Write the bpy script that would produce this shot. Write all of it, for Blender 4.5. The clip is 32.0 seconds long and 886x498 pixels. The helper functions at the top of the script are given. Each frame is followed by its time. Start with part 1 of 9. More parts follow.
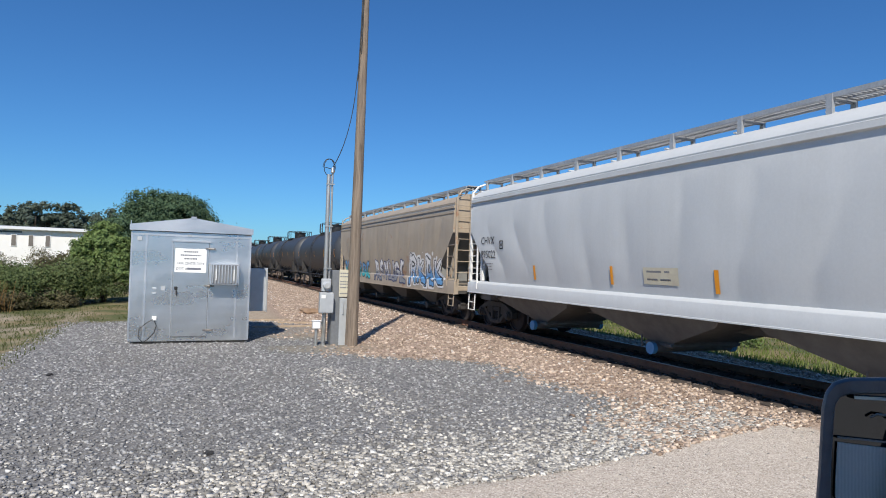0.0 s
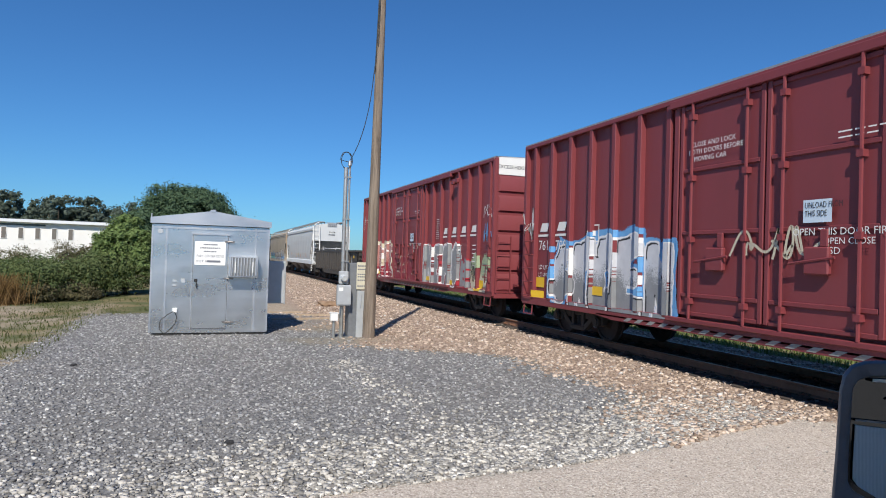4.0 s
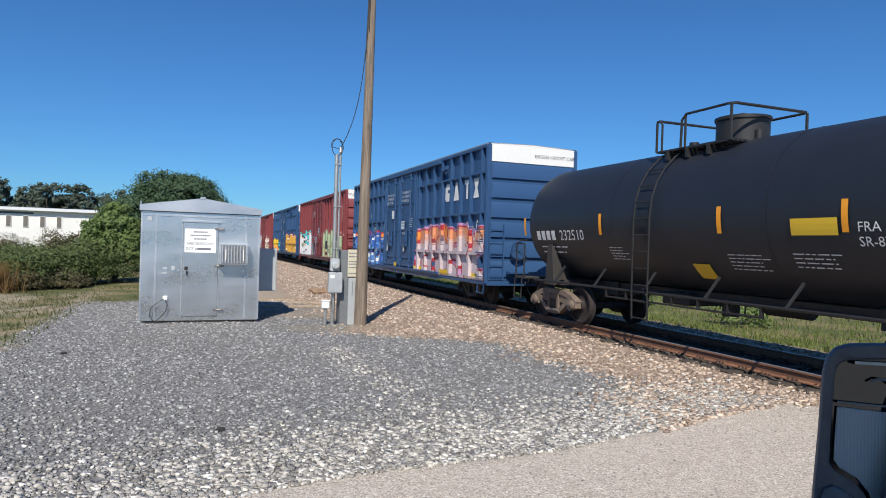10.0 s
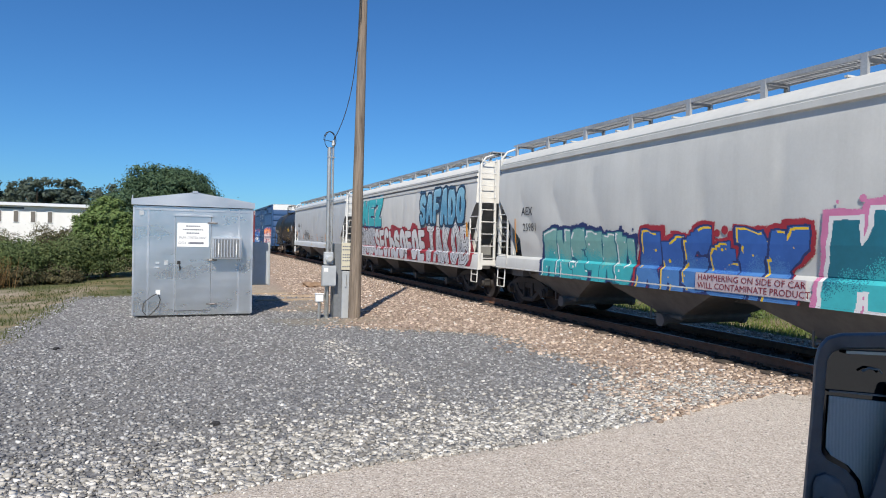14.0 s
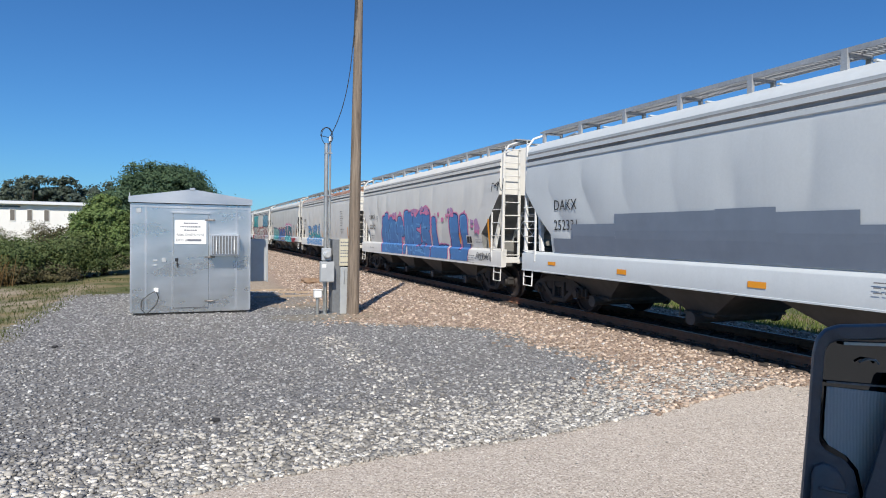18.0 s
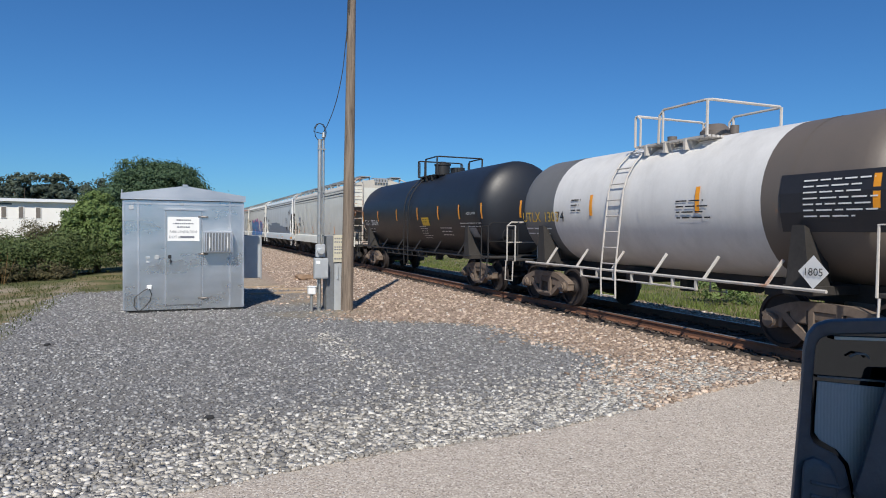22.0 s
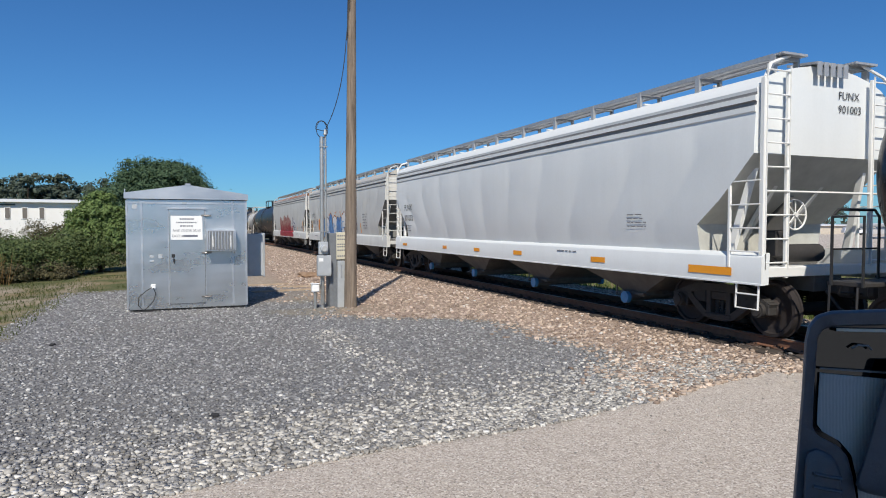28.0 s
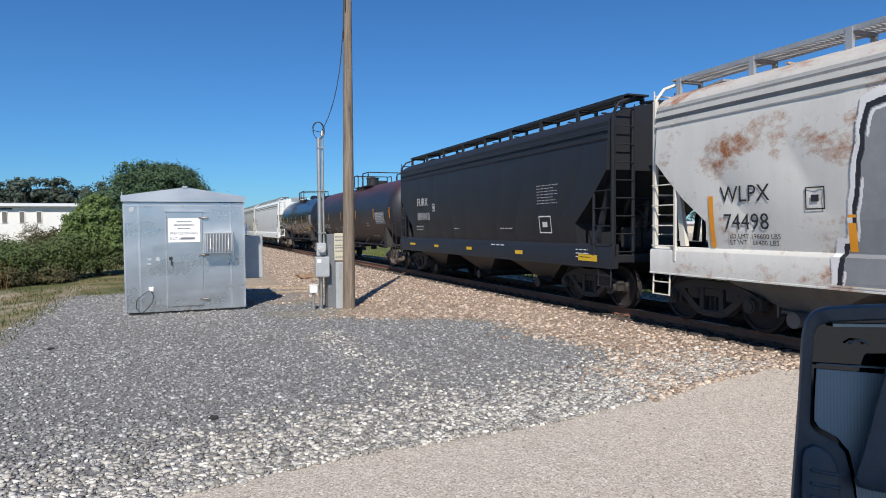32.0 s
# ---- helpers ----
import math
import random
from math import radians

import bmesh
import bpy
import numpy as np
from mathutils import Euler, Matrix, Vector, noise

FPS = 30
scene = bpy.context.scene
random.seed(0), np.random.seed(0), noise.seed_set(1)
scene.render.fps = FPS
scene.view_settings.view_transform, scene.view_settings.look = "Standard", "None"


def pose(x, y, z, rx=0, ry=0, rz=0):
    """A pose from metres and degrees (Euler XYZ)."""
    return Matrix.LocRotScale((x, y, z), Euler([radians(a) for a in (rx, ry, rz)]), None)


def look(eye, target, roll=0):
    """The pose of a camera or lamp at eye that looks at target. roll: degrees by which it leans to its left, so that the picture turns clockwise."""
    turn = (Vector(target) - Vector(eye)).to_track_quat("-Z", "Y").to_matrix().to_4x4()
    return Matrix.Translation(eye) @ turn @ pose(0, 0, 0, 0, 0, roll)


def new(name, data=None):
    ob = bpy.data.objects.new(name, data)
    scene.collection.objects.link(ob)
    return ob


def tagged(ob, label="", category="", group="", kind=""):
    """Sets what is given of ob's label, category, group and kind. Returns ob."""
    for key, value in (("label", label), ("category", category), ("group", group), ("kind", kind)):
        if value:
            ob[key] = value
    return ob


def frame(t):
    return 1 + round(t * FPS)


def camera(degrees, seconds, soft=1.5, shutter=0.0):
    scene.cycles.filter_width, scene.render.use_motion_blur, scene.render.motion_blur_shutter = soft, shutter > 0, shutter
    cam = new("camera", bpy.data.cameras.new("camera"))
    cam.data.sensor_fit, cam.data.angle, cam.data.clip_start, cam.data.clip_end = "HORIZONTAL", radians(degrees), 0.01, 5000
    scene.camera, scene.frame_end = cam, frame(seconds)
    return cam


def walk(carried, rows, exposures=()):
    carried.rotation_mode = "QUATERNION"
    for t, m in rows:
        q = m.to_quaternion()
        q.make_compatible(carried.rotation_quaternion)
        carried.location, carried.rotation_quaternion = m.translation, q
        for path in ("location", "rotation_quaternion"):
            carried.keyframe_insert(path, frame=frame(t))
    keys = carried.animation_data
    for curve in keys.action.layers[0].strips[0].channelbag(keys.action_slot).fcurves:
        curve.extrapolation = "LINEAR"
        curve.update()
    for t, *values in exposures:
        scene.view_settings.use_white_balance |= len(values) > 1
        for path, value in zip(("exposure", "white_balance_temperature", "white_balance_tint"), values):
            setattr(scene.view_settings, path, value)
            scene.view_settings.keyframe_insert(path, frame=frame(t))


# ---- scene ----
cam = camera(69.03, 32.0, soft=1.0)
EYE = (0.0, 0.0, 1.823)          # rail head is z = 0, the track runs along y
# seconds, yaw from the track towards it, pitch, roll, small drift of the eye
PATH = [
    (0.0, 21.88, 1.47, 1.72, -0.002, 0.016, 0.016),
    (0.5, 21.18, 1.53, 1.58, -0.005, 0.013, 0.016),
    (1.0, 20.78, 1.53, 1.59, -0.005, 0.011, 0.011),
    (1.5, 20.69, 1.49, 1.63, -0.007, 0.009, 0.005),
    (2.0, 20.63, 1.30, 1.70, -0.005, 0.008, -0.000),
    (2.5, 20.53, 1.13, 1.63, -0.004, 0.008, 0.001),
    (3.0, 20.47, 0.88, 1.63, -0.003, 0.009, 0.001),
    (3.5, 20.42, 0.85, 1.68, -0.005, 0.007, 0.002),
    (5.5, 20.55, 0.69, 2.00, -0.007, 0.006, 0.001),
    (6.0, 20.63, 0.63, 2.02, -0.005, 0.005, -0.000),
    (6.5, 20.67, 0.56, 2.02, -0.004, 0.004, -0.000),
    (7.0, 20.76, 0.49, 2.01, -0.001, 0.006, -0.001),
    (7.5, 20.80, 0.34, 1.86, -0.000, 0.006, -0.001),
    (8.0, 20.86, 0.22, 1.84, 0.003, 0.008, -0.002),
    (8.5, 20.93, 0.10, 1.77, 0.003, 0.008, -0.002),
    (9.0, 21.02, -0.02, 1.72, 0.004, 0.008, -0.002),
    (9.5, 21.09, -0.14, 1.70, 0.002, 0.006, -0.002),
    (10.0, 21.17, -0.27, 1.66, 0.002, 0.006, -0.002),
    (10.5, 21.24, -0.40, 1.61, 0.002, 0.006, -0.002),
    (11.0, 21.29, -0.48, 1.54, 0.004, 0.007, -0.003),
    (11.5, 21.37, -0.59, 1.41, 0.005, 0.007, -0.003),
    (12.0, 21.43, -0.63, 1.34, 0.002, 0.006, -0.001),
    (12.5, 21.55, -0.69, 1.35, -0.000, 0.005, -0.001),
    (13.0, 21.61, -0.77, 1.34, -0.004, 0.004, 0.000),
    (13.5, 21.69, -0.84, 1.33, -0.003, 0.004, -0.001),
    (14.0, 21.76, -0.92, 1.29, -0.001, 0.005, -0.001),
    (14.5, 21.81, -1.00, 1.16, -0.001, 0.005, -0.001),
    (16.5, 21.94, -1.30, 0.94, -0.001, 0.004, -0.001),
    (17.0, 21.94, -1.37, 0.90, -0.003, 0.002, -0.001),
    (17.5, 21.95, -1.35, 0.89, -0.006, 0.000, 0.000),
    (18.0, 21.97, -1.36, 0.82, -0.008, -0.000, 0.000),
    (18.5, 22.00, -1.36, 0.82, -0.007, -0.000, 0.001),
    (19.0, 22.06, -1.41, 0.81, -0.005, 0.001, 0.000),
    (19.5, 22.13, -1.39, 0.85, -0.001, 0.003, -0.001),
    (20.0, 22.20, -1.44, 0.80, 0.000, 0.003, -0.002),
    (20.5, 22.27, -1.52, 0.69, 0.003, 0.005, -0.003),
    (21.0, 22.32, -1.60, 0.69, 0.003, 0.005, -0.002),
    (21.5, 22.41, -1.67, 0.61, 0.001, 0.004, -0.002),
    (22.0, 22.48, -1.71, 0.62, -0.001, 0.003, -0.000),
    (22.5, 22.48, -1.81, 0.64, -0.001, 0.003, -0.000),
    (23.0, 22.43, -1.85, 0.55, 0.002, 0.004, -0.001),
    (23.5, 22.41, -1.85, 0.49, 0.004, 0.004, -0.002),
    (24.0, 22.40, -1.87, 0.43, 0.003, 0.002, -0.001),
    (24.5, 22.41, -1.87, 0.37, 0.004, 0.003, -0.001),
    (25.0, 22.34, -1.89, 0.25, 0.002, 0.002, -0.001),
    (25.5, 22.34, -1.87, 0.25, 0.002, 0.001, -0.001),
    (27.5, 22.23, -2.04, 0.05, -0.001, -0.001, -0.000),
    (28.0, 22.22, -2.06, 0.00, -0.000, -0.000, -0.000),
    (28.5, 22.24, -2.07, -0.12, 0.003, 0.003, -0.001),
    (29.0, 22.30, -2.05, -0.13, 0.005, 0.004, -0.002),
    (29.5, 22.38, -2.06, -0.20, 0.005, 0.005, -0.002),
    (30.0, 22.44, -2.02, -0.25, 0.005, 0.004, -0.002),
    (30.5, 22.44, -2.01, -0.33, 0.005, 0.004, -0.002),
    (31.0, 22.42, -2.02, -0.39, 0.006, 0.004, -0.002),
    (31.5, 22.39, -2.03, -0.47, 0.006, 0.003, -0.001),
    (32.0, 22.37, -2.05, -0.55, 0.008, 0.003, -0.002)
]


def eye_pose(yaw, pitch, roll, dx, dy, dz):
    e = Vector(EYE) + Vector((dx, dy, dz))
    a, p = radians(yaw), radians(pitch)
    way = Vector((math.sin(a) * math.cos(p), math.cos(a) * math.cos(p), math.sin(p)))
    return look(e, e + way, roll)


GAIN = ((0.0, 0.15), (17.5, 0.17), (20.5, -0.03), (28.0, -0.02), (30.0, 0.12), (32.0, 0.12))
walk(cam, [(t, eye_pose(*r)) for t, *r in PATH], GAIN)

# ---- world, sun, exposure ----
SUN_TURN, SUN_UP = 24.5, 44.0    # the light runs this far from +y towards +x, and falls this steep
world = bpy.data.worlds.new("sky")
scene.world = world
world.use_nodes = True
wn = world.node_tree
sky = wn.nodes.new("ShaderNodeTexSky")
sky.sky_type = "NISHITA"
sky.sun_disc = False
sky.sun_elevation = radians(SUN_UP)
sky.sun_rotation = radians(180 + SUN_TURN)
sky.air_density, sky.dust_density, sky.ozone_density = 1.0, 0.2, 5.0
wn.nodes["Background"].inputs["Strength"].default_value = 0.077
tint = wn.nodes.new("ShaderNodeMix")
tint.data_type, tint.blend_type = "RGBA", "MULTIPLY"
tint.inputs[0].default_value, tint.inputs[7].default_value = 1.0, (0.455, 0.88, 1.265, 1)
wn.links.new(sky.outputs[0], tint.inputs[6])
wn.links.new(tint.outputs[2], wn.nodes["Background"].inputs["Color"])
sun = new("sun", bpy.data.lights.new("sun", "SUN"))
sun.data.energy, sun.data.angle, sun.data.color = 5.0, radians(0.53), (1.0, 0.935, 0.83)
_l = Vector((math.sin(radians(SUN_TURN)), math.cos(radians(SUN_TURN)), -math.tan(radians(SUN_UP))))
sun.matrix_world = look(Vector((0, 0, 60)) - _l * 60, (0, 0, 60))

# ---- materials ----
def nodes(name):
    m = bpy.data.materials.new(name)
    m.use_nodes = True
    nt = m.node_tree
    return m, nt, nt.nodes["Principled BSDF"], nt.nodes.new, nt.links.new


def ramp(nt, src, stops):
    r = nt.nodes.new("ShaderNodeValToRGB")
    while len(r.color_ramp.elements) < len(stops):
        r.color_ramp.elements.new(0.5)
    for e, (p, c) in zip(r.color_ramp.elements, stops):
        e.position, e.color = p, (c, c, c, 1) if isinstance(c, (int, float)) else (*c, 1)
    nt.links.new(src, r.inputs[0])
    return r.outputs[0]


def noise_tex(nt, scale, detail=4, rough=0.6, stretch=None, coord="Object"):
    tc = nt.nodes.new("ShaderNodeTexCoord")
    n = nt.nodes.new("ShaderNodeTexNoise")
    n.inputs["Scale"].default_value, n.inputs["Detail"].default_value, n.inputs["Roughness"].default_value = scale, detail, rough
    if stretch:
        mp = nt.nodes.new("ShaderNodeMapping")
        mp.inputs["Scale"].default_value = stretch
        nt.links.new(tc.outputs[coord], mp.inputs[0])
        nt.links.new(mp.outputs[0], n.inputs["Vector"])
    else:
        nt.links.new(tc.outputs[coord], n.inputs["Vector"])
    return n.outputs["Fac"]


def mixc(nt, fac, a, b, mode="MIX"):
    x = nt.nodes.new("ShaderNodeMix")
    x.data_type, x.blend_type = "RGBA", mode
    for i, v in ((0, fac), (6, a), (7, b)):
        if isinstance(v, (int, float)):
            x.inputs[i].default_value = v if i == 0 else (v, v, v, 1)
        elif isinstance(v, tuple):
            x.inputs[i].default_value = (*v, 1)
        else:
            nt.links.new(v, x.inputs[i])
    return x.outputs[2]


def bump(nt, bsdf, src, strength=0.3, dist=0.01):
    b = nt.nodes.new("ShaderNodeBump")
    b.inputs["Strength"].default_value, b.inputs["Distance"].default_value = strength, dist
    nt.links.new(src, b.inputs["Height"])
    nt.links.new(b.outputs[0], bsdf.inputs["Normal"])


MATS = {}


def paint(name, rgb, dirt=0.35, rust=0.0, rough=0.5, dirt_rgb=(0.095, 0.09, 0.08), metal=0.0):
    """Weathered vehicle paint: streaks of grime that run down, rust blooms, fine grain."""
    if name in MATS:
        return MATS[name]
    m, nt, p, n_, l_ = nodes(name)
    streak = ramp(nt, noise_tex(nt, 1.0, 5, 0.65, (2.5, 2.5, 0.22)), [(0.42, 0.0), (0.78, 1.0)])
    blot = ramp(nt, noise_tex(nt, 0.55, 5, 0.7), [(0.40, 0.0), (0.75, 1.0)])
    fine = noise_tex(nt, 22.0, 4, 0.7)
    both = mixc(nt, 0.5, streak, blot)
    k = mixc(nt, 1.0, both, (dirt, dirt, dirt), "MULTIPLY")
    c = mixc(nt, k, rgb, dirt_rgb)
    c = mixc(nt, 0.10, c, fine, "OVERLAY")
    if rust > 0:
        rm = ramp(nt, noise_tex(nt, 0.9, 7, 0.75, (1.0, 0.6, 0.8)), [(0.665 - 0.34 * rust, 0.0), (0.76 - 0.30 * rust, 1.0)])
        rc = mixc(nt, fine, (0.20, 0.07, 0.025), (0.42, 0.17, 0.06))
        c = mixc(nt, rm, c, rc)
    l_(c, p.inputs["Base Color"])
    l_(ramp(nt, fine, [(0.0, max(rough - 0.12, 0.05)), (1.0, min(rough + 0.15, 1.0))]), p.inputs["Roughness"])
    p.inputs["Metallic"].default_value = metal
    bump(nt, p, noise_tex(nt, 1.6, 3, 0.5), 0.25, 0.02)
    MATS[name] = m
    return m


def plain(name, rgb, rough=0.6, metal=0.0, grain=14.0, amount=0.25, bumps=0.15):
    """A simple surface with grain and slight unevenness."""
    if name in MATS:
        return MATS[name]
    m, nt, p, n_, l_ = nodes(name)
    f = noise_tex(nt, grain, 5, 0.65)
    g = noise_tex(nt, grain * 0.12, 3, 0.6)
    c = mixc(nt, amount, rgb, f, "OVERLAY")
    c = mixc(nt, amount, c, g, "OVERLAY")
    l_(c, p.inputs["Base Color"])
    p.inputs["Roughness"].default_value, p.inputs["Metallic"].default_value = rough, metal
    if bumps:
        bump(nt, p, f, bumps, 0.004)
    MATS[name] = m
    return m


def sheet_metal(name, rgb, rough=0.27, metal=0.88):
    """Mill-finish sheet: cloudy gloss, faint level bands, small scuffs."""
    m, nt, p, n_, l_ = nodes(name)
    cloud = noise_tex(nt, 0.9, 4, 0.6, (0.8, 0.8, 1.6))
    band = noise_tex(nt, 1.0, 3, 0.6, (0.15, 0.15, 5.0))
    scuff = ramp(nt, noise_tex(nt, 5.0, 6, 0.7, (1.0, 1.0, 3.5)), [(0.66, 0.0), (0.74, 1.0)])
    fine = noise_tex(nt, 60, 3, 0.6)
    c = mixc(nt, 0.50, rgb, cloud, "OVERLAY")
    c = mixc(nt, 0.14, c, band, "OVERLAY")
    c = mixc(nt, 0.10, c, fine, "OVERLAY")
    c = mixc(nt, mixc(nt, 1.0, scuff, (0.4, 0.4, 0.4), "MULTIPLY"), c, (0.74, 0.76, 0.78))
    l_(c, p.inputs["Base Color"])
    l_(ramp(nt, mixc(nt, 0.2, cloud, band), [(0.3, rough - 0.08), (0.7, rough + 0.14)]), p.inputs["Roughness"])
    p.inputs["Metallic"].default_value = metal
    bump(nt, p, mixc(nt, 0.15, cloud, band), 0.35, 0.02)
    MATS[name] = m
    return m


def stone_mat(name, lo, hi, rough=0.9, white=0.68):
    m, nt, p, n_, l_ = nodes(name)
    g = n_("ShaderNodeNewGeometry")
    c = ramp(nt, g.outputs["Random Per Island"], [(0.0, lo), (0.82, hi), (0.94, tuple(x * 1.3 for x in hi)), (1.0, (white, white * 0.985, white * 0.94))])
    c = mixc(nt, 0.4, c, noise_tex(nt, 40, 4, 0.7), "OVERLAY")
    l_(c, p.inputs["Base Color"])
    p.inputs["Roughness"].default_value = rough
    MATS[name] = m
    return m


def leaf_mat(name, a, b):
    m, nt, p, n_, l_ = nodes(name)
    g = n_("ShaderNodeNewGeometry")
    c = ramp(nt, g.outputs["Random Per Island"], [(0.0, a), (1.0, b)])
    c = mixc(nt, ramp(nt, noise_tex(nt, 1.1, 4), [(0.35, 0.0), (0.65, 1.0)]), c, mixc(nt, 1.0, c, (0.78, 0.79, 0.66), "MULTIPLY"))
    l_(c, p.inputs["Base Color"])
    p.inputs["Roughness"].default_value = 0.75
    p.inputs["Specular IOR Level"].default_value = 0.15
    tr, mx = n_("ShaderNodeBsdfTranslucent"), n_("ShaderNodeMixShader")
    l_(c, tr.inputs["Color"])
    mx.inputs[0].default_value = 0.35
    l_(p.outputs[0], mx.inputs[1])
    l_(tr.outputs[0], mx.inputs[2])
    l_(mx.outputs[0], nt.nodes["Material Output"].inputs["Surface"])
    MATS[name] = m
    return m


# ---- mesh tools ----
class Build:
    """Gathers vertices and faces of one mesh."""

    def __init__(self):
        self.v, self.f, self.k, self.m = [], [], [], 0

    def add(self, verts, faces):
        o = len(self.v)
        self.v += [tuple(p) for p in verts]
        self.f += [tuple(i + o for i in q) for q in faces]
        self.k += [self.m] * len(faces)
        return self

    def box(self, x0, x1, y0, y1, z0, z1, c=0.0):
        x0, x1, y0, y1, z0, z1 = min(x0, x1), max(x0, x1), min(y0, y1), max(y0, y1), min(z0, z1), max(z0, z1)
        if c <= 0:
            p = [(x, y, z) for x in (x0, x1) for y in (y0, y1) for z in (z0, z1)]
            return self.add(p, [(0, 1, 3, 2), (4, 6, 7, 5), (0, 4, 5, 1), (2, 3, 7, 6), (0, 2, 6, 4), (1, 5, 7, 3)])
        lo, hi = Vector((x0, y0, z0)), Vector((x1, y1, z1))
        ids, vs = {}, []
        for sx in (0, 1):
            for sy in (0, 1):
                for sz in (0, 1):
                    s = (sx, sy, sz)
                    for ax in range(3):
                        q = [hi[i] if s[i] else lo[i] for i in range(3)]
                        for i in range(3):
                            if i != ax:
                                q[i] += -c if s[i] else c
                        ids[(s, ax)] = len(vs)
                        vs.append(q)
        fs = []
        for ax in range(3):
            o = [i for i in range(3) if i != ax]
            for d in (0, 1):
                r = []
                for a, b in ((0, 0), (0, 1), (1, 1), (1, 0)):
                    s = [0, 0, 0]
                    s[ax], s[o[0]], s[o[1]] = d, a, b
                    r.append(ids[(tuple(s), ax)])
                fs.append(tuple(r))
            for a in (0, 1):
                for b in (0, 1):
                    s0, s1 = [0, 0, 0], [0, 0, 0]
                    s0[o[0]], s0[o[1]], s1[o[0]], s1[o[1]] = a, b, a, b
                    s1[ax] = 1
                    fs.append((ids[(tuple(s0), o[0])], ids[(tuple(s1), o[0])], ids[(tuple(s1), o[1])], ids[(tuple(s0), o[1])]))
        for s in [(a, b, d) for a in (0, 1) for b in (0, 1) for d in (0, 1)]:
            fs.append(tuple(ids[(s, ax)] for ax in range(3)))
        return self.add(vs, fs)

    def cyl(self, p0, p1, r0, r1=None, n=12, cap=True):
        r1 = r0 if r1 is None else r1
        a, b = Vector(p0), Vector(p1)
        d = (b - a).normalized()
        u = d.orthogonal().normalized()
        w = d.cross(u)
        vs = []
        for c, r in ((a, r0), (b, r1)):
            for i in range(n):
                t = 2 * math.pi * i / n
                vs.append(c + u * math.cos(t) * r + w * math.sin(t) * r)
        fs = [(i, (i + 1) % n, n + (i + 1) % n, n + i) for i in range(n)]
        if cap:
            fs += [tuple(range(n))[::-1], tuple(range(n, 2 * n))]
        return self.add(vs, fs)

    def tube(self, pts, r, n=6):
        pts = [Vector(p) for p in pts]
        vs, fs = [], []
        last = None
        for i, p in enumerate(pts):
            d = (pts[min(i + 1, len(pts) - 1)] - pts[max(i - 1, 0)]).normalized()
            u = d.orthogonal().normalized() if last is None else (last - d * last.dot(d)).normalized()
            last = u
            w = d.cross(u)
            vs += [p + u * math.cos(2 * math.pi * k / n) * r + w * math.sin(2 * math.pi * k / n) * r for k in range(n)]
        for i in range(len(pts) - 1):
            fs += [(i * n + k, i * n + (k + 1) % n, (i + 1) * n + (k + 1) % n, (i + 1) * n + k) for k in range(n)]
        fs += [tuple(range(n))[::-1], tuple((len(pts) - 1) * n + k for k in range(n))]
        return self.add(vs, fs)

    def loft(self, rings, close=True, cap=True):
        n, vs, fs = len(rings[0]), [], []
        for r in rings:
            vs += list(r)
        for i in range(len(rings) - 1):
            for k in range(n if close else n - 1):
                fs.append((i * n + k, i * n + (k + 1) % n, (i + 1) * n + (k + 1) % n, (i + 1) * n + k))
        if cap:
            fs += [tuple(range(n))[::-1], tuple((len(rings) - 1) * n + k for k in range(n))]
        return self.add(vs, fs)

    def mesh(self, name, mats, angle=35):
        me = bpy.data.meshes.new(name)
        me.from_pydata(self.v, [], self.f)
        for m in mats if isinstance(mats, (list, tuple)) else [mats]:
            me.materials.append(m)
        me.polygons.foreach_set("material_index", self.k)
        if angle:
            me.polygons.foreach_set("use_smooth", [True] * len(self.f))
            me.set_sharp_from_angle(angle=radians(angle))
        me.update()
        return me


SHARED = {}


def part(name, b, mats, parent, label="", m=None, angle=35):
    """One mesh object under a thing or a part."""
    ob = new(name, b if isinstance(b, bpy.types.Mesh) else b.mesh(name, mats, angle))
    ob.parent = parent
    if m is not None:
        ob.matrix_local = m
    if label:
        ob["label"] = label
    return ob


def shared(key, make, mats, angle=35):
    """A mesh that alike pieces share."""
    if key not in SHARED:
        b = Build()
        make(b)
        SHARED[key] = b.mesh(key if isinstance(key, str) else str(key[0]), mats, angle)
    return SHARED[key]


def thing(name, m, label, category, group=""):
    ob = new(name)
    ob.matrix_basis = m
    ob.empty_display_size = 0.3
    return tagged(ob, label, category, group)


# ---- lettering ----
GLYPHS = {}


def glyphs(text):
    """Flat outline mesh of a text at height 1 from the built-in font: points, faces, width."""
    if text not in GLYPHS:
        cu = bpy.data.curves.new("letters", "FONT")
        cu.body, cu.resolution_u, cu.fill_mode = text, 2, "FRONT"
        ob = bpy.data.objects.new("letters", cu)
        me = bpy.data.meshes.new_from_object(ob)
        vs = [(p.co.x, p.co.y) for p in me.vertices]
        fs = [tuple(q.vertices) for q in me.polygons]
        bpy.data.objects.remove(ob)
        bpy.data.meshes.remove(me)
        top = max([v[1] for v in vs] or [1])
        vs = [(x / top, y / top) for x, y in vs]
        GLYPHS[text] = (vs, fs, max([v[0] for v in vs] or [1]))
    return GLYPHS[text]


def letter(b, text, y, z, h, skin, lift=0.012, wide=1.0):
    """Writing on the near side of a car; it reads towards -y. y, z: its lower left corner."""
    vs, fs, w = glyphs(text)
    out = []
    for u, v in vs:
        yy, zz = y - u * h * wide, z + v * h
        out.append((-(skin(yy, zz) + lift), yy, zz))
    b.add(out, fs)


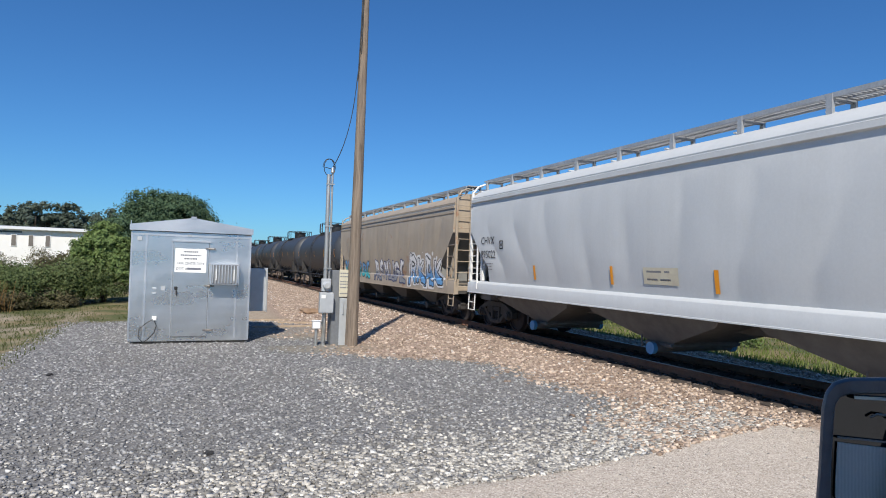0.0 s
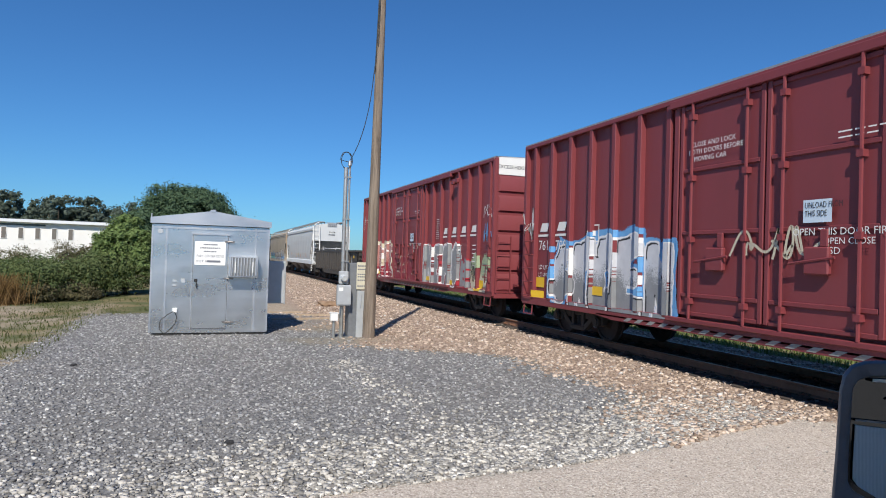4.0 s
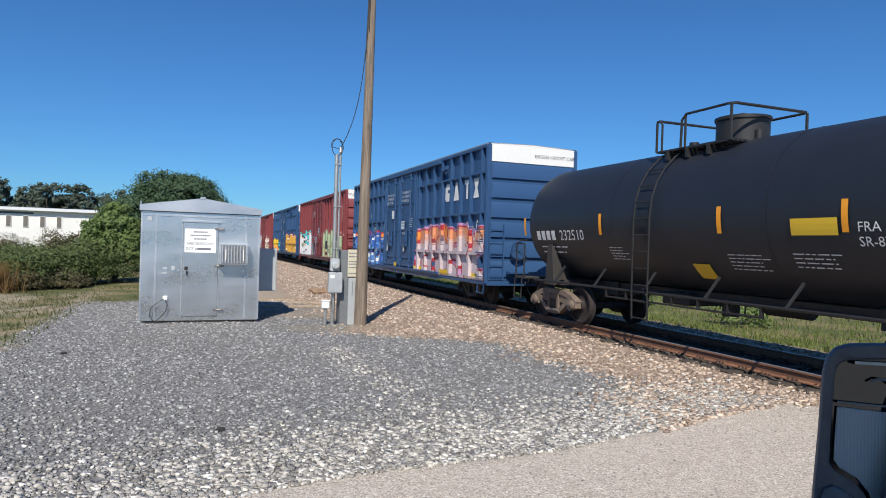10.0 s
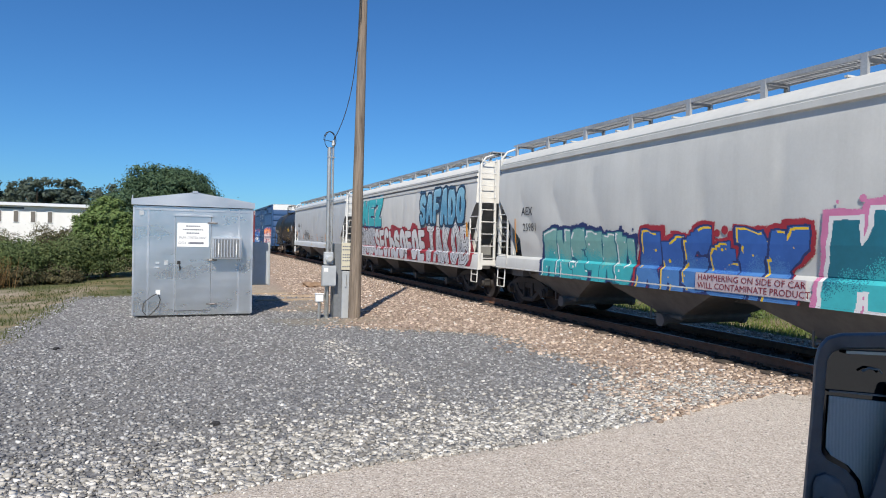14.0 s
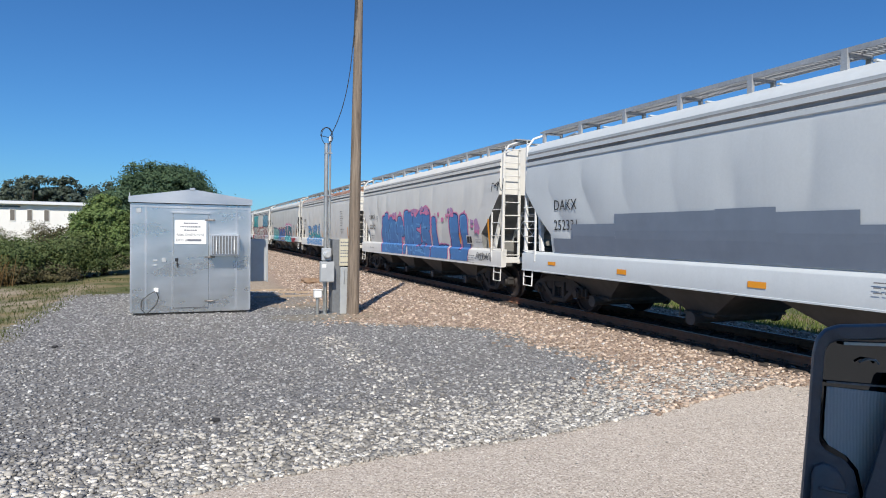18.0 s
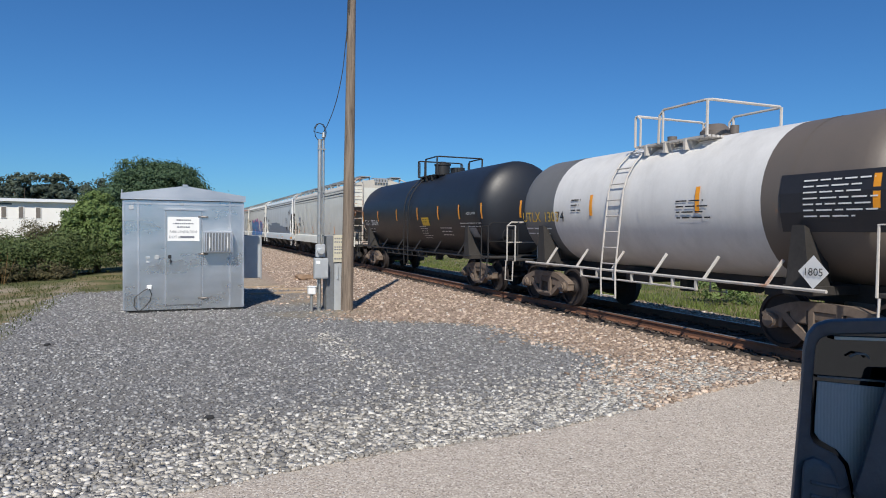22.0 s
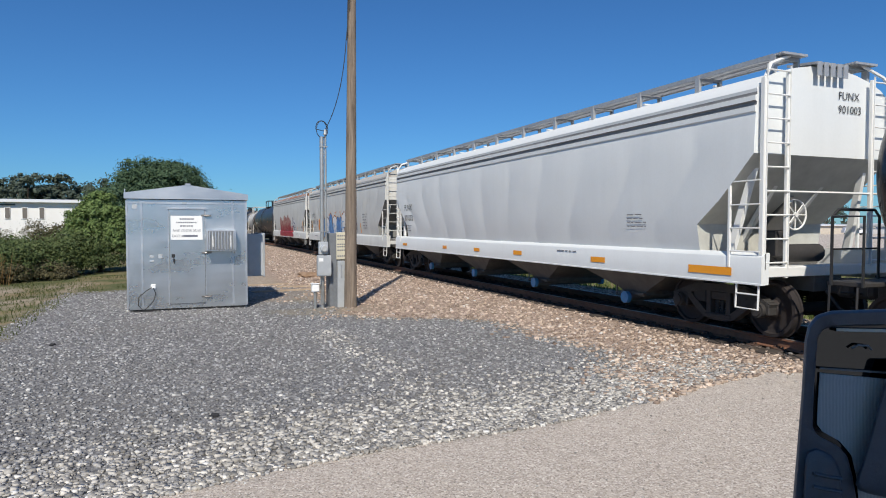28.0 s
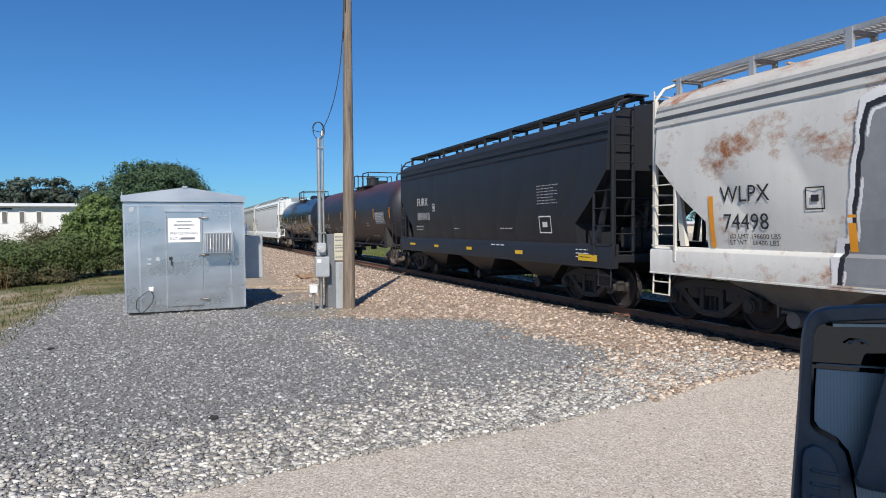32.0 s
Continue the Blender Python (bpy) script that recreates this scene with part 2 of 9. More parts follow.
def bars(b, y, z, w, h, rows, skin, lift=0.012, seed=0, gap=0.25):
    """Lines of writing too small to read: rows of short bars downwards from y, z."""
    rnd = random.Random(seed)
    step = h / rows
    for i in range(rows):
        u, end = 0.0, w * rnd.uniform(0.7, 1.0)
        while u < end:
            k = min(rnd.uniform(0.4, 1.4) * step * 2.2, end - u)
            if k > 0.01:
                z0 = z - i * step - step * gap
                p = [(y - u, z0), (y - u - k, z0), (y - u - k, z0 + step * gap), (y - u, z0 + step * gap)]
                b.add([(-(skin(a, c) + lift), a, c) for a, c in p], [(0, 1, 2, 3)])
            u += k + step * 0.5


def patch(b, y0, y1, z0, z1, skin, lift=0.010, n=1, nz=1):
    """A flat painted or stuck-on rectangle on the near side."""
    for i in range(n):
        for j in range(nz):
            ya, yb = y0 + (y1 - y0) * i / n, y0 + (y1 - y0) * (i + 1) / n
            za, zb = z0 + (z1 - z0) * j / nz, z0 + (z1 - z0) * (j + 1) / nz
            b.add([(-(skin(a, c) + lift), a, c) for a, c in ((ya, za), (yb, za), (yb, zb), (ya, zb))], [(0, 1, 2, 3)])


def arc(cx, cy, rx, ry, a0, a1, n=14):
    return [(cx + rx * math.cos(radians(a0 + (a1 - a0) * k / n)), cy + ry * math.sin(radians(a0 + (a1 - a0) * k / n))) for k in range(n + 1)]


# strokes of hand-drawn capitals in a unit square
STROKES = {
    "A": [[(0.0, 0.0), (0.38, 1.0), (0.62, 1.0), (1.0, 0.0)], [(0.2, 0.36), (0.8, 0.36)]],
    "B": [[(0.05, 0.0), (0.05, 1.0), (0.6, 1.0), (0.86, 0.88), (0.86, 0.66), (0.6, 0.53), (0.05, 0.53)], [(0.6, 0.53), (0.95, 0.40), (0.95, 0.14), (0.6, 0.0), (0.05, 0.0)]],
    "C": [arc(0.5, 0.5, 0.48, 0.5, 48, 312)],
    "D": [[(0.05, 0.0), (0.05, 1.0), (0.5, 1.0), (0.9, 0.78), (0.95, 0.5), (0.9, 0.22), (0.5, 0.0), (0.05, 0.0)]],
    "E": [[(0.95, 1.0), (0.05, 1.0), (0.05, 0.0), (0.95, 0.0)], [(0.05, 0.52), (0.75, 0.52)]],
    "F": [[(0.95, 1.0), (0.05, 1.0), (0.05, 0.0)], [(0.05, 0.50), (0.72, 0.50)]],
    "G": [arc(0.5, 0.5, 0.48, 0.5, 48, 320), [(0.9, 0.16), (0.92, 0.45), (0.55, 0.45)]],
    "H": [[(0.05, 0.0), (0.05, 1.0)], [(0.05, 0.55), (0.6, 0.66), (0.95, 0.45), (0.95, 0.0)]],
    "I": [[(0.1, 1.0), (0.9, 1.0)], [(0.5, 1.0), (0.5, 0.0)], [(0.1, 0.0), (0.9, 0.0)]],
    "J": [[(0.1, 1.0), (0.95, 1.0)], [(0.65, 1.0), (0.65, 0.25), (0.45, 0.0), (0.2, 0.02), (0.05, 0.24)]],
    "K": [[(0.05, 0.0), (0.05, 1.0)], [(0.9, 1.0), (0.12, 0.48), (0.95, 0.0)]],
    "L": [[(0.1, 1.0), (0.1, 0.0), (0.95, 0.05)]],
    "M": [[(0.0, 0.0), (0.08, 1.0), (0.5, 0.38), (0.92, 1.0), (1.0, 0.0)]],
    "N": [[(0.05, 0.0), (0.05, 1.0), (0.95, 0.0), (0.95, 1.0)]],
    "O": [arc(0.5, 0.5, 0.47, 0.5, 0, 360, 20)],
    "R": [[(0.05, 0.0), (0.05, 1.0), (0.6, 1.0), (0.9, 0.84), (0.88, 0.62), (0.55, 0.5), (0.1, 0.5)], [(0.5, 0.5), (0.98, 0.0)]],
    "S": [[(0.92, 0.84), (0.65, 1.0), (0.3, 0.98), (0.08, 0.80), (0.2, 0.58), (0.75, 0.45), (0.93, 0.22), (0.7, 0.02), (0.3, 0.0), (0.05, 0.16)]],
    "T": [[(0.0, 1.0), (1.0, 0.95)], [(0.5, 1.0), (0.48, 0.0)]],
    "U": [[(0.05, 1.0), (0.05, 0.28), (0.3, 0.0), (0.7, 0.0), (0.95, 0.28), (0.95, 1.0)]],
    "V": [[(0.0, 1.0), (0.5, 0.0), (1.0, 1.0)]],
    "X": [[(0.05, 0.0), (0.95, 1.0)], [(0.0, 1.0), (1.0, 0.0)]],
    "Z": [[(0.05, 1.0), (0.95, 1.0), (0.05, 0.0), (0.98, 0.0)]]}


def spray(b, y, z, w, h, cells, skin, seed, mats5, lift=0.008, cuts=(), cell=0.0125, fat=0.13, halo=0.10, line=0.03, shapes=None, blobs=0, two=0.5, lean=0.1, floor=0.0, inline=False, square=0.6, deep=0.0, word=None, alt=False, wild=0.0):
    """Sprayed lettering-like shapes on the near side: packed, overlapping fat strokes with outline, blended fill, shine and a soft halo, none of them readable.
    mats5: material slots of halo, outline, lower fill, upper fill, shine (None leaves one out). y, z: lower left corner."""
    rnd = random.Random(seed)
    cw = w / cells
    fat = min(fat, cw * (0.185 if word else 0.24), h * 0.22) if cells > 1 else fat
    pad = halo * 1.3 + line + fat + 0.05
    nu, nv = max(int((w + 2 * pad) / cell), 2), max(int((h * 1.2 + 2 * pad) / cell), 2)
    U, V = np.meshgrid((np.arange(nu) + 0.5) * cell - pad, (np.arange(nv) + 0.5) * cell - pad)
    grain = np.random.default_rng(seed).random(U.shape)
    wob = 0.012 * np.sin(U * 9 + seed) + 0.010 * np.sin(V * 11 + U * 5) + 0.006 * np.sin(U * 23 + V * 17)
    wob *= 0.35 if word else 0.7
    marks = []
    for i in range(cells):
        u0 = i * cw
        L, Rr, T, Bm = u0 + cw * 0.19, u0 + cw * 0.83, h * rnd.uniform(0.86, 0.98), h * rnd.uniform(0.08, 0.15)
        if word is None:
            kind = rnd.choice("AECSRNMKUTZG") if shapes is None else shapes[i % len(shapes)]
            T, Bm = h * rnd.uniform(0.78, 1.0), h * rnd.uniform(0.04, 0.16)
        else:
            kind = word[i]
        lines = [[(L + (Rr - L) * a, Bm + (T - Bm) * c) for a, c in ln] for ln in STROKES[kind]]
        shake = 0.035 if word else 0.09
        j = lambda: rnd.uniform(-shake, shake) * cw
        seg = []
        for ln in lines:
            q = [(a + j() + c * lean, c + j() * 0.6) for a, c in ln]
            seg += [(*q[k], *q[k + 1]) for k in range(len(q) - 1)]
        if word is None and rnd.random() < 0.35 + wild:
            a = rnd.uniform(L, Rr)
            seg.append((a, T, a + cw * rnd.uniform(-0.4, 0.5), T + h * (0.12 + 0.2 * wild)))
        if word is None and rnd.random() < 0.4 + wild:
            seg.append((Rr, Bm, Rr + cw * 0.35, Bm - h * 0.05))
        for _ in range(int(wild * 4)):                      # barbs and flames across the letter
            a, c = rnd.uniform(L, Rr), rnd.uniform(0.15, 0.85) * h
            seg.append((a, c, a + cw * rnd.uniform(0.3, 0.8), c + h * rnd.uniform(0.15, 0.45)))
        d = np.full(U.shape, 9.0)
        for x0, y0, x1, y1 in seg:
            dx, dy = x1 - x0, y1 - y0
            t = np.clip(((U - x0) * dx + (V - y0) * dy) / (dx * dx + dy * dy + 1e-9), 0, 1)
            taper = 1 + (0.12 if word else 0.30 + wild * 0.5) * (1 - t) * rnd.choice((-1, 1))
            ex, ey = np.abs(U - x0 - t * dx), np.abs(V - y0 - t * dy)
            d = np.minimum(d, (square * np.maximum(ex, ey) * 1.08 + (1 - square) * np.hypot(ex, ey)) / taper)
        marks.append(d + wob)
    code = np.full(U.shape, -1)
    every = np.min(marks, axis=0)
    if mats5[0] is not None:
        reach = fat + line + halo * (0.75 + 0.45 * np.sin(U * 3.3 + seed) * np.sin(V * 4.1 + U))
        code[grain < (reach - every) / (0.14 * halo + 0.006)] = mats5[0]
        for _ in range(blobs + int(w * 2.5)):
            bx, by, br = rnd.uniform(0, w), h * rnd.uniform(0.95, 1.2), rnd.uniform(0.02, 0.085)
            code[(np.hypot(U - bx, V - by) < br) & (code < 0)] = mats5[0]
    mixing = (V / h - two + 0.10 * np.sin(U * 4 + seed * 2) + 0.05 * np.sin(U * 13)) / 0.30 + 0.5
    order = list(range(cells))
    if word is None:
        rnd.shuffle(order)
    k = int(deep / cell)
    for i in order:
        d = marks[i]
        if mats5[1] is not None:
            for q in range(1, k + 1):                      # block shadow behind the letter
                code[np.roll(d, (-q, -q), (0, 1)) < fat + line * 0.5] = mats5[1]
            code[d < fat + line] = mats5[1]
        if mats5[2] is not None:
            code[d < fat] = mats5[2]
        if mats5[3] is not None:
            if alt:
                code[(d < fat) & (i % 2 == 1)] = mats5[3]
            else:
                code[(d < fat) & (grain < mixing)] = mats5[3]
        if inline and mats5[1] is not None:
            code[np.abs(d - fat * 0.45) < 0.011] = mats5[1]
        if mats5[4] is not None:
            rim = (d < fat - 0.012) & (np.roll(d, (-3, 3), (0, 1)) > fat - 0.010)
            code[rim & (np.sin(U * 6 + V * 4 + seed + i) > -0.35)] = mats5[4]
            for _ in range(2):
                bx, by = (i + rnd.uniform(0.1, 0.9)) * cw, rnd.uniform(0.2, 0.9) * h
                code[(np.hypot(U - bx, V - by) < rnd.uniform(0.012, 0.035)) & (d < fat)] = mats5[4]
    ys = y - ((np.arange(nu + 1)) * cell - pad)
    cut = sorted(cuts)
    for r in range(nv):
        row = code[r]
        za, zb = z + r * cell - pad, z + (r + 1) * cell - pad
        if za < floor:
            continue
        edges = np.flatnonzero(np.diff(np.concatenate(([-2], row, [-2]))))
        for e0, e1 in zip(edges[:-1], edges[1:]):
            if row[e0] < 0:
                continue
            b.m = int(row[e0])
            ya, yb = ys[e0], ys[e1]
            stops = [ya] + [c for c in reversed(cut) if yb < c < ya] + [yb]
            last = None
            for s0, s1 in zip(stops[:-1], stops[1:]):
                x = skin((s0 + s1) / 2, (za + zb) / 2) + lift
                if last is not None and last - x > 0.03:   # the coat runs on over the flank of a post
                    k = s0 - 0.003 - lift
                    b.add([(-last, k, za), (-x, k, za), (-x, k, zb), (-last, k, zb)], [(0, 1, 2, 3)])
                last = x
                xa, xb = (x, x) if cut or za < SILL_TOP else (skin(s0, za) + lift, skin(s0, zb) + lift)
                b.add([(-xa, s0, za), (-xa, s1, za), (-xb, s1, zb), (-xb, s0, zb)], [(0, 1, 2, 3)])
    b.m = 0

# ---- railway cars: x across (near side negative), y along (leads towards +y), z up from the rail head ----
SPEED = 12.75
XC = 9.78                         # middle of the track
CARS = []                         # thing, y of its middle at 0 s, its wheelsets
iron = plain("truck_iron", (0.034, 0.031, 0.029), 0.75, 0.0, 18, 0.4, 0.4)
rusty = plain("rusty_iron", (0.080, 0.048, 0.035), 0.85, 0.0, 12, 0.5, 0.4)
steel = plain("worn_steel", (0.32, 0.29, 0.26), 0.35, 0.8, 20, 0.2)
black_paint = plain("black_gear", (0.018, 0.018, 0.019), 0.55, 0.0, 20, 0.3)
white_ink = plain("white_lettering", (0.72, 0.72, 0.70), 0.6, 0, 10, 0.15, 0)
black_ink = plain("black_lettering", (0.025, 0.025, 0.03), 0.6, 0, 10, 0.15, 0)
amber = plain("amber_reflector", (0.85, 0.33, 0.02), 0.35, 0, 10, 0.1, 0)
grating = plain("galvanised_grating", (0.40, 0.41, 0.42), 0.5, 0.4, 20, 0.3)
dusty_frame = plain("dusty_iron", (0.15, 0.115, 0.09), 0.85, 0.0, 10, 0.5, 0.3)
wheel_rust = plain("rusty_wheel", (0.026, 0.020, 0.019), 0.8, 0.0, 10, 0.5, 0.3)
hose_black = plain("rubber", (0.02, 0.02, 0.02), 0.6)


def make_sideframe(b):
    def bar(pts, w, hgt):
        rings = []
        for i, (y, z) in enumerate(pts):
            a, c = pts[max(i - 1, 0)], pts[min(i + 1, len(pts) - 1)]
            d = Vector((c[0] - a[0], c[1] - a[1])).normalized()
            n = Vector((-d.y, d.x)) * hgt / 2
            rings.append([(-w / 2, y + n.x, z + n.y), (w / 2, y + n.x, z + n.y), (w / 2, y - n.x, z - n.y), (-w / 2, y - n.x, z - n.y)])
        b.loft(rings)
    bar([(-1.06, 0.50), (-0.86, 0.60), (-0.62, 0.69), (-0.40, 0.74), (0.40, 0.74), (0.62, 0.69), (0.86, 0.60), (1.06, 0.50)], 0.17, 0.13)
    bar([(-0.72, 0.60), (-0.52, 0.42), (-0.30, 0.26), (-0.15, 0.23), (0.15, 0.23), (0.30, 0.26), (0.52, 0.42), (0.72, 0.60)], 0.16, 0.12)
    for s in (-1, 1):
        b.box(-0.085, 0.085, s * 0.22 - 0.05, s * 0.22 + 0.05, 0.26, 0.72, 0.012)
        b.box(-0.09, 0.09, s * 0.889 - 0.15, s * 0.889 + 0.15, 0.52, 0.62, 0.02)
        b.box(-0.09, 0.09, s * 1.03 - 0.035, s * 1.03 + 0.035, 0.38, 0.56, 0.012)
        b.box(-0.09, 0.09, s * 0.745 - 0.03, s * 0.745 + 0.03, 0.36, 0.60, 0.012)
    b.box(-0.06, 0.06, -0.60, -0.30, 0.46, 0.70, 0.02)
    b.box(-0.06, 0.06, 0.30, 0.60, 0.46, 0.70, 0.02)
    b.box(-0.10, 0.10, -0.30, 0.30, 0.20, 0.29, 0.02)
    for q in (-0.889, 0.889):
        b.cyl((0.02, q, 0.457), (0.16, q, 0.457), 0.125, n=12)
        b.cyl((0.16, q, 0.457), (0.19, q, 0.457), 0.09, n=12)
    for i in (-0.12, 0.0, 0.12):
        for k in range(5):
            z = 0.29 + k * 0.047
            b.cyl((-0.05, i, z), (-0.05, i, z + 0.028), 0.055, n=8)
        b.cyl((-0.04, i, 0.28), (-0.04, i, 0.53), 0.03, n=6)


def make_bolster(b):
    b.box(-1.06, 1.06, -0.19, 0.19, 0.53, 0.68, 0.02)
    b.box(-0.35, 0.35, -0.24, 0.24, 0.66, 0.80, 0.02)
    for s in (-1, 1):                                     # brake beams and shoes
        b.box(-0.75, 0.75, s * 0.36 - 0.04, s * 0.36 + 0.04, 0.34, 0.42)
        for x in (-0.75, 0.75):
            b.box(x - 0.06, x + 0.06, s * 0.40, s * 0.44, 0.28, 0.58)


def make_wheelset(b):
    b.m = 0
    b.cyl((-1.1, 0, 0), (1.1, 0, 0), 0.085, n=12)
    for s in (-1, 1):
        prof = [(0.70, 0.30), (0.70, 0.485), (0.725, 0.482), (0.735, 0.459), (0.845, 0.452), (0.85, 0.40), (0.81, 0.385), (0.775, 0.30), (0.80, 0.17), (0.86, 0.13), (0.86, 0.08), (0.69, 0.08), (0.69, 0.16), (0.715, 0.28)]
        n = 28
        rings = [[(s * x, r * math.cos(2 * math.pi * k / n), r * math.sin(2 * math.pi * k / n)) for x, r in prof] for k in range(n)]
        vs = [p for r in rings for p in r]
        m = len(prof)
        fs = [(k * m + i, k * m + (i + 1) % m, ((k + 1) % n) * m + (i + 1) % m, ((k + 1) % n) * m + i) for k in range(n) for i in range(m)]
        b.add(vs, fs)
        b.m = 1
        b.cyl((s * 0.93, 0, 0), (s * 1.10, 0, 0), 0.115, n=14)
        b.cyl((s * 1.10, 0, 0), (s * 1.135, 0, 0), 0.095, n=14)
        for k in range(3):
            t = 2 * math.pi * k / 3
            b.cyl((s * 1.135, 0.055 * math.cos(t), 0.055 * math.sin(t)), (s * 1.16, 0.055 * math.cos(t), 0.055 * math.sin(t)), 0.018, n=6)
        b.m = 0


def add_truck(car, y, mat, sets):
    t = part("truck", shared(("bolster", mat.name), make_bolster, mat), None, car, "", pose(0, y, 0))
    for s in (-1, 1):
        part("sideframe", shared(("sideframe", mat.name), make_sideframe, mat), None, t, "cast steel side frame with coil springs", pose(s * 1.0, 0, 0, 0, 0, 0 if s > 0 else 180))
    for s in (-1, 1):
        w = part("wheelset", shared("wheelset", make_wheelset, [wheel_rust, rusty]), None, t, "", pose(0, s * 0.889, 0.457))
        sets.append((w, s * 0.889))
    return t


def make_coupler(b):
    b.box(-0.11, 0.11, 0.0, 0.55, 0.74, 0.96, 0.02)
    b.box(-0.18, 0.16, 0.50, 0.78, 0.70, 1.0, 0.05)
    b.box(0.02, 0.20, 0.70, 0.88, 0.72, 0.98, 0.05)
    b.tube([(-0.9, 0.12, 1.0), (-0.9, 0.18, 0.85), (-0.3, 0.25, 0.8), (0, 0.6, 0.66)], 0.014)
    b.tube([(0.25, 0.1, 0.8), (0.28, 0.35, 0.55), (0.3, 0.6, 0.42), (0.3, 0.85, 0.5)], 0.022)


def add_ends(car, half, mat):
    for s in (-1, 1):
        part("coupler", shared("coupler", make_coupler, iron), None, car, "rusty knuckle coupler", pose(0, s * half, 0, 0, 0, 0 if s > 0 else 180))


def start_car(name, y_mid, label, category):
    car = thing(name, pose(XC, y_mid, 0), label, category, "cars of the freight train")
    sets = []
    CARS.append((car, y_mid, sets))
    return car, sets


# -- covered hoppers --
HOPPER_SIDE = [(1.425, 1.30), (1.47, 1.55), (1.515, 1.85), (1.54, 2.25), (1.55, 2.60), (1.555, 2.95), (1.55, 3.15), (1.535, 3.45), (1.52, 3.58)]
BAND = [(1.545, 3.60), (1.545, 3.68), (1.505, 3.70), (1.505, 3.745), (1.54, 3.765), (1.54, 3.84), (1.50, 3.86), (1.50, 3.90)]
ROOF = [(1.51, 3.95), (1.46, 4.03), (1.32, 4.13), (1.05, 4.24), (0.70, 4.33), (0.35, 4.385), (0.0, 4.40)]
SMOOTH_BAND = [(1.51, 3.66), (1.50, 3.78), (1.56, 3.80), (1.56, 3.90), (1.50, 3.92)]


# one grey for the band recesses: painted groove shadow and grime
band_shadow_dirt = plain("shaded_grimy_recess", (0.25, 0.25, 0.25), 0.75, 0, 4, 0.4, 0.1)
# darker grey for the end slope sheets, their shade put into the colour
slope_shade = plain("shaded_slope_sheet", (0.20, 0.20, 0.19), 0.8, 0, 3, 0.4, 0.2)


SILL_TOP = 1.335


def hopper_skin(y, z):
    pts = HOPPER_SIDE
    if z <= SILL_TOP:
        return 1.532
    if z <= SILL_TOP + 0.07:
        return 1.532 - 0.10 * (z - SILL_TOP) / 0.07
    for (x0, z0), (x1, z1) in zip(pts[:-1], pts[1:]):
        if z0 <= z <= z1:
            return x0 + (x1 - x0) * (z - z0) / (z1 - z0)
    return 1.52


def hopper_shell(b, half, bands, seed, rise=2.95, cut=1.36):
    rnd = random.Random(seed)
    prof = HOPPER_SIDE + (BAND if bands else SMOOTH_BAND) + ROOF
    full = [(-x, z) for x, z in prof] + [(x, z) for x, z in prof[-2::-1]]
    seams = [(-0.86 + 1.72 * i / 9) for i in range(10)]
    us = sorted({-1.0, 1.0} | {round(u + d, 4) for u in seams for d in (-0.012, 0.0, 0.012)} | {round((a + c) / 2, 4) for a, c in zip(seams[:-1], seams[1:])})
    bulge = {u: rnd.uniform(-0.022, 0.0) for u in us}
    for u in seams:
        bulge[round(u, 4)] = -0.016
        bulge[round(u - 0.012, 4)] = bulge[round(u + 0.012, 4)] = 0.001
    vs, n = [], len(full)
    for u in us:
        for x, z in full:
            k = min(max((z - 1.85) / (rise - 1.85), 0), 1)
            e = half - cut + (cut - 0.16) * k ** 0.85
            side = 1.45 < abs(x) and 1.5 < z < 3.5 and abs(u) < 1
            vs.append((x + (math.copysign(1, x) * bulge[u] * (0.6 + 0.4 * math.sin(z * 3 + u * 9)) if side else 0), u * e, z))
    fs = []
    for c in range(len(us) - 1):
        for j in range(n - 1):
            fs.append((c * n + j, c * n + j + 1, (c + 1) * n + j + 1, (c + 1) * n + j))
        fs.append((c * n + n - 1, c * n, (c + 1) * n, (c + 1) * n + n - 1))
    ends = len(fs)
    for c in (0, len(us) - 1):
        for j in range(n // 2):
            fs.append((c * n + j, c * n + j + 1, c * n + n - 2 - j, c * n + n - 1 - j))
    b.add(vs, fs)
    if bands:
        for i, f in enumerate(fs[:ends]):                  # groove shadow painted into the recesses of the bands, with grime
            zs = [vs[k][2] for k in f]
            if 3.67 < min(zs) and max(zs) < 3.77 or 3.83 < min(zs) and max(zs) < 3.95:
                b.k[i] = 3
    for i in range(ends, len(fs)):                         # shade painted into the sloping end sheets
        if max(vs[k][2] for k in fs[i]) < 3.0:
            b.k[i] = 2


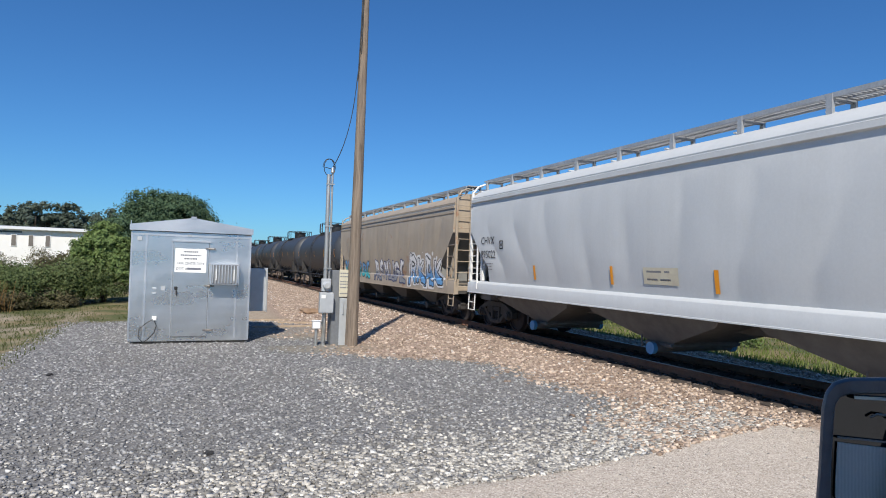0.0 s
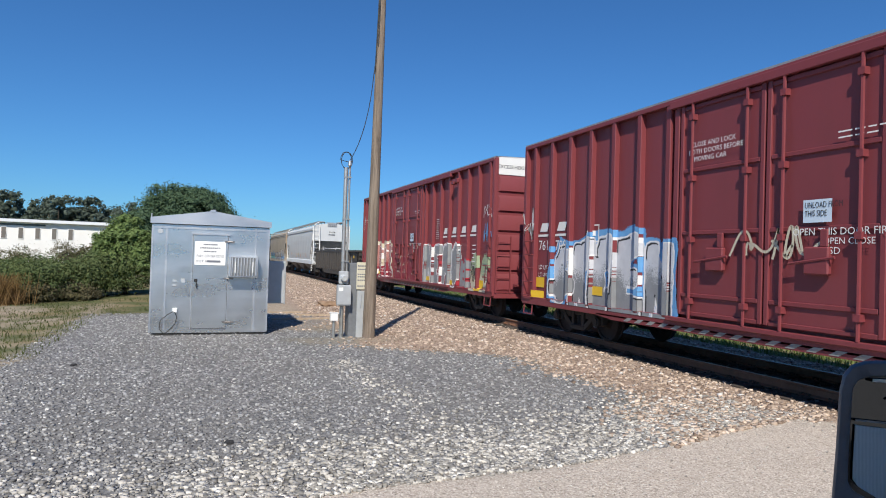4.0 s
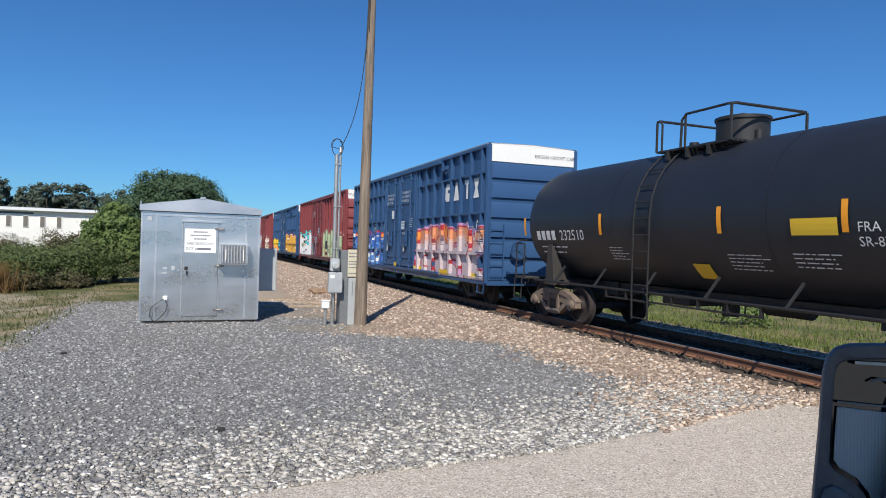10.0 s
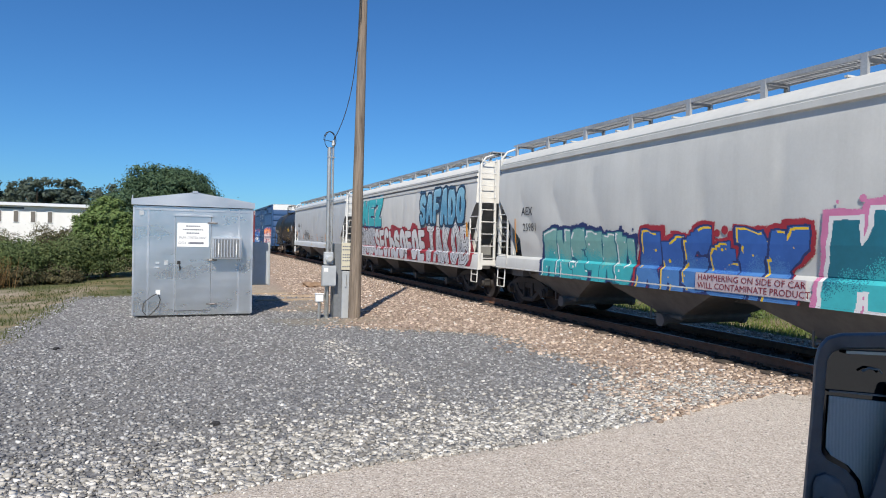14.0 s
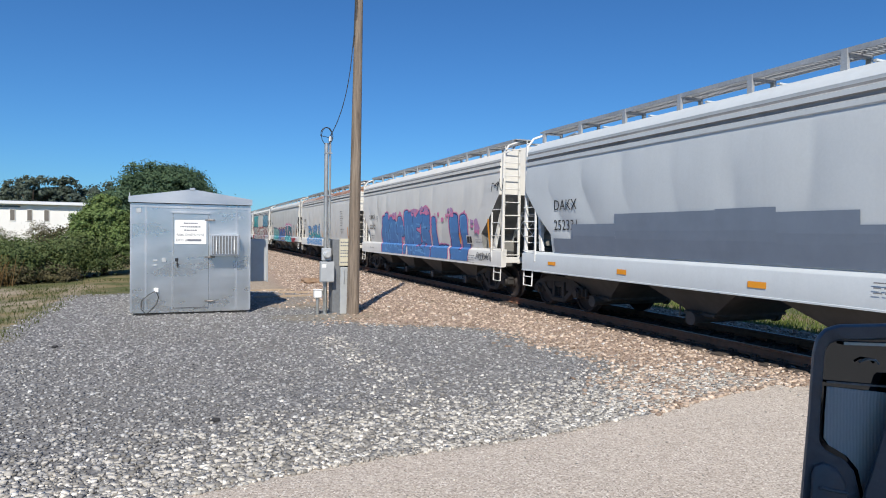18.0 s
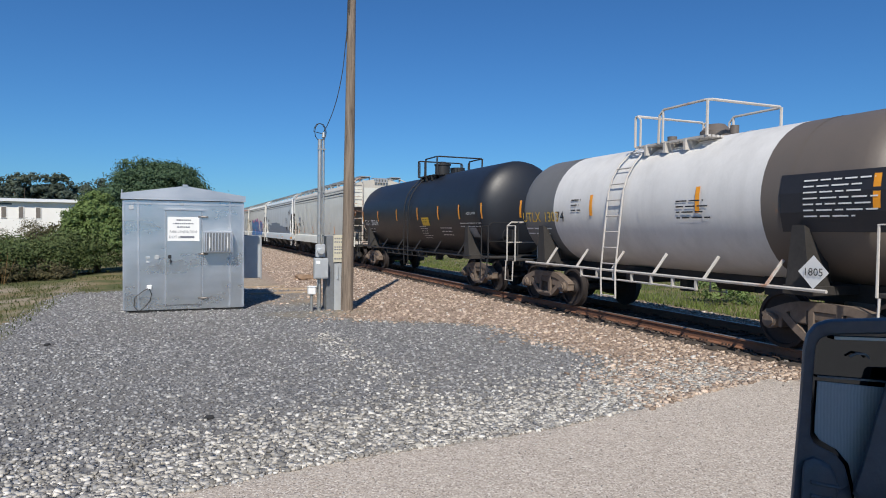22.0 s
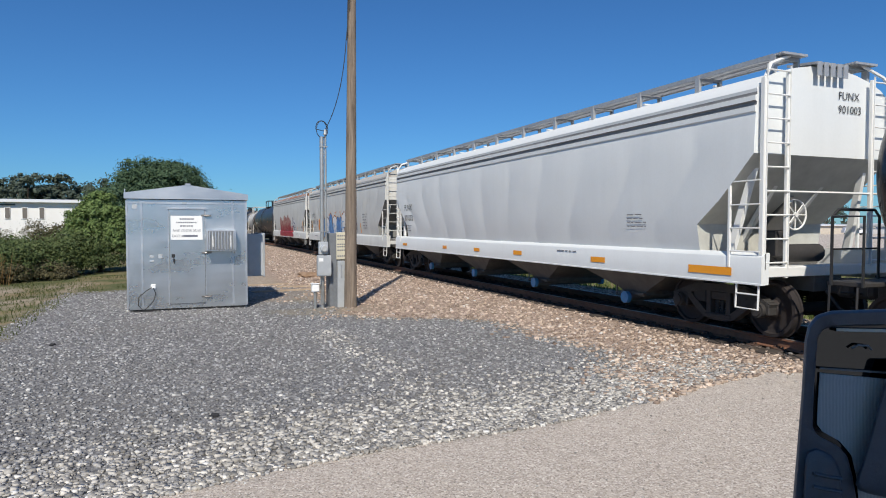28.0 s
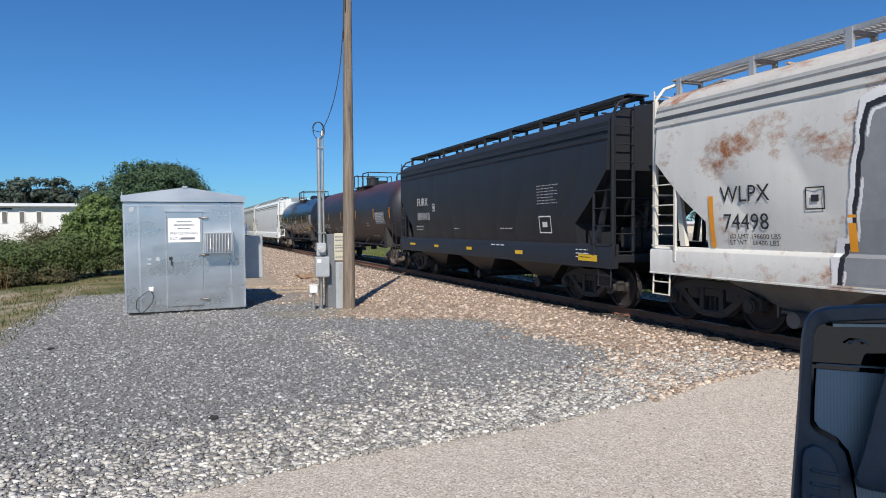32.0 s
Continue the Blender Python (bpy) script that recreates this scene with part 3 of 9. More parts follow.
def make_end_frame(b, half):
    """Corner posts and braces of one end of a hopper; +y end."""
    e = half - 0.05
    for s in (-1, 1):
        b.box(s * 1.50, s * 1.42, e - 0.05, e + 0.03, 1.0, 4.10, 0.008)
        b.tube([(s * 1.46, e, 4.10), (s * 1.30, e - 0.05, 4.33), (s * 0.85, e - 0.1, 4.50)], 0.03)
        b.box(s * 1.00, s * 0.93, e - 0.03, e + 0.03, 1.0, 4.25, 0.008)
        b.loft([[(s * 1.42, e - 0.75, 1.42), (s * 1.42, e - 0.62, 1.42), (s * 1.34, e - 0.62, 1.42), (s * 1.34, e - 0.75, 1.42)],
                [(s * 1.30, e - 0.40, 2.78), (s * 1.30, e - 0.30, 2.78), (s * 1.22, e - 0.30, 2.78), (s * 1.22, e - 0.40, 2.78)]])
        b.loft([[(s * 0.42, e - 1.6, 1.30), (s * 0.42, e - 1.5, 1.30), (s * 0.34, e - 1.5, 1.30), (s * 0.34, e - 1.6, 1.30)],
                [(s * 0.62, e - 0.45, 2.75), (s * 0.62, e - 0.35, 2.75), (s * 0.54, e - 0.35, 2.75), (s * 0.54, e - 0.45, 2.75)]])
    b.box(-0.05, 0.05, e - 0.40, e - 0.32, 2.75, 4.30, 0.01)


def make_ring(b, x, y, z, r):
    """A spoked hand wheel in the x-z plane."""
    b.tube([(x + r * math.cos(2 * math.pi * k / 20), y, z + r * math.sin(2 * math.pi * k / 20)) for k in range(21)], 0.016, 6)
    for k in range(4):
        t = math.pi * k / 4
        b.tube([(x - r * math.cos(t), y, z - r * math.sin(t)), (x + r * math.cos(t), y, z + r * math.sin(t))], 0.010, 5)
    b.cyl((x, y - 0.03, z), (x, y + 0.03, z), 0.04, n=8)


def make_end_ladder(b, half, s):
    e = half - 0.05
    for x in (1.452, 0.966):
        b.box(s * x - 0.008, s * x + 0.008, e + 0.028, e + 0.05, 1.15, 4.30)
    for k in range(9):
        z = 1.25 + k * 0.37
        b.tube([(s * 1.46, e + 0.04, z), (s * 0.96, e + 0.04, z)], 0.014, 5)


def make_side_ladder(b, half, s):
    e = half - 0.05
    b.box(s * 1.545, s * 1.50, e - 0.62, e - 0.57, 1.15, 2.62, 0.006)
    for k in range(4):
        z = 1.42 + k * 0.37
        b.tube([(s * 1.53, e - 0.6, z), (s * 1.53, e, z)], 0.013, 5)


def make_sill_step(b, half, s):
    e = half - 0.05
    b.tube([(s * 1.50, e - 0.45, 1.0), (s * 1.52, e - 0.45, 0.52), (s * 1.52, e - 0.02, 0.52), (s * 1.50, e - 0.02, 1.0)], 0.018)
    b.tube([(s * 1.52, e - 0.45, 0.75), (s * 1.52, e - 0.02, 0.75)], 0.014)


def make_end_platform(b, half):
    e = half - 0.05
    b.box(-1.50, 1.50, e - 0.22, e + 0.04, 1.02, 1.18, 0.012)
    b.box(-1.46, 1.46, e - 0.9, e - 0.2, 1.10, 1.14)


def make_air_gear(b, half):
    e = half - 0.05
    b.box(0.45, 0.75, e - 0.7, e - 0.35, 1.3, 1.75, 0.03)
    b.cyl((-0.7, e - 0.75, 1.35), (0.2, e - 0.75, 1.35), 0.16, n=12)
    b.tube([(0.2, e - 0.75, 1.35), (0.45, e - 0.6, 1.45)], 0.02)


def add_hopper_end(car, half, cage, turn):
    m = pose(0, 0, 0, 0, 0, turn)
    key = (half, cage.name)
    part("end_frame", shared(("end_frame", *key), lambda q: make_end_frame(q, half), cage), None, car, "end posts and braces", m)
    for s in (-1, 1):
        part("end_ladder", shared(("end_ladder", s, *key), lambda q: make_end_ladder(q, half, s), cage), None, car, "", m)
        part("side_ladder", shared(("side_ladder", s, *key), lambda q: make_side_ladder(q, half, s), cage), None, car, "", m)
        part("sill_step", shared(("sill_step", s, *key), lambda q: make_sill_step(q, half, s), cage), None, car, "", m)
    part("end_platform", shared(("end_platform", *key), lambda q: make_end_platform(q, half), cage), None, car, "", m)
    part("handrail", shared(("handrail", *key), lambda q: q.tube([(-1.46, half - 0.05, 2.36), (1.46, half - 0.05, 2.36)], 0.02), cage), None, car, "", m)
    if turn:
        part("air_gear", shared(("air_gear", *key), lambda q: make_air_gear(q, half), iron), None, car, "air brake reservoir and valve", m)
        part("brake_wheel", shared(("brake_wheel", *key), lambda q: make_ring(q, 0.6, half - 0.19, 2.0, 0.24), cage), None, car, "", m)


def make_running_board(b, half, s):
    """Roof walk of steel grating along one side: edge angles and close cross slats."""
    e = half - 0.25
    b.box(s * 1.055, s * 1.09, -e, e, 4.46, 4.535)
    b.box(s * 0.55, s * 0.58, -e, e, 4.47, 4.53)
    b.box(s * 0.80, s * 0.82, -e, e, 4.475, 4.52)
    n = int(2 * e / 0.075)
    for i in range(n + 1):
        y = -e + 2 * e * i / n
        b.box(s * 0.57, s * 1.06, y - 0.016, y + 0.016, 4.492, 4.518)


def make_stand(b, s):
    b.box(s * 1.04, s * 1.10, -0.05, 0.05, 4.16, 4.52)
    b.box(s * 0.58, s * 1.04, -0.05, 0.05, 4.44, 4.488)
    b.box(s * 0.54, s * 0.59, -0.04, 0.04, 4.30, 4.49)


def make_end_step(b, half):
    """Sloping plate between the two walks at the end of the roof."""
    e = half - 0.25
    b.loft([[(-0.36, e - 0.35, 4.46), (0.36, e - 0.35, 4.46), (0.36, e - 0.35, 4.50), (-0.36, e - 0.35, 4.50)], [(-0.36, e + 0.20, 4.40), (0.36, e + 0.20, 4.40), (0.36, e + 0.20, 4.44), (-0.36, e + 0.20, 4.44)]])


def make_cross_board(b):
    b.box(-0.27, 0.27, -0.018, 0.018, 4.495, 4.53)


def make_step_slat(b):
    b.box(-0.05, 0.05, 0, 0.015, 4.22, 4.44)


def add_roof_walk(car, half, deck):
    e = half - 0.25
    n = max(int(2 * e / 1.58), 2)
    for s in (-1, 1):
        part("running_board", shared(("board", half, s, deck.name), lambda q: make_running_board(q, half, s), deck, 0), None, car, "steel grating roof walk")
        for i in range(n + 1):
            part("walk_stand", shared(("stand", s, deck.name), lambda q: make_stand(q, s), deck, 0), None, car, "", pose(0, -e + 2 * e * i / n, 0))
    for turn in (0, 180):
        m = pose(0, 0, 0, 0, 0, turn)
        part("end_step", shared(("end_step", half, deck.name), lambda q: make_end_step(q, half), deck, 0), None, car, "", m)
        for s in (-1, 1):
            for k in range(4):
                part("cross_board", shared(("cross_board", deck.name), make_cross_board, deck, 0), None, car, "", m @ pose(s * 0.82, e + 0.01 + 0.055 * k, 0))
        for k in range(5):
            part("step_slat", shared(("step_slat", deck.name), make_step_slat, deck, 0), None, car, "", m @ pose(-0.30 + 0.15 * k, e + 0.20, 0))


def make_hatch(b):
    b.cyl((0, 0, 4.31), (0, 0, 4.40), 0.36, n=18)
    b.cyl((0, 0, 4.40), (0, 0, 4.44), 0.39, 0.30, n=18)
    b.box(-0.45, 0.45, -0.03, 0.03, 4.43, 4.46)


def make_pocket(b, wide, long, low):
    z0, z1 = 1.36, low
    b.loft([[(-wide, -long / 2, z0), (wide, -long / 2, z0), (wide, long / 2, z0), (-wide, long / 2, z0)],
            [(-wide, -long / 2, z0 - 0.16), (wide, -long / 2, z0 - 0.16), (wide, long / 2, z0 - 0.16), (-wide, long / 2, z0 - 0.16)],
            [(-1.20, -long * 0.43, 0.90), (1.20, -long * 0.43, 0.90), (1.20, long * 0.43, 0.90), (-1.20, long * 0.43, 0.90)],
            [(-0.85, -0.40, z1 + 0.12), (0.85, -0.40, z1 + 0.12), (0.85, 0.40, z1 + 0.12), (-0.85, 0.40, z1 + 0.12)],
            [(-0.82, -0.34, z1), (0.82, -0.34, z1), (0.82, 0.34, z1), (-0.82, 0.34, z1)]])


def make_outlet(b, low):
    b.m = 0
    b.cyl((-1.0, 0, low), (1.0, 0, low), 0.09, n=12)
    b.box(-0.9, 0.9, -0.38, 0.38, low + 0.05, low + 0.11, 0.01)
    b.tube([(-0.7, 0.30, low + 0.02), (-1.05, 0.30, low + 0.02), (-1.05, 0.30, low + 0.25)], 0.02)
    b.m = 1
    for s in (-1, 1):
        b.cyl((s * 1.0, 0, low), (s * 1.09, 0, low), 0.125, n=14)


def covered_hopper(front, length, paint_mat, label, bands=True, sill_mat=None, pockets=4, cap=None, cage=None, deck=None, roof=None, under=None, seed=1, rear=1.45, slope=None):
    """A covered hopper whose body's leading end is at y = front at 0 s."""
    half = length / 2
    car, sets = start_car("covered_hopper", front - half, label, "hopper car")
    sill_mat, cage, deck, under = sill_mat or paint_mat, cage or paint_mat, deck or grating, under or paint_mat
    b = Build()
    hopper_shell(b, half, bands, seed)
    if roof:
        n = len(b.f)
        for i, f in enumerate(b.f):
            if min(b.v[k][2] for k in f) >= 3.91:
                b.k[i] = 1
        body = part("body", b, [paint_mat, roof, slope or slope_shade, paint_mat if under is black_paint else band_shadow_dirt], car, angle=28)
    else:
        body = part("body", b, [paint_mat, paint_mat, slope or slope_shade, paint_mat if under is black_paint else band_shadow_dirt], car, angle=28)
    for s in (-1, 1):
        b = Build()
        low = 0.90 if bands else 1.04
        prof = [(1.38, low + 0.01), (1.545, low), (1.545, low + 0.025), (1.532, low + 0.03), (1.532, SILL_TOP - 0.01), (1.52, SILL_TOP + 0.01), (1.435, SILL_TOP + 0.07), (1.36, SILL_TOP + 0.07)]
        b.loft([[(s * x, y, z) for x, z in prof] for y in (-half, half)])
        part("side_sill", b, sill_mat, car)
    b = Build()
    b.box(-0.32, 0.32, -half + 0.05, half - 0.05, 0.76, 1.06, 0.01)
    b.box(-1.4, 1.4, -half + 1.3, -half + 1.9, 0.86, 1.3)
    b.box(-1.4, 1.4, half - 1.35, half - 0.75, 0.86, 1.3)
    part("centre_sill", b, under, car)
    for turn in (0, 180):
        add_hopper_end(car, half, cage, turn)
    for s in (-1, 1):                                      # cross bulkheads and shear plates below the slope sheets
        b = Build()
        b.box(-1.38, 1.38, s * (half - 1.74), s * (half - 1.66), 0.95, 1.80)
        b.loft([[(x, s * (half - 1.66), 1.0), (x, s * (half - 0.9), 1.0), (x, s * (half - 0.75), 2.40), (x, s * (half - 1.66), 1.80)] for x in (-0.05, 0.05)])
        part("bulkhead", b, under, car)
    add_roof_walk(car, half, deck)
    for i in range(8):
        part("roof_hatch", shared(("hatch", paint_mat.name), make_hatch, roof or paint_mat), None, car, "", pose(0, (i - 3.5) * (length - 2.2) / 8, 0))
    span = length - 2.9
    for i in range(pockets):
        y = 0.5 - span / 2 + span * (i + 0.5) / pockets
        long = span / pockets * 0.90
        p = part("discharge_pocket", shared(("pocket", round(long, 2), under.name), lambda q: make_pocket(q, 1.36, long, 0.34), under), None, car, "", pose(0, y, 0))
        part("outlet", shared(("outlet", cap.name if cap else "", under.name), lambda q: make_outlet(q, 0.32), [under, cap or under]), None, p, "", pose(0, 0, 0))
    for s in (-1, 1):
        add_truck(car, s * (half - (1.05 if s > 0 else rear)), iron, sets)
    add_ends(car, half, iron)
    return car, half


# -- tank cars --
def tank_skin(r, zc):
    return lambda y, z: math.sqrt(max(r * r - (z - zc) ** 2, 0.01))


def tank_car(front, length, r, mats, label, spans=None, deck_y=0.0, zc=None, seed=1, ladder_mat=None, dome=True, strips=5, ladder_y=None, strip_at=None, dome_y=-0.42, dome_r=0.48, rails=(0.92, 0.16, 0.22, -1.08)):
    """mats: tank materials; spans: list of (fraction from the leading end, material index)."""
    half = length / 2
    zc = zc or 3.97 - r
    car, sets = start_car("tank_car", front - half, label, "tank car")
    lm = ladder_mat or black_paint
    ly = deck_y + 1.0 if ladder_y is None else ladder_y
    b = Build()
    n, head = 40, 0.62
    ys = []
    body_half = half - 0.28
    for i in range(9):
        t = i / 8 * math.pi / 2
        ys.append((body_half - head + head * math.cos(t), r * math.sin(t)))
    ys = [(y, max(rr, 0.02)) for y, rr in ys]
    mid = np.linspace(body_half - head, -(body_half - head), 41)[1:-1]
    rows = ys + [(y, r) for y in mid] + [(-y, rr) for y, rr in reversed(ys)]
    b.loft([[(rr * math.sin(2 * math.pi * k / n), y, zc + rr * math.cos(2 * math.pi * k / n)) for k in range(n)] for y, rr in rows])
    if spans:
        for i, f in enumerate(b.f):
            u = (body_half - sum(b.v[k][1] for k in f) / len(f)) / (2 * body_half)
            for lim, k in spans:
                if u <= lim:
                    b.k[i] = k
                    break
    part("tank", b, mats, car, angle=40)
    for i in ((1, 2, 3, 4, 5) if spans else (2, 4)):       # jacket seams
        y = body_half - 2 * body_half * i / 6
        b = Build()
        b.loft([[((r + 0.006) * math.sin(2 * math.pi * k / n), y + dy, zc + (r + 0.006) * math.cos(2 * math.pi * k / n)) for k in range(n)] for dy in (-0.03, 0.03)], cap=False)
        part("jacket_seam", b, mats[next(q for lim, q in spans if i / 6 <= lim) if spans else 0], car)
    for s in (-1, 1):                                      # draft sills, saddles, end platforms
        b = Build()
        b.box(-0.33, 0.33, s * (half - 3.2), s * half, 0.76, 1.08, 0.01)
        b.box(-1.40, 1.40, s * (half - 0.55), s * half, 1.00, 1.06, 0.01)
        for x in (-1, 1):
            b.loft([[(x * 0.9, s * (half - 1.95), 1.0), (x * 1.35, s * (half - 1.95), 1.0), (x * 1.35, s * (half - 1.55), 1.0), (x * 0.9, s * (half - 1.55), 1.0)],
                    [(x * 0.9, s * (half - 1.85), 1.75), (x * 1.36, s * (half - 1.85), 1.95), (x * 1.36, s * (half - 1.65), 1.95), (x * 0.9, s * (half - 1.65), 1.75)]])
        b.box(-1.35, 1.35, s * (half - 2.0), s * (half - 1.5), 0.92, 1.06, 0.01)
        part("draft_sill", b, iron, car)
    for s in (-1, 1):                                      # end platform rails
        e = s * (half - 0.08)
        for x in (-1, 1):
            b = Build()
            b.tube([(x * 1.42, e, 1.0), (x * 1.42, e, 1.95), (x * 1.30, e, 2.05), (x * 0.55, e, 2.05), (x * 0.45, e, 1.95), (x * 0.45, e, 1.05)], 0.022)
            b.tube([(x * 1.42, e - s * 0.45, 1.0), (x * 1.42, e - s * 0.45, 1.95), (x * 1.42, e, 1.95)], 0.02)
            b.tube([(x * 1.45, e, 1.0), (x * 1.47, e, 0.48), (x * 1.47, e - s * 0.4, 0.48), (x * 1.45, e - s * 0.4, 1.0)], 0.018)
            b.tube([(x * 1.42, e, 1.5), (x * 0.5, e, 1.5)], 0.014)
            part("end_railing", b, lm, car)
        if s < 0:
            b = Build()
            make_ring(b, -0.62, e + 0.17, 1.66, 0.24)
            b.box(-0.62, -0.38, e + 0.03, e + 0.15, 1.45, 1.85, 0.02)
            part("brake_wheel", b, lm, car)
    for s in (-1, 1):                                      # side hand rails on brackets
        b = Build()
        b.tube([(s * 1.46, -half + 1.2, 1.02), (s * 1.46, half - 1.2, 1.02)], 0.028)
        for i in range(6):
            y = (-0.5 + i / 5) * (length - 4.4)
            b.tube([(s * 1.46, y, 1.02), (s * 1.24, y - 0.12, 1.42)], 0.03)
        for i in range(7):
            y = (-0.5 + i / 6) * (length * 0.32)
            b.box(s * 1.42, s * 1.47, y - 0.02, y + 0.02, 0.82, 1.02)
        b.tube([(s * 1.45, -length * 0.16, 0.84), (s * 1.45, length * 0.16, 0.84)], 0.02)
        part("side_rail", b, lm, car)
    for s in (-1, 1):                                      # ladder up the side
        b = Build()
        for dy in (-0.24, 0.24):
            pts = [(s * 1.50, ly + dy, 0.46), (s * 1.52, ly + dy, 1.0), (s * (r + 0.07), ly + dy, zc)]
            for i in range(1, 7):
                t = math.pi / 2 * i / 7
                pts.append((s * (r + 0.07) * math.cos(t), ly + dy, zc + (r + 0.07) * math.sin(t)))
            b.tube(pts, 0.02)
        for k in range(11):
            z = 0.5 + k * 0.33
            x = 1.50 if z < 1.0 else (r + 0.07 if z < zc else math.sqrt(max((r + 0.07) ** 2 - (z - zc) ** 2, 0.01)))
            x = x if z >= zc or z < 1.0 else 1.52 + (r + 0.07 - 1.52) * (z - 1.0) / (zc - 1.0)
            if z < zc + r * 0.9:
                b.tube([(s * x, ly - 0.24, z), (s * x, ly + 0.24, z)], 0.014)
        part("ladder", b, lm, car)
    top = zc + r
    f0, back, split, f1 = rails                            # manway platforms with their railings
    for s in (-1, 1):
        b = Build()
        for k in range(4):
            b.box(s * (0.55 + k * 0.1), s * (0.62 + k * 0.1), deck_y + f1, deck_y + f0, top - 0.12, top - 0.08)
        for y in (-0.55, 0.0, 0.55):
            b.box(s * 0.5, s * 0.95, deck_y + y, deck_y + y + 0.06, top - 0.30, top - 0.10)
        part("manway_platform", b, lm, car)
        h = top + 0.55
        b = Build()
        x = s * 0.92
        b.tube([(x, deck_y + f0, top - 0.1), (x, deck_y + f0, h - 0.05), (x * 0.95, deck_y + f0, h), (0, deck_y + f0, h)], 0.028)
        b.tube([(x, deck_y + f0 - back, top - 0.1), (x, deck_y + f0 - back, h - 0.10), (x, deck_y + f0 - back + 0.08, h - 0.02), (x, deck_y + f0, h - 0.02)], 0.024)
        b.tube([(x, deck_y + split, top - 0.1), (x, deck_y + split - 0.02, h - 0.10), (x, deck_y + split - 0.14, h), (x, deck_y + f1 + 0.1, h), (x * 0.92, deck_y + f1, h), (0, deck_y + f1, h)], 0.028)
        b.tube([(x, deck_y + split - 0.12, top - 0.1), (x, deck_y + split - 0.12, h)], 0.026)
        b.tube([(x, deck_y + f1 + 0.03, top - 0.1), (x, deck_y + f1 + 0.03, h)], 0.03)
        part("platform_railing", b, lm, car)
    b = Build()
    if dome:
        dy = deck_y + dome_y
        b.cyl((0, dy, top - 0.1), (0, dy, top + 0.40), dome_r, n=20)
        b.cyl((0, dy, top + 0.40), (0, dy, top + 0.46), dome_r + 0.03, n=20)
        b.box(-0.12, 0.12, dy - 0.1, dy + 0.1, top + 0.45, top + 0.55, 0.02)
    else:
        b.cyl((0, deck_y - 0.35, top - 0.1), (0, deck_y - 0.35, top + 0.12), 0.30, n=20)
        b.cyl((0, deck_y - 0.35, top + 0.12), (0, deck_y - 0.35, top + 0.26), 0.30, 0.16, n=20)
    part("manway", b, black_paint if dome else mats[-1], car)
    for x, y, h, k in ((0.1, deck_y - 0.6 if dome_y > 0 else deck_y + 0.55 - dome_y, 0.2, 0.10 if dome_y < 0 else 0.28), (-0.1, deck_y - 0.9, 0.16, 0.08)):
        b = Build()
        b.cyl((x, y, top - 0.05), (x, y, top + h), k, n=12)
        part("valve", b, black_paint if dome else mats[-1], car)
    b = Build()                                            # valve and gear below
    b.cyl((0, 0, 1.1), (0, 0, 0.62), 0.16, n=12)
    b.box(-0.5, 0.5, 0.6, 1.4, 0.75, 1.0, 0.03)
    b.cyl((0.2, -1.6, 0.88), (0.2, -0.7, 0.88), 0.17, n=14)
    b.tube([(-0.3, -half + 3.2, 0.9), (-0.3, half - 3.2, 0.9)], 0.03)
    b.box(-0.25, 0.25, -half + 3.0, half - 3.0, 0.92, 1.06)
    part("bottom_gear", b, iron, car)
    sk = tank_skin(r, zc)
    for y in [half - d for d in strip_at] if strip_at else [body_half - 0.35 - (2 * body_half - 0.7) * i / (strips - 1) for i in range(strips)]:
        b = Build()
        patch(b, y - 0.05, y + 0.05, 2.17, 2.63, sk, 0.016, 1, 4)
        part("reflector", b, amber, car, "amber reflector strip", angle=0)
    for s in (-1, 1):
        add_truck(car, s * (half - 1.5), dusty_frame, sets)
    add_ends(car, half, iron)
    return car, half, sk, zc


# -- boxcars --
def make_lock_rod(b):
    b.tube([(0, 0, BOX_LOW + 0.06), (0, 0, BOX_TOP - 0.24)], 0.028)
    for z in (1.2, 2.3, 3.4, 4.5):
        b.box(-0.04, 0.07, -0.05, 0.05, z - 0.05, z + 0.05)


def make_lock_box(b):
    b.box(-0.08, 0.01, -0.2, 0.2, 1.75, 2.15, 0.02)
    b.tube([(-0.08, -0.3, 2.0), (-0.08, 0.45, 1.9)], 0.02)
    b.box(-0.05, 0.0, -0.16, -0.04, 2.15, 2.4, 0.01)


def make_end_rib(b):
    b.loft([[(-1.44, 0, -0.27), (1.44, 0, -0.27), (1.44, 0, 0.25), (-1.44, 0, 0.25)], [(-1.38, 0.07, -0.24), (1.38, 0.07, -0.24), (1.38, 0.05, 0.13), (-1.38, 0.05, 0.13)]])


BOX_LOW, BOX_TOP, BOX_X = 0.82, 5.05, 1.46


def box_skin(posts, wide, proud=0.115, rails=()):
    def f(y, z):
        if any(abs(y - p) <= wide / 2 for p in posts) or any(abs(z - q) <= 0.045 for q in rails):
            return BOX_X + proud
        return BOX_X
    return f


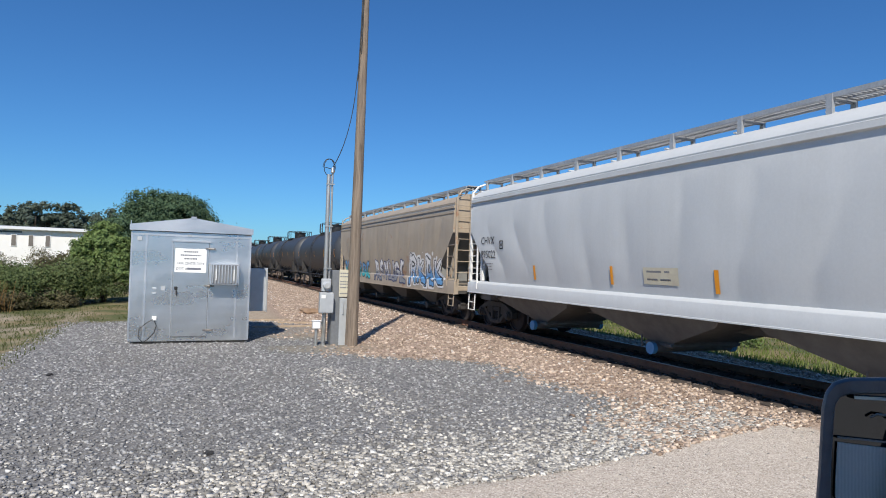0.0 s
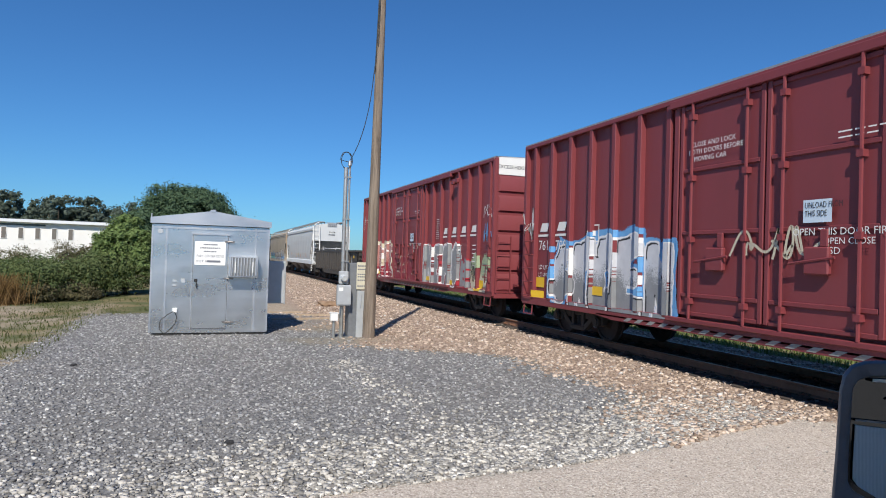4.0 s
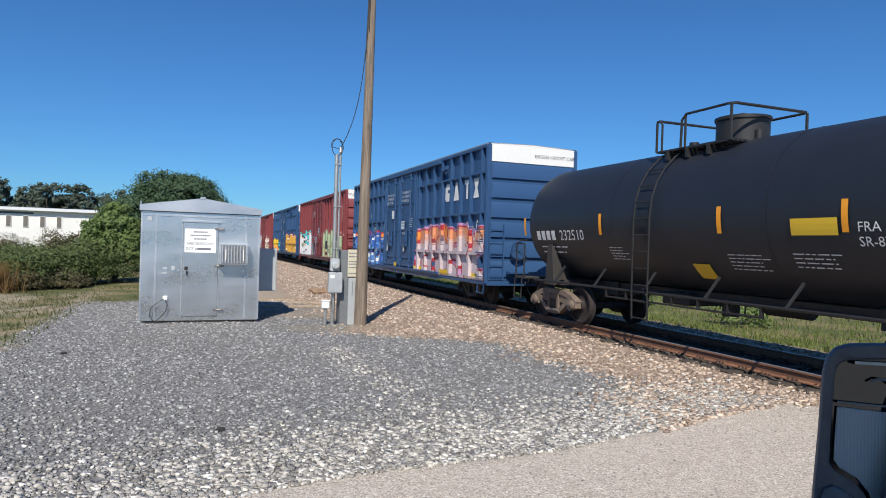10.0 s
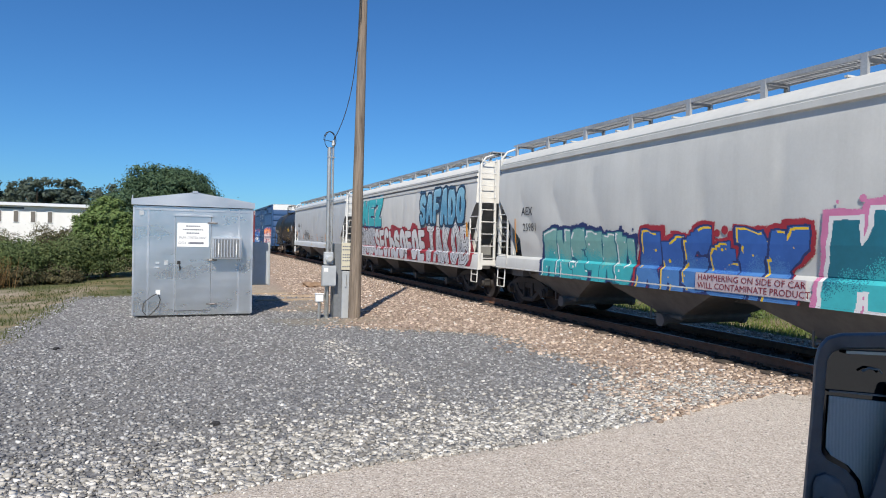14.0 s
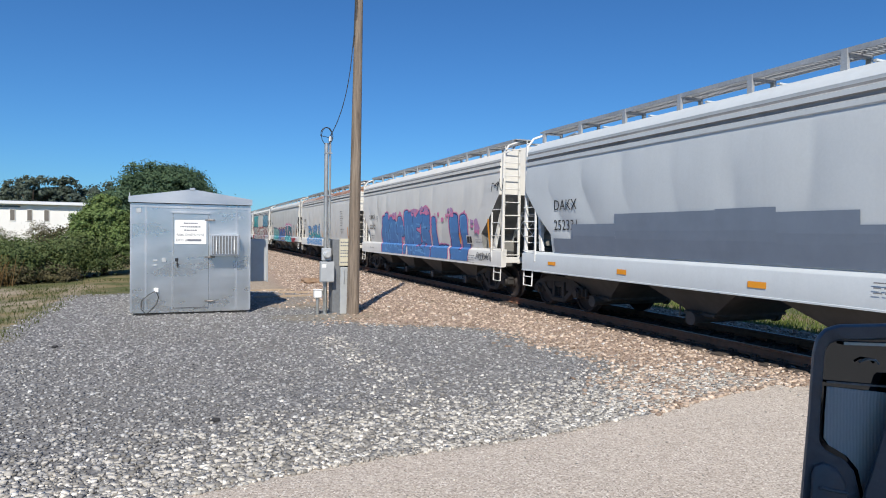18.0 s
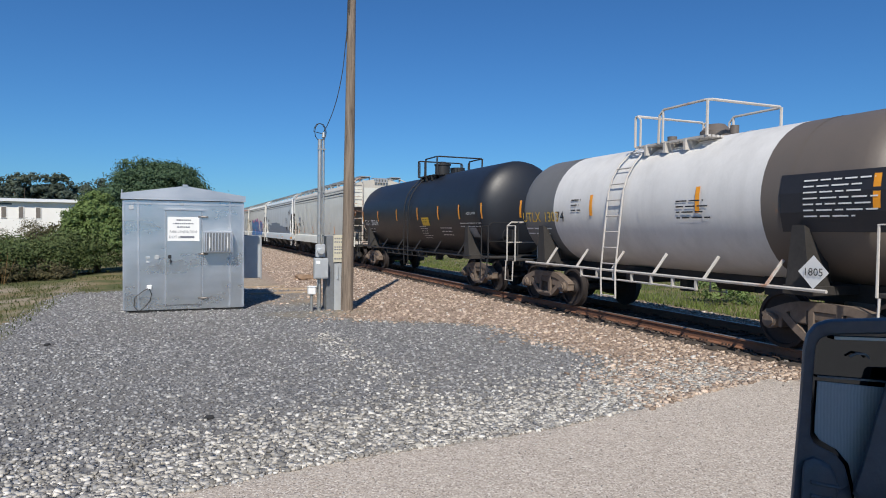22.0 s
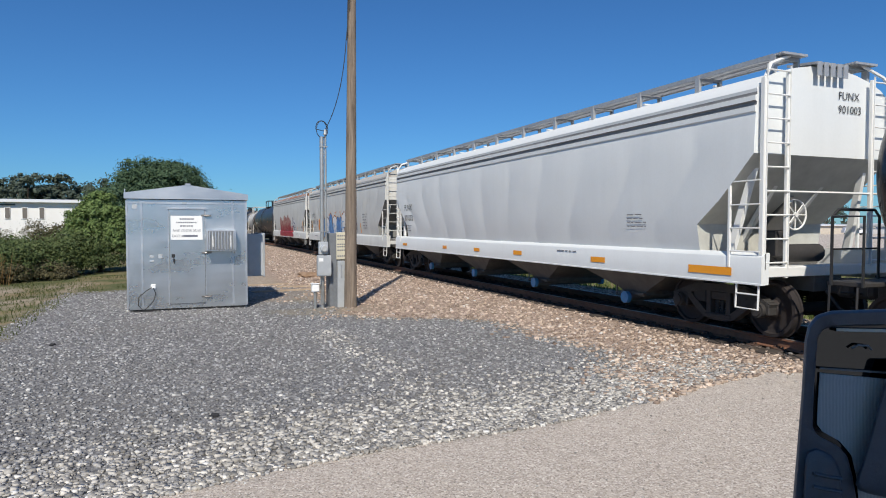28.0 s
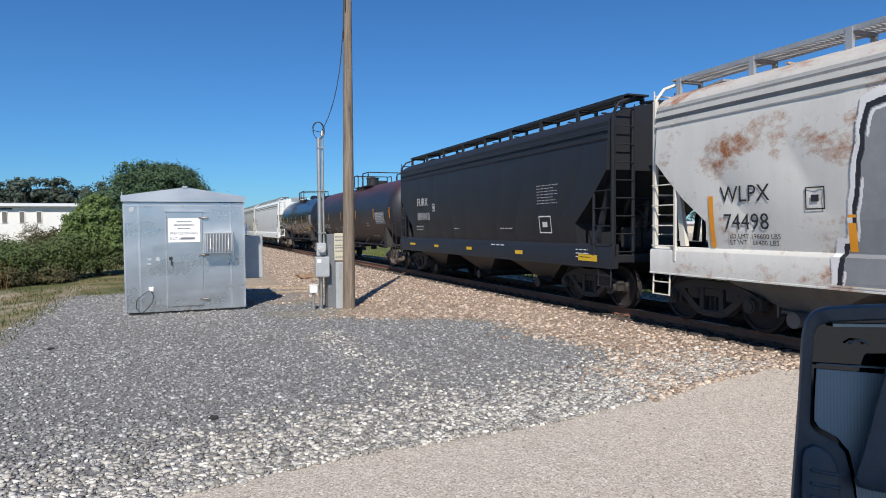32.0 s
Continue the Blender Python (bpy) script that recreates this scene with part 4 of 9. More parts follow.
def boxcar(front, length, mat, label, rails=(), door=(6.2, 10.1), fore=(0.61, 7), aft=(10.61, 8), gap=0.875, seed=1, sill_low=0.62):
    """door: where the two leaves begin and end; fore, aft: first side post and number of posts before and behind them."""
    half = length / 2
    car, sets = start_car("boxcar", front - half, label, "boxcar")
    b = Build()
    b.box(-BOX_X, BOX_X, -half + 0.12, half - 0.12, BOX_LOW, BOX_TOP - 0.12)
    part("body", b, mat, car)
    b = Build()                                            # roof: low ridge with cross ribs
    e = half - 0.06
    for i in range(2):
        s = 1 if i else -1
        b.loft([[(0, y, BOX_TOP - 0.03), (s * 1.58, y, BOX_TOP - 0.07), (s * 1.58, y, BOX_TOP - 0.15), (0, y, BOX_TOP - 0.12)] for y in (-e, e)])
    for i in range(15):
        y = -e + 2 * e * i / 14
        b.loft([[(-1.55, y + d, BOX_TOP - 0.06), (0, y + d, BOX_TOP - 0.015), (1.55, y + d, BOX_TOP - 0.06), (0, y + d, BOX_TOP - 0.08)] for d in (-0.03, 0.03)])
    part("roof", b, plain("boxcar_roof", (0.35, 0.36, 0.37), 0.5, 0.5), car, "galvanised boxcar roof")
    d0, d1 = half - door[0], half - door[1]
    dw = (d0 - d1) / 2
    posts = [half - p - gap * k for p, n in (fore, aft) for k in range(n)] + [d0 + 0.10, d1 - 0.12, half - 0.10, -half + 0.10]
    pw = 0.13

    def make_post(q):
        q.box(-0.115, 0.02, -pw / 2, pw / 2, BOX_LOW + 0.02, BOX_TOP - 0.16, 0.012)
    me = shared(("post", mat.name), make_post, mat)
    for s in (-1, 1):
        for p in posts:
            part("side_post", me, None, car, "", pose(s * BOX_X, p, 0, 0, 0, 0 if s < 0 else 180))
    for s in (-1, 1):
        b = Build()
        b.box(s * 1.47, s * 1.585, -half + 0.06, half - 0.06, BOX_TOP - 0.20, BOX_TOP - 0.10, 0.01)
        part("top_chord", b, mat, car)
        for z in rails:
            for y0, y1 in ((-half + 0.1, d1 - 0.25), (d0 + 0.25, half - 0.1)):
                b = Build()
                b.box(s * 1.49, s * 1.565, y0, y1, z - 0.035, z + 0.035, 0.008)
                part("side_rail", b, mat, car)
    for s in (-1, 1):
        b = Build()
        b.box(s * 1.44, s * 1.56, -half + 0.1, half - 0.1, BOX_LOW - 0.14, BOX_LOW + 0.06, 0.01)
        b.loft([[(s * 1.50, yy, BOX_LOW - 0.1), (s * 1.56, yy, BOX_LOW - 0.1), (s * 1.56, yy, zz), (s * 1.50, yy, zz)] for yy, zz in ((-half + 3.6, BOX_LOW - 0.14), (-half + 4.2, sill_low), (half - 4.2, sill_low), (half - 3.6, BOX_LOW - 0.14))])
        part("side_sill", b, mat, car)
    stripe = plain("stripe_white", (0.26, 0.26, 0.25), 0.7)
    b = Build()
    for i in range(22):
        y = half - 4.6 - i * 0.36
        b.add([(-1.565, y, sill_low + 0.02), (-1.565, y - 0.16, sill_low + 0.02), (-1.565, y - 0.30, BOX_LOW - 0.10), (-1.565, y - 0.14, BOX_LOW - 0.10)], [(0, 1, 2, 3)])
    tagged(part("sill_stripes", b, stripe, car, "", None, 0), kind="stuff")
    for s in (-1, 1):
        for i in range(2):
            yc = d0 - dw * (i + 0.5)
            b = Build()
            b.box(s * 1.48, s * 1.545, yc - dw / 2 + 0.02, yc + dw / 2 - 0.02, BOX_LOW + 0.12, BOX_TOP - 0.30, 0.01)
            dr = part("door", b, mat, car)
            for z in (BOX_LOW + 0.15, 1.30, 2.42, 3.55, BOX_TOP - 0.36):
                part("door_batten", shared(("batten", mat.name), lambda q: q.box(-0.025, 0.025, -dw / 2 + 0.11, dw / 2 - 0.11, -0.035, 0.035, 0.008), mat), None, dr, "", pose(s * 1.555, yc, z))
            for d in (-dw / 2 + 0.06, dw / 2 - 0.06):
                part("door_edge", shared(("door_edge", mat.name), lambda q: q.box(-0.03, 0.03, -0.04, 0.04, BOX_LOW + 0.12, BOX_TOP - 0.30, 0.008), mat), None, dr, "", pose(s * 1.555, yc + d, 0))
            for d in (-0.62, 0.62):
                part("lock_rod", shared(("lock_rod", mat.name), make_lock_rod, mat), None, dr, "", pose(s * 1.61, yc + d, 0, 0, 0, 0 if s < 0 else 180))
            part("lock_box", shared(("lock_box", mat.name), make_lock_box, mat), None, dr, "", pose(s * 1.58, yc, 0, 0, 0, 0 if s < 0 else 180))
        b = Build()                                        # door tracks and hood
        b.box(s * 1.50, s * 1.63, half - 13.45, d0 + 0.25, BOX_LOW - 0.02, BOX_LOW + 0.06, 0.01)
        part("door_track", b, mat, car)
        b = Build()
        b.box(s * 1.50, s * 1.64, half - 13.45, d0 + 0.25, BOX_TOP - 0.30, BOX_TOP - 0.16, 0.01)
        part("door_hood", b, mat, car)
        b = Build()
        b.box(s * 1.56, s * 1.66, half - 14.2, half - 13.7, BOX_TOP - 0.58, BOX_TOP - 0.44, 0.015)
        b.box(s * 1.55, s * 1.70, half - 13.95, half - 13.72, BOX_TOP - 0.62, BOX_TOP - 0.52, 0.015)
        part("door_stop", b, mat, car)
    for s in (-1, 1):                                      # corrugated ends, white head panel
        b = Build()
        b.box(-1.48, 1.48, s * (half - 0.14), s * (half - 0.04), BOX_LOW, BOX_TOP - 0.62)
        for k in range(6):
            part("end_rib", shared(("end_rib", mat.name), make_end_rib, mat), None, car, "", pose(0, s * (half - 0.05), BOX_LOW + 0.36 + k * 0.60, 0, 0, 0 if s > 0 else 180))
        for x in (-1, 1):
            q = Build()
            q.box(x * 1.44, x * 1.56, s * (half - 0.14), s * (half + 0.0), BOX_LOW - 0.1, BOX_TOP - 0.10, 0.01)
            part("corner_post", q, mat, car)
        q = Build()
        q.box(-1.5, 1.5, s * (half - 0.16), s * (half + 0.05), BOX_LOW - 0.16, BOX_LOW - 0.01, 0.01)
        part("end_sill", q, mat, car)
        part("end_wall", b, mat, car)
        b = Build()
        b.box(-1.46, 1.46, s * (half - 0.12), s * (half - 0.02), BOX_TOP - 0.62, BOX_TOP - 0.08, 0.01)
        b.loft([[(-1.46, s * (half - 0.02 - d), BOX_TOP - 0.08), (0, s * (half - 0.02 - d), BOX_TOP - 0.04), (1.46, s * (half - 0.02 - d), BOX_TOP - 0.08)] for d in (0, 0.1)])
        part("head_panel", b, white_ink, car, "white head panel of the end")
        e = s * (half + 0.06)                              # ladders round the corner, steps, brake wheel
        for x in (-1, 1):
            b = Build()
            b.box(x * 1.50, x * 1.46, e - 0.02, e + 0.02, BOX_LOW, 2.55)
            b.box(x * 1.02, x * 0.98, e - 0.02, e + 0.02, BOX_LOW, 2.55)
            for k in range(5):
                z = BOX_LOW + 0.1 + k * 0.36
                b.tube([(x * 1.48, e, z), (x * 1.0, e, z)], 0.014)
            part("end_ladder", b, mat, car)
            for k in range(5):
                z = BOX_LOW + 0.1 + k * 0.36
                b = Build()
                b.tube([(x * 1.53, s * (half - 0.15), z), (x * 1.62, s * (half - 0.15), z), (x * 1.62, s * (half - 0.62), z), (x * 1.53, s * (half - 0.62), z)], 0.014)
                part("grab_iron", b, mat, car)
            b = Build()
            b.tube([(x * 1.53, s * (half - 0.6), BOX_LOW - 0.1), (x * 1.55, s * (half - 0.6), 0.42), (x * 1.55, s * (half - 0.15), 0.42), (x * 1.53, s * (half - 0.15), BOX_LOW - 0.1)], 0.018)
            part("sill_step", b, mat, car)
        b = Build()
        b.box(-0.9, 0.1, e - 0.02, e + s * 0.3, 1.05, 1.10)
        part("brake_step", b, mat, car)
        b = Build()
        make_ring(b, -0.55, e + s * 0.14, 1.75, 0.27)
        b.box(-0.75, -0.35, e - 0.05, e + s * 0.13, 1.5, 2.0, 0.02)
        part("brake_wheel", b, mat, car)
    b = Build()
    b.box(-0.35, 0.35, -half + 0.05, half - 0.05, 0.72, 1.0)
    for k in range(7):
        y = (-0.5 + k / 6) * (length - 3)
        b.box(-1.45, 1.45, y - 0.08, y + 0.08, 0.82, 1.0)
    b.cyl((0.3, 1.2, 0.7), (0.3, 2.4, 0.7), 0.2, n=12)
    part("underframe", b, black_paint, car)
    for s in (-1, 1):
        add_truck(car, s * (half - 2.1), iron, sets)
    add_ends(car, half, iron)
    cuts = sorted({q for p in posts for q in (p - pw / 2, p + pw / 2)})
    base = box_skin(posts, pw + 0.004, 0.117, rails)

    def skin(y, z):
        if d1 - 0.05 < y < d0 + 0.05:
            return 1.588
        return base(y, z) if z > BOX_LOW + 0.06 else 1.565
    return car, half, skin, cuts


# -- gondola --
def gondola(front, length, mat, label):
    half = length / 2
    car, sets = start_car("gondola_car", front - half, label, "gondola car")
    lo, hi = 0.80, 2.05
    for s in (-1, 1):
        b = Build()
        b.box(s * 1.38, s * 1.43, -half, half, lo, hi)
        part("side_wall", b, mat, car)
        b = Build()
        b.box(-1.43, 1.43, s * half, s * (half - 0.05), lo + 0.25, hi)
        part("end_wall", b, mat, car)
    b = Build()
    b.box(-1.4, 1.4, -half, half, 1.02, 1.08)
    part("floor", b, mat, car)
    b = Build()
    for s in (-1, 1):
        b.box(s * 1.34, s * 1.54, -half - 0.03, half + 0.03, hi - 0.02, hi + 0.10, 0.015)
        b.box(-1.5, 1.5, s * (half + 0.04), s * (half - 0.1), hi - 0.02, hi + 0.10, 0.015)
    part("top_chord", b, mat, car)
    spots = [1.28, 2.02, 2.75] + [3.57 + 0.825 * k for k in range(12)]

    def make_post(q):
        q.loft([[(-0.17, -0.05, hi - 0.02), (-0.17, 0.05, hi - 0.02), (0, 0.08, hi - 0.02), (0, -0.08, hi - 0.02)],
                [(-0.17, -0.05, 1.05), (-0.17, 0.05, 1.05), (0, 0.08, 1.05), (0, -0.08, 1.05)],
                [(-0.10, -0.05, lo), (-0.10, 0.05, lo), (0, 0.08, lo), (0, -0.08, lo)]])
        for k in range(6):
            q.box(-0.02, 0.0, -0.11, 0.11, 0.95 + 0.18 * k, 0.98 + 0.18 * k)
    me = shared("gondola_post", make_post, mat)
    for s in (-1, 1):
        for p in spots:
            y = half - p
            part("side_post", me, None, car, "", pose(s * 1.43, y, 0, 0, 0, 0 if s < 0 else 180))
        b = Build()
        b.loft([[(s * 1.40, yy, 1.0), (s * 1.47, yy, 1.0), (s * 1.47, yy, zz), (s * 1.40, yy, zz)] for yy, zz in ((-half, 0.86), (-half + 3.4, 0.86), (-half + 4.2, 0.55), (half - 4.2, 0.55), (half - 3.4, 0.86), (half, 0.86))])
        part("side_sill", b, mat, car)
    b = Build()
    b.box(-0.35, 0.35, -half + 0.05, half - 0.05, 0.74, 1.03)
    part("centre_sill", b, black_paint, car)
    for s in (-1, 1):
        b = Build()
        e = s * (half + 0.05)
        for x in (-1, 1):
            for k in range(4):
                b.tube([(x * 1.58, e - s * 0.1, 0.75 + k * 0.36), (x * 1.58, e - s * 0.55, 0.75 + k * 0.36)], 0.014)
            b.tube([(x * 1.5, e - s * 0.1, 0.9), (x * 1.52, e - s * 0.1, 0.42), (x * 1.52, e - s * 0.5, 0.42), (x * 1.5, e - s * 0.5, 0.9)], 0.018)
        for k in range(4):
            b.box(-1.35, 1.35, e - 0.04, e + 0.04, 1.15 + 0.22 * k, 1.22 + 0.22 * k)
        part("end_ladder", b, mat, car)
        add_truck(car, s * (half - 2.05), iron, sets)
    add_ends(car, half, iron)
    return car, half, (lambda y, z: 1.43), [half - p for p in spots]

# ---- the ground: one sheet to the horizon ----
def smooth(a, b, x):
    t = min(max((x - a) / (b - a), 0.0), 1.0)
    return t * t * (3 - 2 * t)


def lot_edge(y):
    """x at which the grey gravel of the lot gives way to the brown ballast."""
    return 3.4 + 2.6 * smooth(14.2, 11.0, y) - 0.6 * smooth(9.5, 6.0, y) + 0.25 * math.sin(y * 1.7)


def road_edge(x):
    return 5.15 + 0.10 * x + 0.012 * x * x * (x > 0) + 0.10 * math.sin(x * 1.3)


def ground_z(x, y):
    z = -0.12 + 0.012 * noise.noise((x * 0.8, y * 0.8, 0)) + 0.045 * noise.noise((x * 0.28, y * 0.28, 3)) * smooth(3.5, 8, y) * smooth(16, 13, y)
    d = abs(x - XC)
    near = smooth(4.6, 1.9, d)
    z += (-0.20 - z) * near
    z -= 0.22 * smooth(2.2, 5.0, x - XC)                     # ditch and field beyond the track
    z -= 2.3 * smooth(24, 130, x)                            # the land falls away beyond the field
    z -= 0.10 * smooth(-2.6, -4.2, x) * smooth(10, 14, y)
    if y < road_edge(x) + 0.3:
        z = z + (-0.135 - z) * smooth(0.5, -0.1, y - road_edge(x)) if d > 2.2 else z
    return z


def dust(x, y):
    """Pale dust trodden round the foot of the pole and along the shed's end."""
    w = noise.noise((x * 1.1, y * 0.8, 6)) * 0.45
    return max(smooth(1.25, 0.45, math.hypot((x - 3.1) / 1.7, (y - 14.7) / 0.75) + w), smooth(1.2, 0.6, math.hypot((x - 2.6) / 1.3, (y - 18.5) / 2.6) + w))


def zones(x, y):
    """Weights of grey gravel, brown ballast, road, dirt; the rest is grass."""
    w = noise.noise((x * 0.9, y * 0.9, 5)) * 0.35 + noise.noise((x * 3, y * 3, 8)) * 0.15
    road = smooth(0.15, -0.15, y - road_edge(x) + w * 0.4) * smooth(-1.7, -2.0, abs(x - XC) * -1 + 0.0)
    e = lot_edge(y)
    lot = smooth(0.35, -0.35, x - e + w) * smooth(-3.25, -2.75, x + w) * smooth(22.2, 21.2, y + w + 0.25 * abs(x))
    bal = smooth(-0.35, 0.35, x - e + w) * smooth(3.2, 2.4, x - XC + w)
    bal = max(bal, smooth(1.2, 1.8, x - 1.6) * smooth(16, 18, y) * smooth(3.2, 2.4, x - XC + w))
    if y > 22:
        bal *= smooth(-0.8, 0.6, x - 2.6 - (y - 22) * 0.06 + w)
    dirt = smooth(-9.0, -6.5, x + w * 2) * smooth(-2.4, -3.1, x + w) * smooth(26.5, 24.0, y + w) * smooth(8, 11, y) * min(max(0.55 + 0.8 * noise.noise((x * 0.4, y * 0.3, 1)) + 0.6 * noise.noise((x * 1.7, y * 1.3, 4)), 0), 0.85)
    dirt = max(dirt, 0.9 * smooth(1.2, 1.8, x + w) * smooth(15.2, 16.2, y) * smooth(3.6 + 0.06 * (y - 16), 2.6 + 0.06 * (y - 16), x + w))
    d = dust(x, y)
    lot, bal, dirt = lot * (1 - 0.5 * d), bal * (1 - 0.45 * d), max(dirt, 0.6 * d)
    dirt = max(dirt, smooth(3.0, 3.6, x - XC) * smooth(8.0, 5.5, x - XC) * smooth(9, 7, y))
    return lot, bal, road, max(dirt, 0)


def shade_stain(x, y):
    """Oil and dust between the rails, with the train's shade painted in."""
    w = noise.noise((x * 1.3, y * 0.5, 2)) * 0.25
    return smooth(1.35, 0.95, abs(x - XC) + w)


def axis(lo, hi, step, far, grow=1.28):
    a = list(np.arange(lo, hi + 1e-6, step))
    s = step
    while a[-1] < far:
        s *= grow
        a.append(a[-1] + s)
    s = step
    while a[0] > -far:
        s *= grow
        a.insert(0, a[0] - s)
    return a


def make_ground():
    xs, ys = axis(-8.0, 15.0, 0.2, 2600), axis(2.0, 40.0, 0.25, 2600)
    vs, att = [], []
    for y in ys:
        for x in xs:
            vs.append((x, y, ground_z(x, y)))
            att.append((*zones(x, y),))
    n = len(xs)
    fs = [(j * n + i, j * n + i + 1, (j + 1) * n + i + 1, (j + 1) * n + i) for j in range(len(ys) - 1) for i in range(n - 1)]
    me = bpy.data.meshes.new("ground")
    me.from_pydata(vs, [], fs)
    a = me.color_attributes.new("zone", "FLOAT_COLOR", "POINT")
    a.data.foreach_set("color", np.array(att, dtype=np.float32).ravel())
    a = me.attributes.new("oil_shade", "FLOAT", "POINT")
    a.data.foreach_set("value", np.array([shade_stain(v[0], v[1]) for v in vs], dtype=np.float32))
    me.polygons.foreach_set("use_smooth", [True] * len(fs))
    m, nt, p, n_, l_ = nodes("ground")
    at = n_("ShaderNodeAttribute")
    at.attribute_name = "zone"
    sp = n_("ShaderNodeSeparateColor")
    l_(at.outputs["Color"], sp.inputs[0])
    fine, mid, big = noise_tex(nt, 60, 5, 0.75), noise_tex(nt, 7, 5, 0.65), noise_tex(nt, 0.5, 4, 0.6)
    vo = n_("ShaderNodeTexVoronoi")
    vo.inputs["Scale"].default_value = 26
    tc = n_("ShaderNodeTexCoord")
    l_(tc.outputs["Object"], vo.inputs["Vector"])
    vg = n_("ShaderNodeRGBToBW")
    l_(vo.outputs["Color"], vg.inputs[0])
    grass = mixc(nt, ramp(nt, mid, [(0.3, 0.0), (0.7, 1.0)]), (0.065, 0.080, 0.030), (0.135, 0.140, 0.060))
    grass = mixc(nt, ramp(nt, big, [(0.45, 0.0), (0.62, 1.0)]), grass, (0.21, 0.17, 0.09))
    gravel = mixc(nt, ramp(nt, vg.outputs[0], [(0.15, 0.0), (0.85, 1.0)]), (0.10, 0.10, 0.105), (0.29, 0.285, 0.28))
    gravel = mixc(nt, ramp(nt, big, [(0.4, 0.0), (0.65, 0.45)]), gravel, (0.19, 0.18, 0.165))
    ball = mixc(nt, ramp(nt, vg.outputs[0], [(0.1, 0.0), (0.9, 1.0)]), (0.215, 0.15, 0.113), (0.47, 0.37, 0.295))
    grit = n_("ShaderNodeTexVoronoi")
    grit.inputs["Scale"].default_value = 75
    l_(tc.outputs["Object"], grit.inputs["Vector"])
    gg = n_("ShaderNodeRGBToBW")
    l_(grit.outputs["Color"], gg.inputs[0])
    road = mixc(nt, ramp(nt, mid, [(0.3, 0.0), (0.7, 1.0)]), (0.45, 0.385, 0.325), (0.54, 0.475, 0.41))
    road = mixc(nt, ramp(nt, big, [(0.35, 0.0), (0.7, 0.5)]), road, (0.42, 0.37, 0.32))
    road = mixc(nt, ramp(nt, gg.outputs[0], [(0.62, 0.0), (0.85, 0.75)]), road, (0.74, 0.69, 0.62))
    road = mixc(nt, ramp(nt, gg.outputs[0], [(0.16, 0.7), (0.34, 0.0)]), road, (0.20, 0.17, 0.145))
    crack = n_("ShaderNodeTexVoronoi")
    crack.feature = "DISTANCE_TO_EDGE"
    crack.inputs["Scale"].default_value = 0.42
    warp = mixc(nt, 0.16, tc.outputs["Object"], noise_tex(nt, 2.5, 4, 0.7))
    l_(warp, crack.inputs["Vector"])
    road = mixc(nt, ramp(nt, crack.outputs["Distance"], [(0.003, 0.14), (0.012, 0.0)]), road, (0.22, 0.18, 0.15))
    dirt = mixc(nt, ramp(nt, mid, [(0.3, 0.0), (0.7, 1.0)]), (0.27, 0.205, 0.15), (0.47, 0.40, 0.32))
    alpha = n_("ShaderNodeMath")
    alpha.operation = "MULTIPLY"
    l_(at.outputs["Alpha"], alpha.inputs[0])
    alpha.inputs[1].default_value = 1.0
    c = mixc(nt, alpha.outputs[0], grass, dirt)
    c = mixc(nt, sp.outputs[1], c, ball)
    # dark strip between the rails: oil plus the train's painted shade
    oil_shade = n_("ShaderNodeAttribute")
    oil_shade.attribute_name = "oil_shade"
    c = mixc(nt, oil_shade.outputs["Fac"], c, mixc(nt, mid, (0.045, 0.038, 0.033), (0.10, 0.082, 0.068)))
    c = mixc(nt, sp.outputs[0], c, gravel)
    c = mixc(nt, sp.outputs[2], c, road)
    c = mixc(nt, 0.35, c, fine, "OVERLAY")
    l_(c, p.inputs["Base Color"])
    p.inputs["Roughness"].default_value = 0.95
    p.inputs["Specular IOR Level"].default_value = 0.2
    hb = mixc(nt, 0.5, vo.outputs["Distance"], fine)
    bump(nt, p, hb, 0.6, 0.03)
    me.materials.append(m)
    return tagged(new("ground", me), "gravel lot, tan road, ballast and grass", "ground", "", "structure")


make_ground()


def scatter(name, count, place, lo, hi, mat, label, seed, flat=0.6):
    """Loose stones as one mesh: irregular eight-cornered lumps."""
    rng = np.random.default_rng(seed)
    cube = np.array([(x, y, z) for x in (-1, 1) for y in (-1, 1) for z in (-1, 1)], dtype=float)
    faces = np.array([(0, 1, 3, 2), (4, 6, 7, 5), (0, 4, 5, 1), (2, 3, 7, 6), (0, 2, 6, 4), (1, 5, 7, 3)])
    pts = place(rng, count)
    k = len(pts)
    size = rng.uniform(lo, hi, (k, 1, 1)) * (0.7 + 0.6 * rng.random((k, 1, 1)))
    v = cube[None] * rng.uniform(0.35, 0.75, (k, 8, 3))
    v[:, :, 2] *= flat
    ang = rng.uniform(0, 2 * np.pi, k)
    tilt = rng.uniform(-0.5, 0.5, k)
    ca, sa, ct, st = np.cos(ang)[:, None], np.sin(ang)[:, None], np.cos(tilt)[:, None], np.sin(tilt)[:, None]
    x, y, z = v[..., 0], v[..., 1], v[..., 2]
    y, z = y * ct - z * st, y * st + z * ct
    x, y = x * ca - y * sa, x * sa + y * ca
    v = np.stack([x, y, z], -1) * size + pts[:, None, :]
    f = (faces[None] + (np.arange(k) * 8)[:, None, None]).reshape(-1, 4)
    me = bpy.data.meshes.new(name)
    me.vertices.add(k * 8)
    me.vertices.foreach_set("co", v.ravel())
    me.loops.add(f.size)
    me.loops.foreach_set("vertex_index", f.ravel().astype(np.int32))
    me.polygons.add(len(f))
    me.polygons.foreach_set("loop_start", (np.arange(len(f)) * 4).astype(np.int32))
    me.update(calc_edges=True)
    me.materials.append(mat)
    return tagged(new(name, me), label, "gravel", "", "stuff")


